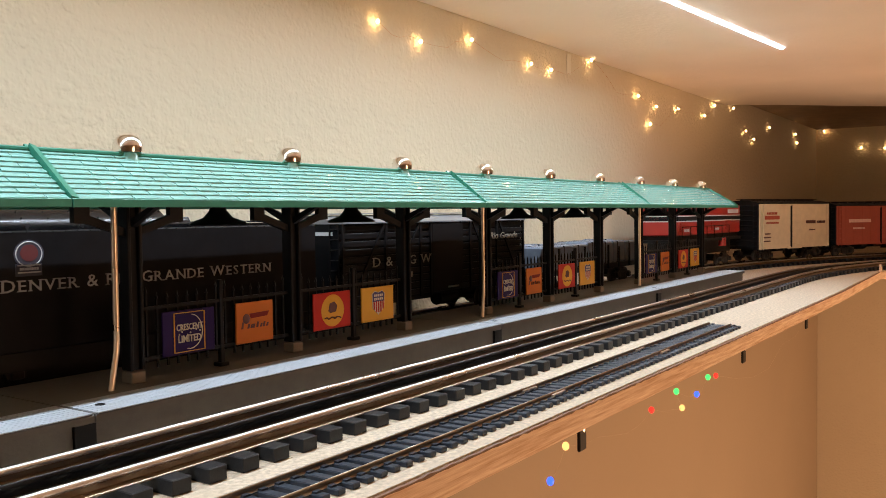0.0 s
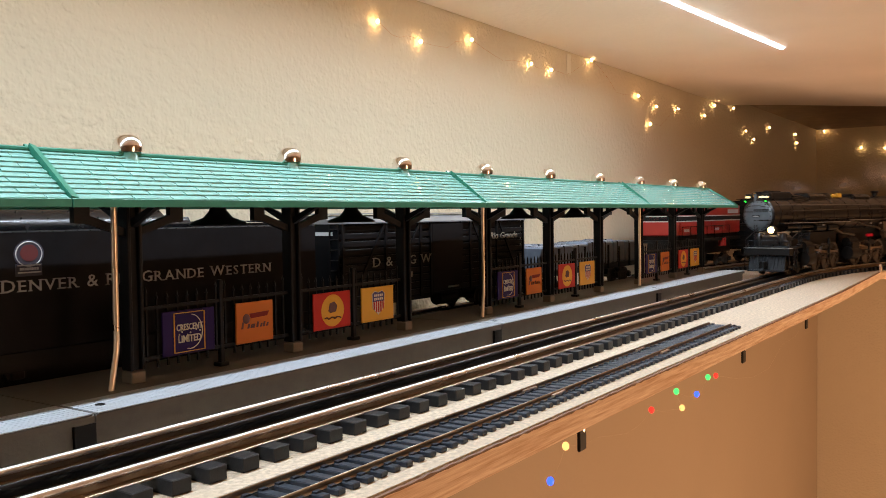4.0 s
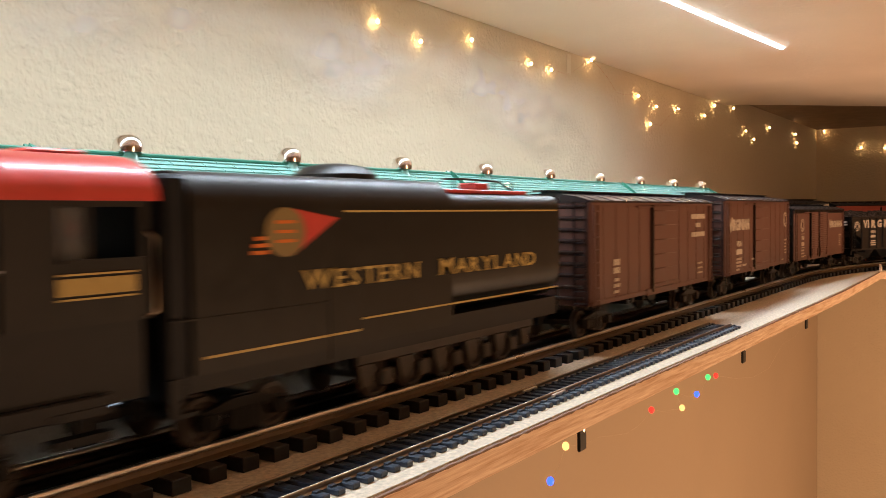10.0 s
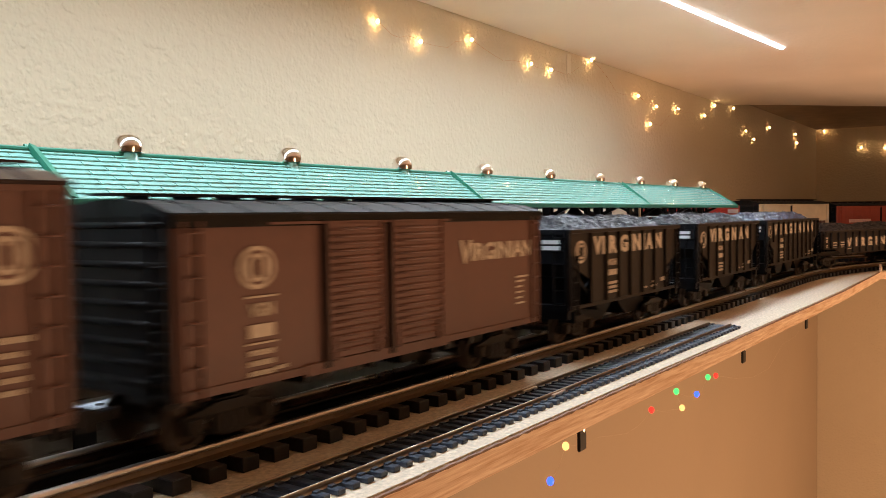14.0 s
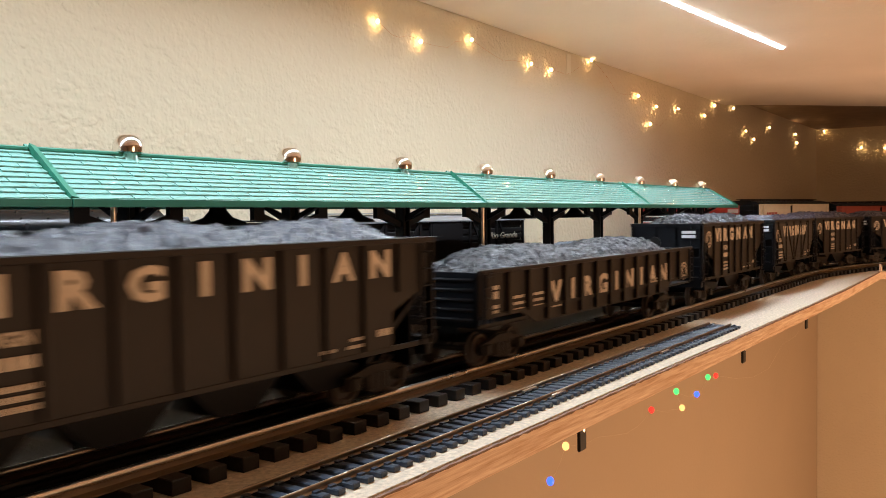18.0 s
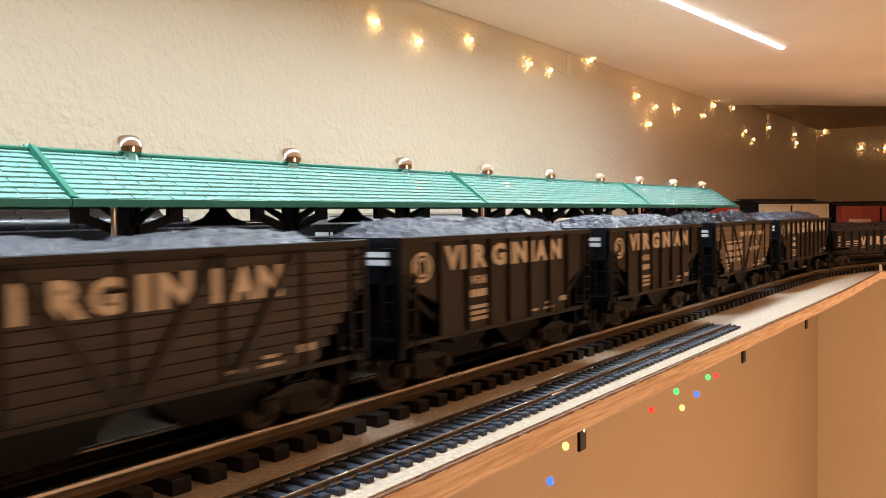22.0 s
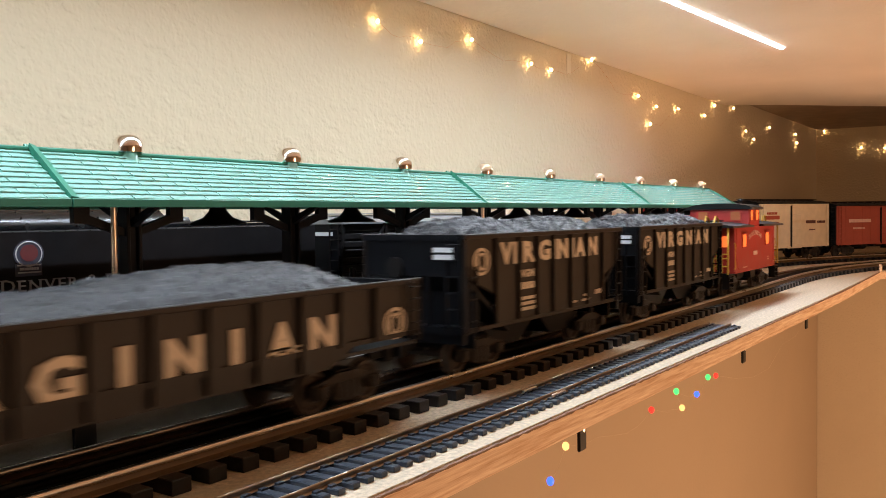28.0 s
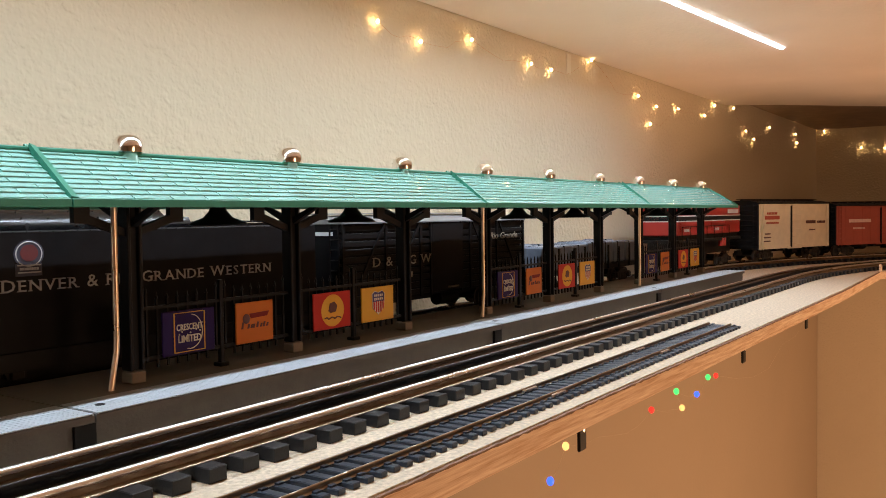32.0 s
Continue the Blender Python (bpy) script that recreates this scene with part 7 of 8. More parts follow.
def old_tender():
    t = thing("black_tender", "glossy black engine tender with a rail badge and silver lettering", "tender", "cars on the back track")
    h, W = 0.135, 0.0325
    G().box(-h, h, -W, W, 0.0200, 0.0775, b=0.0008).ob("body", MTENDERSIDE, t, "dark tender side")
    prof = [(-(W - 0.001) * math.cos(a), 0.0775 + 0.0150 * math.sin(a)) for a in [math.pi * i / 24 for i in range(25)]]
    G().prism(prof, "x", -h, 0.018, True).prism(prof[:4] + [(0, 0.0850)] + prof[-4:], "x", 0.018, 0.034).ob("bunker_top", MBLACKGLOSS, t, "rounded glossy bunker top")
    g = G()
    for i in range(40):
        x = -h + 0.006 + 0.0066 * i
        g.ball((x, -W - 0.0001, 0.0770), 0.0004, 6)
    for i in range(12):
        for z, yy in ((0.0795, -W + 0.0010), (0.0835, -W + 0.0033), (0.0875, -W + 0.0076)):
            g.ball((-h + 0.004 + 0.0135 * i, yy, z), 0.0005, 6)
    tagged(g.ob("rivets", MBLACKGLOSS, t), kind="stuff")
    G().tube([(0.035, -0.02, 0.080), (h - 0.004, -0.02, 0.080)], 0.0006, 5).box(0.04, h - 0.01, -0.024, 0.024, 0.0775, 0.0790).ob("deck", MBLACKGLOSS, t)
    y = -W - 0.0003
    g = G().serif_text("DENVER & RIO GRANDE WESTERN", -0.0760, 0.0488, 0.0054, 0.1690, y, 1.10, 0.005)
    g.ob("lettering", MSILVER, t, "silver lettering")
    g = G()
    herald(g, -0.0625, 0.0665, 0.0075, y)
    g.box(-0.0690, -0.0560, y, -W, 0.0560, 0.0620)
    b = g.ob("badge", MBADGE, t, "blue-grey round badge")
    g = G().tube([(-0.0625 + 0.0064 * math.cos(a * math.pi / 12), y - 0.0003, 0.0665 + 0.0058 * math.sin(a * math.pi / 12)) for a in range(25)], 0.0003, 5)
    bars(g, -0.0682, 0.0575, [(0, 0, 0.0114, 0.0006), (0, 0.0034, 0.0114, 0.0006), (0.001, 0.0014, 0.0094, 0.0012)], y - 0.0003)
    g.ob("badge_ring", MSILVER, b, "silver ring and ribbon")
    g = G()
    herald(g, -0.0625, 0.0670, 0.0044, y - 0.0003)
    g.ob("badge_centre", MREDPAINT, b, "red badge centre")
    g = G().box(-h, h, -W + 0.002, W - 0.002, 0.0110, 0.0200).box(-h + 0.01, h - 0.01, -0.020, 0.020, 0.0030, 0.0110)
    g.ob("frame", MDARK, t)
    for s in (-1, 1):
        truck(t, s * 0.085, 0.02)
        coupler(t, s * h, s)
    return t


def stock_car():
    c = thing("slatted_stock_car", "black slatted wooden stock car with diagonal braces", "freight car", "cars on the back track")
    h, W = 0.128, 0.0318
    z0, zt = 0.0195, 0.0770
    G().box(-h, h, -W + 0.0025, W - 0.0025, z0, zt).ob("body", MHOPPERIN, c)
    for k in range(10):
        z = z0 + 0.002 + 0.0056 * k
        for s in (-1, 1):
            G().box(-h, h, s * (W - 0.0022), s * W, z, z + 0.0040, b=0.0003).ob("slat", MTENDERSIDE, c)
    for s in (-1, 1):
        for x in (-h + 0.001, -h * 0.62, -h * 0.28, -0.022, 0.022, h * 0.28, h * 0.62, h - 0.001):
            G().box(x - 0.0013, x + 0.0013, s * W, s * (W + 0.0012), z0, zt).ob("side_post", MTENDERSIDE, c)
        for a, b in ((-h * 0.95, -h * 0.64), (-h * 0.6, -h * 0.3), (h * 0.6, h * 0.3), (h * 0.95, h * 0.64)):
            G().prism([(a, z0), (a + 0.003, z0), (b + 0.003, zt), (b, zt)], "y", s * W, s * (W + 0.0010)).ob("brace", MTENDERSIDE, c)
    for s in (-1, 1):
        G().box(-0.021, 0.021, s * W, s * (W + 0.0014), z0 + 0.002, zt - 0.001, b=0.0003).ob("door", MTENDERSIDE, c)
    prof = [(-W - 0.002, zt), (-W - 0.002, zt + 0.001), (0, zt + 0.0062), (W + 0.002, zt + 0.001), (W + 0.002, zt)]
    G().prism(prof, "x", -h - 0.001, h + 0.001).ob("roof", MGREYROOF, c, "grey roof")
    G().box(-h - 0.004, h + 0.004, -0.007, 0.007, zt + 0.0068, zt + 0.0076).ob("running_board", MGREYROOF, c)
    y = -W - 0.0015
    G().serif_text("D & R G W", -0.096, z0 + 0.0260, 0.0068, 0.072, y, 1.0, 0.0).ob("lettering", MDULL, c, "dull silver lettering")
    g = G()
    bars(g, -0.060, z0 + 0.016, [(0, 0, 0.012, 0.0042)], y)
    bars(g, 0.0, z0 + 0.004, [(0, 0, 0.016, 0.0014)], y)
    tagged(g.ob("stencil_print", MDULL, c), kind="stuff")
    g = G().text("Rio Grande", 0.066, zt - 0.0160, 0.0058, 0.048, y, bold=0.015, shear=0.25)
    g.ob("lettering", MDULL, c, "dull silver lettering")
    g = G()
    bars(g, -h + 0.006, zt - 0.010, [(0, 0, 0.0004, 0.003)], y)
    G().box(-h - 0.0006, -h - 0.0003, -0.024, -0.008, zt - 0.008, zt - 0.0055).ob("end_lettering", MWHITEPRINT, c)
    G().box(-h + 0.01, h - 0.01, -0.008, 0.008, z0 - 0.006, z0).cyl((0.01, -0.014, z0 - 0.006), (0.036, -0.014, z0 - 0.006), 0.006, 12).ob("underframe", MDARK, c)
    for s in (-1, 1):
        truck(c, s * (h - 0.034))
        coupler(c, s * h, s)
        ladder(c, s * (h + 0.001), -W + 0.006, z0, zt, 0.008, 8, MTENDERSIDE, "y")
    return c


def flat_car():
    c = thing("flat_car", "black flat car loaded with grey-blue wrapped bales", "flat car", "cars on the back track")
    h, W = 0.128, 0.0318
    G().box(-h, h, -W, W, 0.0200, 0.0255, b=0.0005).ob("deck", MDARK, c)
    rnd = random.Random(8)
    for k in range(7):
        x = -h + 0.010 + k * 0.0345
        for j in range(2):
            top = 0.0500 + rnd.uniform(-0.0012, 0.0012)
            g = G().box(x, x + 0.0325, -W + 0.003 + j * 0.029, -W + 0.0305 + j * 0.029, 0.0256, top, b=0.0016)
            b = g.ob("bale", MBALE, c, "grey-blue wrapped bale")
            G().box(x + 0.010, x + 0.0112, -W + 0.0026 + j * 0.029, -W + 0.0308 + j * 0.029, 0.0257, top + 0.0003).ob("strap", MIRON, b)
    for k in range(9):
        x = -h + 0.006 + k * 0.0305
        for s in (-1, 1):
            G().box(x - 0.001, x + 0.001, s * W, s * (W + 0.0016), 0.0205, 0.0440 + (0.003 if k % 2 else 0)).ob("stake", MDARK, c)
    for s in (-1, 1):
        truck(c, s * (h - 0.034))
        coupler(c, s * h, s)
    return c


def diesel():
    c = thing("diesel_locomotive", "red diesel locomotive with black and white stripes", "diesel locomotive", "cars on the back track")
    h, W = 0.185, 0.0300
    z0, zt = 0.0500, 0.0925
    xc, x0 = h, -h + 0.112
    body = G().box(x0, xc, -W, W, z0, zt, b=0.0015).ob("hood", MDIESEL, c, "red body")
    G().box(x0, xc, -W - 0.0004, W + 0.0004, 0.0705, 0.0762).ob("black_stripe", MBLACKROOF, body)
    G().box(x0, xc, -W - 0.0005, W + 0.0005, 0.0690, 0.0705).box(x0, xc, -W - 0.0005, W + 0.0005, 0.0762, 0.0777).ob("white_stripe", MWHITEPRINT, body)
    for k in range(4):
        x = x0 + 0.02 + 0.06 * k
        G().cyl((x, 0, zt), (x, 0, zt + 0.003), 0.012, 20).ob("roof_fan", MBLACKROOF, body)
        g = G()
        for j in range(6):
            g.box(x - 0.012, x + 0.012, -W - 0.0008, -W, z0 + 0.006 + 0.0022 * j, z0 + 0.0072 + 0.0022 * j)
        g.ob("louvres", MDIESEL, body)
    g = G()
    bars(g, xc - 0.060, 0.0800, [(0, 0, 0.05, 0.006)], -W - 0.0006)
    bars(g, x0 + 0.02, 0.0550, [(0, 0, 0.02, 0.004), (0.12, 0, 0.02, 0.004)], -W - 0.0006)
    tagged(g.ob("lettering_bars", MWHITEPRINT, body, "white lettering bars"), kind="stuff")
    G().box(x0, h, -0.0315, 0.0315, 0.0400, 0.0440, b=0.0006).ob("walkway", MDARK, c)
    G().box(x0, h, -0.0318, -0.0315, 0.0395, 0.0410).ob("walkway_edge", MDARK, c)
    G().box(-0.05, 0.05, -0.025, 0.025, 0.0080, 0.0250, b=0.003).box(x0, h, -0.014, 0.014, 0.020, 0.0400).box(x0 + 0.01, xc, -0.026, 0.026, 0.0440, 0.0505).ob("tank", MDARK, c)
    for s in (-1, 1):
        truck(c, 0.056 + s * 0.080, 0.02)
        coupler(c, h if s > 0 else x0, s)
        g = G()
        for k in range(7):
            x = x0 + 0.012 + k * 0.032
            g.tube([(x, s * 0.0310, 0.044), (x, s * 0.0310, 0.062)], 0.0005, 5)
        g.tube([(x0 + 0.012, s * 0.0310, 0.062), (x0 + 0.204, s * 0.0310, 0.062)], 0.0005, 5)
        g.ob("handrail", MDARK, c)
    g = G().lathe([(0.0040, 0), (0.0040, 0.012)], (0.10, -0.029, 0.0310), "z", 12).lathe([(0.0040, 0), (0.0040, 0.012)], (0.111, -0.029, 0.0310), "z", 12)
    g.ob("red_tank", MDIESEL, c, "small red cylinders")
    return c


MTENDERSIDE = mat_of("satin_black_paint", (0.0085, 0.0075, 0.008), rough=0.45, vary=0.2, grain=120, spec=0.15)
MBLACKGLOSS = mat_of("glossy_black_paint", (0.004, 0.004, 0.005), rough=0.24, vary=0.2, grain=120)
MBADGE = mat_of("badge_blue_grey", (0.045, 0.045, 0.065), rough=0.5, vary=0.1)
MREDPAINT = mat_of("badge_red", (0.13, 0.025, 0.025), rough=0.5, vary=0.1)
MGREYROOF = mat_of("grey_roof_paint", (0.20, 0.20, 0.21), rough=0.45, vary=0.1)
MBALE = mat_of("blue_grey_wrap", (0.17, 0.21, 0.28), rough=0.4, vary=0.15, grain=150, bump=0.0006, bump_scale=120)
MDIESEL = mat_of("diesel_red", (0.42, 0.028, 0.022), rough=0.35, vary=0.08, coat=0.2)
MGLASSDARK = mat_of("dark_window", (0.02, 0.025, 0.03), rough=0.1, vary=0.05)
MREEFER = mat_of("off_white_car_paint", (0.74, 0.62, 0.43), rough=0.5, vary=0.06, grain=90, stain=(0.62, 0.50, 0.33), stain_scale=20)
MREDCAR = mat_of("oxide_red_car_paint", (0.36, 0.07, 0.045), rough=0.5, vary=0.08, grain=90)
MREDLET = mat_of("red_lettering", (0.45, 0.08, 0.04), rough=0.6, vary=0.08)

placed(old_tender(), 0.284, 0.085)
placed(stock_car(), 0.5735, 0.094)
placed(flat_car(), 0.866, 0.094)
placed(diesel(), 1.205, 0.115)
placed(boxcar("refrigerator_car", 0.213, 0.0200, 0.0945, "off-white refrigerator car with red and black print", 5, MREEFER, MBLACKROOF, MREDLET, ((-0.014, 0.014),), False, False), 1.552, 0.076)
placed(boxcar("red_boxcar", 0.257, 0.0200, 0.0900, "oxide-red boxcar in the dim corner", 6, MREDCAR, MBLACKROOF, MPINK, ((-0.018, 0.018),), True, False), 1.817, 0.096)
placed(boxcar("red_boxcar", 0.257, 0.0200, 0.0900, "oxide-red boxcar in the dim corner", 6, MREDCAR, MBLACKROOF, MPINK, ((-0.018, 0.018),), True, False), 2.107, 0.096)

# ---- the train ----
ENGINE_U = 2.091   # where the engine stands at the start
engine, front_unit = locomotive()
MOVING.append((engine, ENGINE_U, 0.0385))
MOVING.append((tender(), 2.4132, 0.095))
brown = "oxide-brown steel boxcar with cream stencil lettering"
MOVING.append((boxcar("boxcar", 0.254, 0.0222, 0.0895, brown, 1, doors=((-0.019, 0.031),)), 2.7315, 0.095))
MOVING.append((boxcar("boxcar", 0.254, 0.0222, 0.0925, "oxide-brown boxcar with bold cream railroad name", 2, doors=((-0.027, 0.026),)), 3.0254, 0.095))
MOVING.append((boxcar("boxcar", 0.254, 0.0210, 0.0830, "oxide-brown double-door boxcar with black ends", 3, doors=((-0.0543, -0.0185), (-0.0125, 0.0271)), ribs=False), 3.3158, 0.095))
black = "black ribbed hopper car heaped with coal, cream lettering"
TRAIN = [("a", 0.198, 3.5817), ("a", 0.198, 3.8265), ("b", 0.269, 4.0952), ("g", 0.333, 4.4366), ("a", 0.201, 4.7355), ("c", 0.209, 4.9917), ("a", 0.198, 5.2201), ("a", 0.193, 5.4486),
         ("d", 0.203, 5.6875), ("b", 0.271, 5.9661), ("g", 0.333, 6.3002), ("a", 0.197, 6.6039), ("a", 0.198, 6.8367)]
for i, (kind, L, u) in enumerate(TRAIN):
    if kind == "g":
        ob = gondola(L, i * 3.7)
    else:
        ob = hopper(L, kind, {"a": black, "b": "long black hopper car with letters spread between ribs", "c": "black hopper car with diagonal side trusses", "d": "weathered plank-sided hopper car with diagonal trusses"}[kind], i * 3.7, i in (5, 6, 7))
    MOVING.append((ob, u, L / 2 - 0.035))
MOVING.append((caboose(), 7.0630, 0.054))

# ---- smoke ----
def smoke_material():
    mat = bpy.data.materials.new("thin_smoke")
    mat.use_nodes = True
    nt = mat.node_tree
    nt.nodes.clear()
    ln = nt.links.new
    out, mix, tr, df, tl, half = [nt.nodes.new("ShaderNode" + k) for k in ("OutputMaterial", "MixShader", "BsdfTransparent", "BsdfDiffuse", "BsdfTranslucent", "MixShader")]
    df.inputs["Color"].default_value = tl.inputs["Color"].default_value = (0.80, 0.77, 0.81, 1)
    ln(df.outputs[0], half.inputs[1]), ln(tl.outputs[0], half.inputs[2])
    co = nt.nodes.new("ShaderNodeTexCoord")

    def math_node(op, a, b=None):
        n = nt.nodes.new("ShaderNodeMath")
        n.operation = op
        for i, v in enumerate((a, b)):
            if v is None:
                continue
            if isinstance(v, float):
                n.inputs[i].default_value = v
            else:
                ln(v, n.inputs[i])
        return n.outputs[0]

    nz = nt.nodes.new("ShaderNodeTexNoise")
    nz.inputs["Scale"].default_value, nz.inputs["Detail"].default_value, nz.inputs["Distortion"].default_value = 22.0, 5.0, 0.8
    stretch = nt.nodes.new("ShaderNodeMapping")
    stretch.inputs["Scale"].default_value = (0.9, 1.0, 1.7)
    ln(co.outputs["Object"], stretch.inputs["Vector"])
    ln(stretch.outputs["Vector"], nz.inputs["Vector"])
    mr = nt.nodes.new("ShaderNodeMapRange")
    mr.inputs["From Min"].default_value, mr.inputs["From Max"].default_value, mr.inputs["To Max"].default_value = 0.30, 0.78, 0.44
    ln(nz.outputs["Fac"], mr.inputs["Value"])
    thick = nt.nodes.new("ShaderNodeAttribute")
    thick.attribute_name = "puff"
    a = math_node("MULTIPLY", thick.outputs["Fac"], mr.outputs[0])
    a = math_node("MAXIMUM", a, 0.0)
    ln(a, mix.inputs[0]), ln(tr.outputs[0], mix.inputs[1]), ln(half.outputs[0], mix.inputs[2]), ln(mix.outputs[0], out.inputs[0])
    return mat


MSMOKE = smoke_material()
SMOKE = []


def smoke():
    s = thing("smoke", "thin grey smoke trailing from the engine's stack", "smoke")
    rnd = random.Random(21)
    # a narrow column over the stack, then ever wider and thinner puffs blown back over the cars
    wisps = [(-0.014, 0.117, 0.034, 0.026), (-0.016, 0.133, 0.060, 0.036)]
    for k in range(9):
        f = k / 8
        wisps.append((-0.01 + 0.34 * f + rnd.uniform(-0.012, 0.012), 0.142 + 0.012 * math.sin(2.4 * f + 0.4) + rnd.uniform(-0.006, 0.008), 0.10 + 0.11 * f, 0.044 + 0.030 * f))
    wisps += [(-0.23, 0.119, 0.14, 0.024), (-0.13, 0.124, 0.16, 0.028)]
    for k, (x, z, L, H) in enumerate(wisps):
        g = G()
        nx, nz = 22, 9
        ph = rnd.uniform(0, 9)
        vs = []
        for i in range(nx + 1):
            for j in range(nz + 1):
                u, v = i / nx, j / nz - 0.5
                vs.append((L * u, 0.2 * H * v + 0.006 * math.sin(4 * u + ph) + 0.006 * noise.noise((u * 3, v * 3, ph)), H * v + 0.004 * math.sin(4 * u + ph)))
        g.add(vs, [(i * (nz + 1) + j, (i + 1) * (nz + 1) + j, (i + 1) * (nz + 1) + j + 1, i * (nz + 1) + j + 1) for i in range(nx) for j in range(nz)], True)
        me = g.mesh("wisp", MSMOKE, clean=False)
        puff = me.attributes.new("puff", "FLOAT", "POINT")
        puff.data.foreach_set("value", [(1 - (2 * i / nx - 1) ** 2) ** 1.8 * (1 - (2 * j / nz - 1) ** 2) ** 1.8 for i in range(nx + 1) for j in range(nz + 1)])
        w = piece("wisp", me, s, "thin curl of smoke", (x, rnd.uniform(-0.015, 0.025), z))
        SMOKE.append((w, Vector((x, w.location.y, z)), Vector((rnd.uniform(0.004, 0.012), 0.0, rnd.uniform(0.0006, 0.0022)))))
    MOVING.append((s, 2.156, 0.02))
    return s


smoke()

# ---- fairy lights, brackets, strip ----
def bulbs(name, places, mats, label, wire):
    s = thing(name, label, "string lights")
    g = G()
    for a, b in zip(places, places[1:]):
        a, b = Vector(a), Vector(b)
        sag = 0.10 * (b - a).length
        pts = [a.lerp(b, t) - Vector((0, 0, sag * 4 * t * (1 - t) * (0.5 + noise.noise(a * 30 + Vector((0, 0, t * 3)))))) for t in [i / 6 for i in range(7)]]
        g.tube(pts, 0.00016 if name == "fairy_lights" else 0.00008, 5)
    g.ob("wire", wire, s, "thin copper wire")
    for i, p in enumerate(places):
        m = mats[i % len(mats)]
        G().ball((0, 0, 0), 0.0016 if name == "fairy_lights" else 0.0026, 10, (1, 1, 1.2)).ob("bulb", m, s, "", p)
    return s


north = [(0.560, 0.262), (0.608, 0.269), (0.674, 0.2615), (0.766, 0.278), (0.896, 0.271), (0.948, 0.2706), (1.065, 0.299), (1.2315, 0.2694), (1.307, 0.2607), (1.280, 0.2311), (1.410, 0.267), (1.549, 0.268), (1.610, 0.2923), (1.732, 0.299),
         (1.822, 0.2608), (1.884, 0.2474), (2.019, 0.283), (2.280, 0.2862), (2.299, 0.2662)]
fl = [(x, WALL_Y - 0.005, z) for x, z in north] + [(END_X - 0.008, 0.468, 0.3125), (END_X - 0.008, 0.375, 0.2625), (END_X - 0.008, 0.318, 0.2578)]
bulbs("fairy_lights", fl[1:], [MFAIRY], "warm fairy lights on a thin copper wire along the wall", MWIRE)
MCB, MCG, MCR, MCY = glow("blue_bulb", (0.03, 0.08, 1.0), 2.4, (0.02, 0.03, 0.2)), glow("green_bulb", (0.08, 0.85, 0.16), 1.2, (0.02, 0.15, 0.03)), glow("red_bulb", (1.0, 0.05, 0.03), 0.9, (0.2, 0.02, 0.02)), glow("amber_bulb", (1.0, 0.50, 0.15), 1.4, (0.2, 0.1, 0.03))
bulbs("coloured_lights", [(0.5013, 0.26, -0.0837), (0.5243, 0.26, -0.0655), (0.6859, 0.26, -0.0723), (0.7625, 0.26, -0.0853), (0.7474, 0.26, -0.0675), (0.8045, 0.26, -0.0804), (0.8395, 0.26, -0.0698), (0.8654, 0.26, -0.0724), (1.2928, 0.26, -0.0608)],
      [MCB, MCY, MCR, MCY, MCG, MCB, MCG, MCR, MCB], "coloured fairy lights hanging under the shelf", MWALL)
MLEDHOT = glow("led_die", (0.72, 0.87, 1.0), 10.0)

LED_PTS = [(-2.0, 0.300), (0.8006, 0.2926), (1.1468, 0.2598)]
strip = thing("led_strip", "bright white adhesive LED strip under the deck", "LED strip")
g = G()
for (xa, ya), (xb, yb) in zip(LED_PTS, LED_PTS[1:]):
    g.add([(xa, ya - 0.003, DECK_Z - 0.0002), (xb, yb - 0.003, DECK_Z - 0.0002), (xb, yb + 0.003, DECK_Z - 0.0002), (xa, ya + 0.003, DECK_Z - 0.0002),
           (xa, ya - 0.003, DECK_Z - 0.0010), (xb, yb - 0.003, DECK_Z - 0.0010), (xb, yb + 0.003, DECK_Z - 0.0010), (xa, ya + 0.003, DECK_Z - 0.0010)],
          [(4, 5, 6, 7), (0, 1, 5, 4), (1, 2, 6, 5), (2, 3, 7, 6), (3, 0, 4, 7)])
tape = g.ob("tape", MLED, strip, "glowing white strip")
diode = G().box(-0.0024, 0.0024, -0.0024, 0.0024, -0.0014, 0.0).mesh("diode", MLEDHOT)
for i in range(70):
    t = i / 69
    x = 0.55 + (1.143 - 0.55) * t
    y = 0.2926 + (0.2598 - 0.2926) * (x - 0.8006) / 0.3462
    if x < 0.8:
        y = 0.300 + (0.2926 - 0.300) * (x + 2.0) / 2.8006
    piece("diode", diode, tape, "", (x, y, DECK_Z - 0.0010))

for x, y in ((0.423, 0.200), (0.744, 0.200), (0.995, 0.200)):
    b = thing("shelf_bracket", "small black metal bracket under the shelf", "bracket", "shelf brackets")
    arm = G().box(x - 0.0045, x + 0.0045, y - 0.001, y + 0.001, -0.036, -0.0106, b=0.0008).box(x - 0.0045, x + 0.0045, y, y + 0.028, -0.0126, -0.0106, b=0.0006).ob("arm", MIRON, b)
    G().lathe([(0.0022, 0.0), (0.0020, -0.0008), (0.0006, -0.0012)], (x, y - 0.001, -0.0235), "y", 12).ob("screw", MCHROME, arm, "round screw head")


for x, z in ((1.005, 0.287), (1.62, 0.287)):
    tagged(G().box(x - 0.006, x + 0.006, WALL_Y - 0.0008, WALL_Y - 0.0001, z - 0.014, z + 0.012, b=0.0003).ob("tape_strip", MCREAM), "strip of pale tape holding the light wire on the wall", "tape", "tape strips")

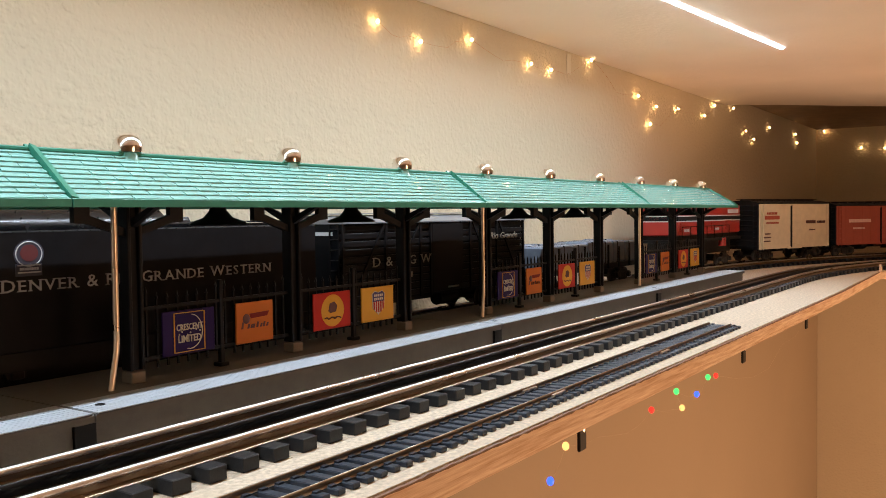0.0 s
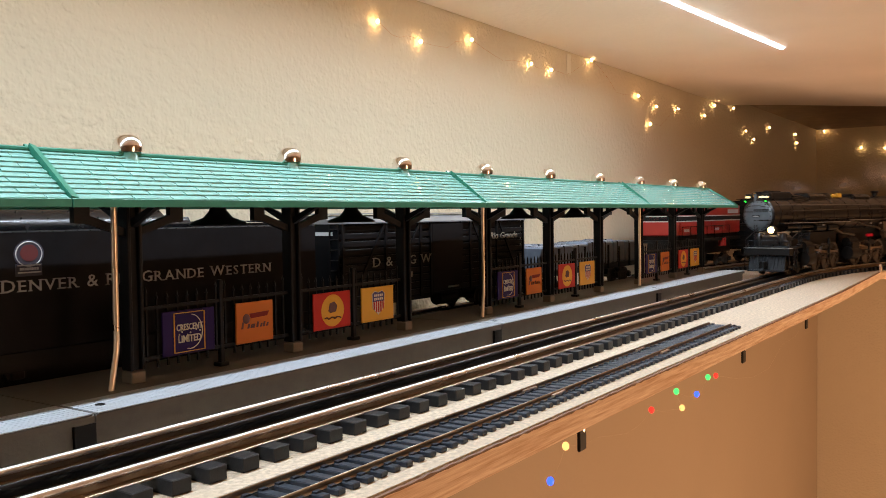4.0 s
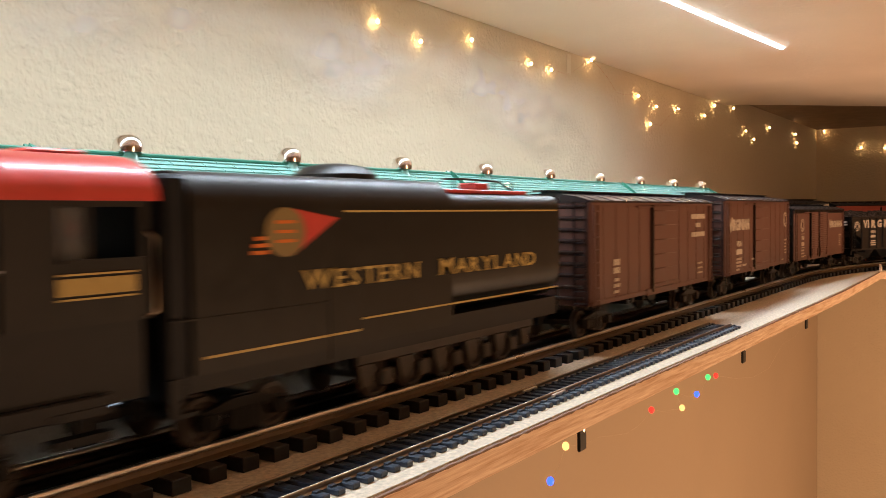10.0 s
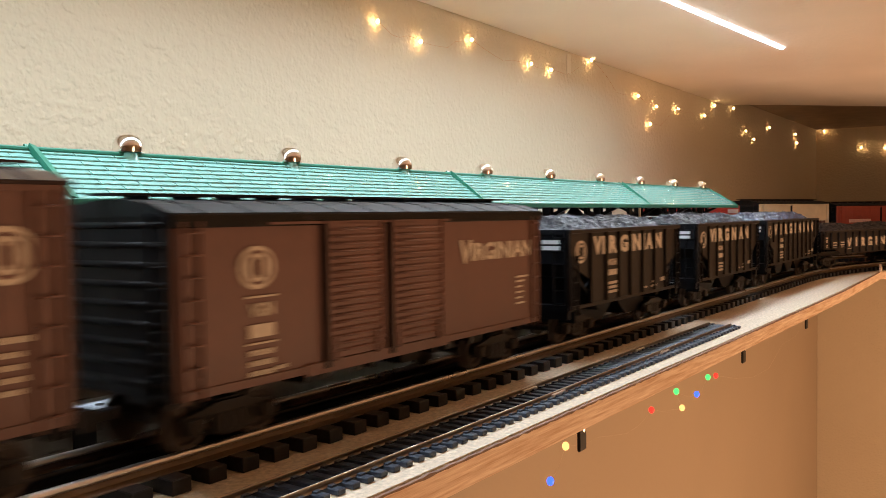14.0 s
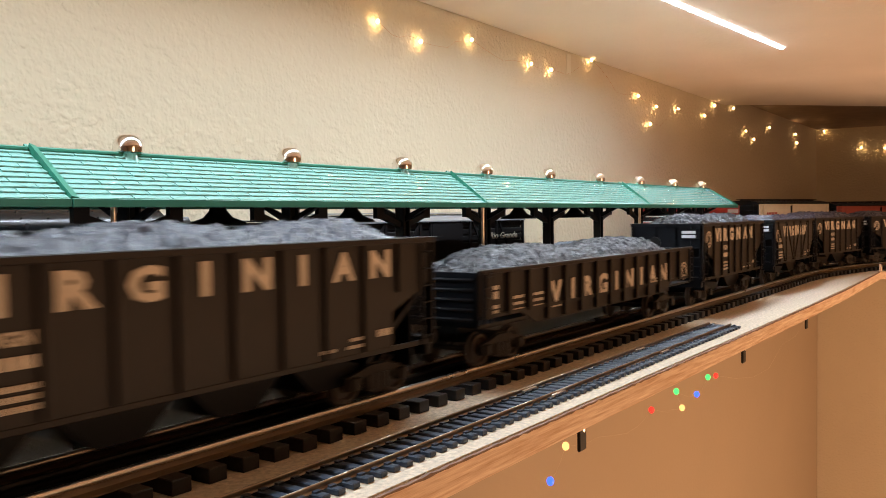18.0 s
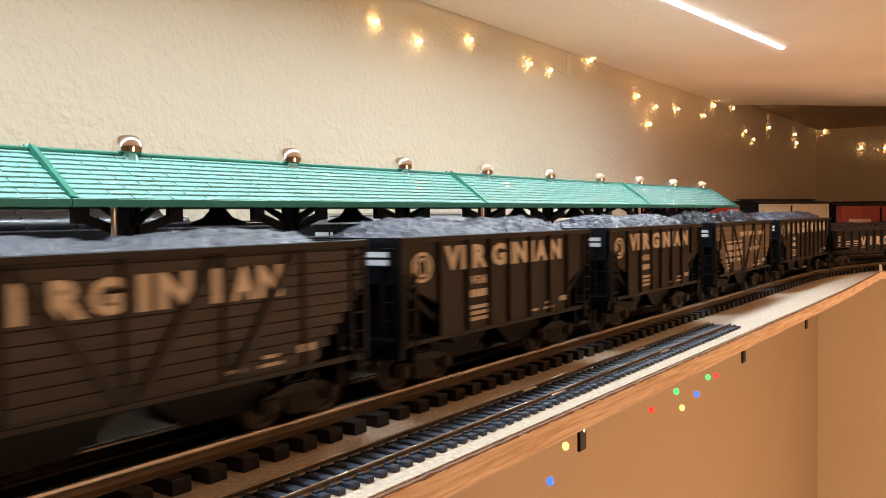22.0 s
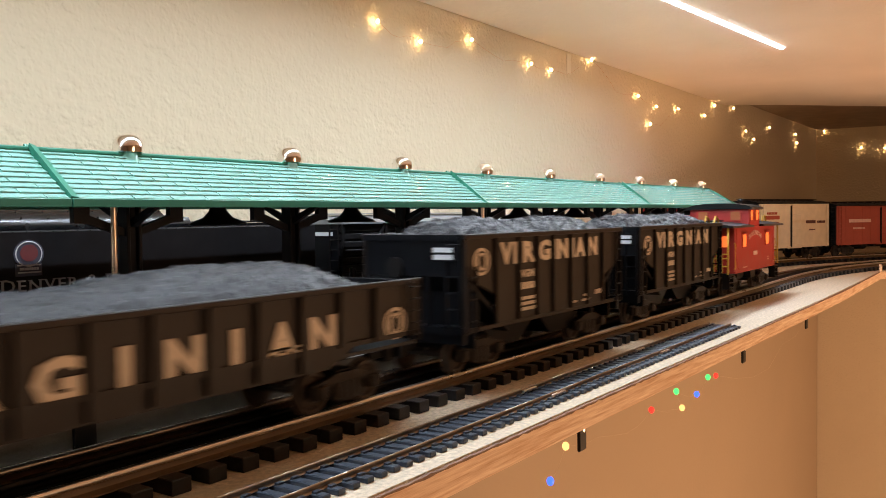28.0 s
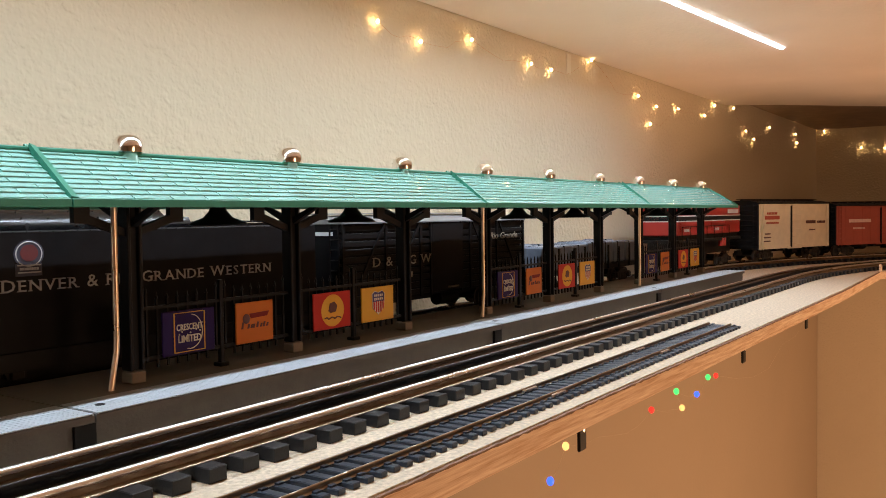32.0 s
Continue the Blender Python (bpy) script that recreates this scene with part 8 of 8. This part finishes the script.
# ---- motion ----
def motions():
    step = 0.5
    times = [step * i for i in range(int(CLIP / step) + 1)]
    for ob, u, half in MOVING:
        walk(ob, [(t, car_pose(u - run(t), half)) for t in times])

    # the front unit swings under the boiler in the bend
    def swing(t):
        return car_pose(ENGINE_U - run(t), 0.0385).inverted() @ car_pose(ENGINE_U - 0.156 - run(t), 0.0385) @ pose(0, 0, 0)
    rows = [(t, swing(t)) for t in times]
    walk(front_unit, rows)
    for w, p, d in SMOKE:
        walk(w, [(t, Matrix.Translation(p + d * (min(t, 14.0) - 7.0))) for t in (0.0, 3.5, 7.0, 10.5, 14.0, 23.0, CLIP)])
    # wheels and rods turn while the engine is in sight
    fine = [1.0 + 0.1 * i for i in range(106)]

    def angle(t):
        t = min(max(t, fine[0]), fine[-1])
        return -(run(t) - run(fine[0])) / DRIVER_R

    # freight wheels turn while their car is in sight
    for ob, u, half in MOVING:
        for w in ob.children_recursive:
            if not w.name.startswith("wheelset"):
                continue
            p = w.location.copy()
            t0, t1 = max(0.0, (u - 1.5) / SPEED), min(CLIP, (u - 0.02) / SPEED)
            n0, n1 = math.ceil(t0 * FPS), math.floor(t1 * FPS)
            rows = [(n / FPS, Matrix.Translation(p) @ Matrix.Rotation(-SPEED * (n - n0) / FPS / WHEEL_R, 4, "Y")) for n in range(n0, n1 + 1)]
            if n0 > 0:
                rows.insert(0, (0.0, rows[0][1]))
            if n1 < CLIP * FPS:
                rows.append((CLIP, rows[-1][1]))
            walk(w, rows)
    stops = [0.0] + fine + [CLIP]
    for w in SPUN:
        p = w.location.copy()
        walk(w, [(t, Matrix.Translation(p) @ Matrix.Rotation(angle(t), 4, "Y")) for t in stops])
    for r, kind, a, b in RODS:
        p = r.location.copy()
        rows = []
        for t in stops:
            q = angle(t)
            dx, dz = CRANK * math.cos(q), -CRANK * math.sin(q)
            if kind == "side":
                m = Matrix.Translation((p.x - CRANK + dx, p.y, DRIVER_R + dz))
            else:
                tilt = math.asin(dz / b)
                m = Matrix.Translation((a + dx, p.y, DRIVER_R + dz)) @ Matrix.Rotation(tilt, 4, "Y")
            rows.append((t, m))
        walk(r, rows)


add_ties()
add_shingles()
motions()
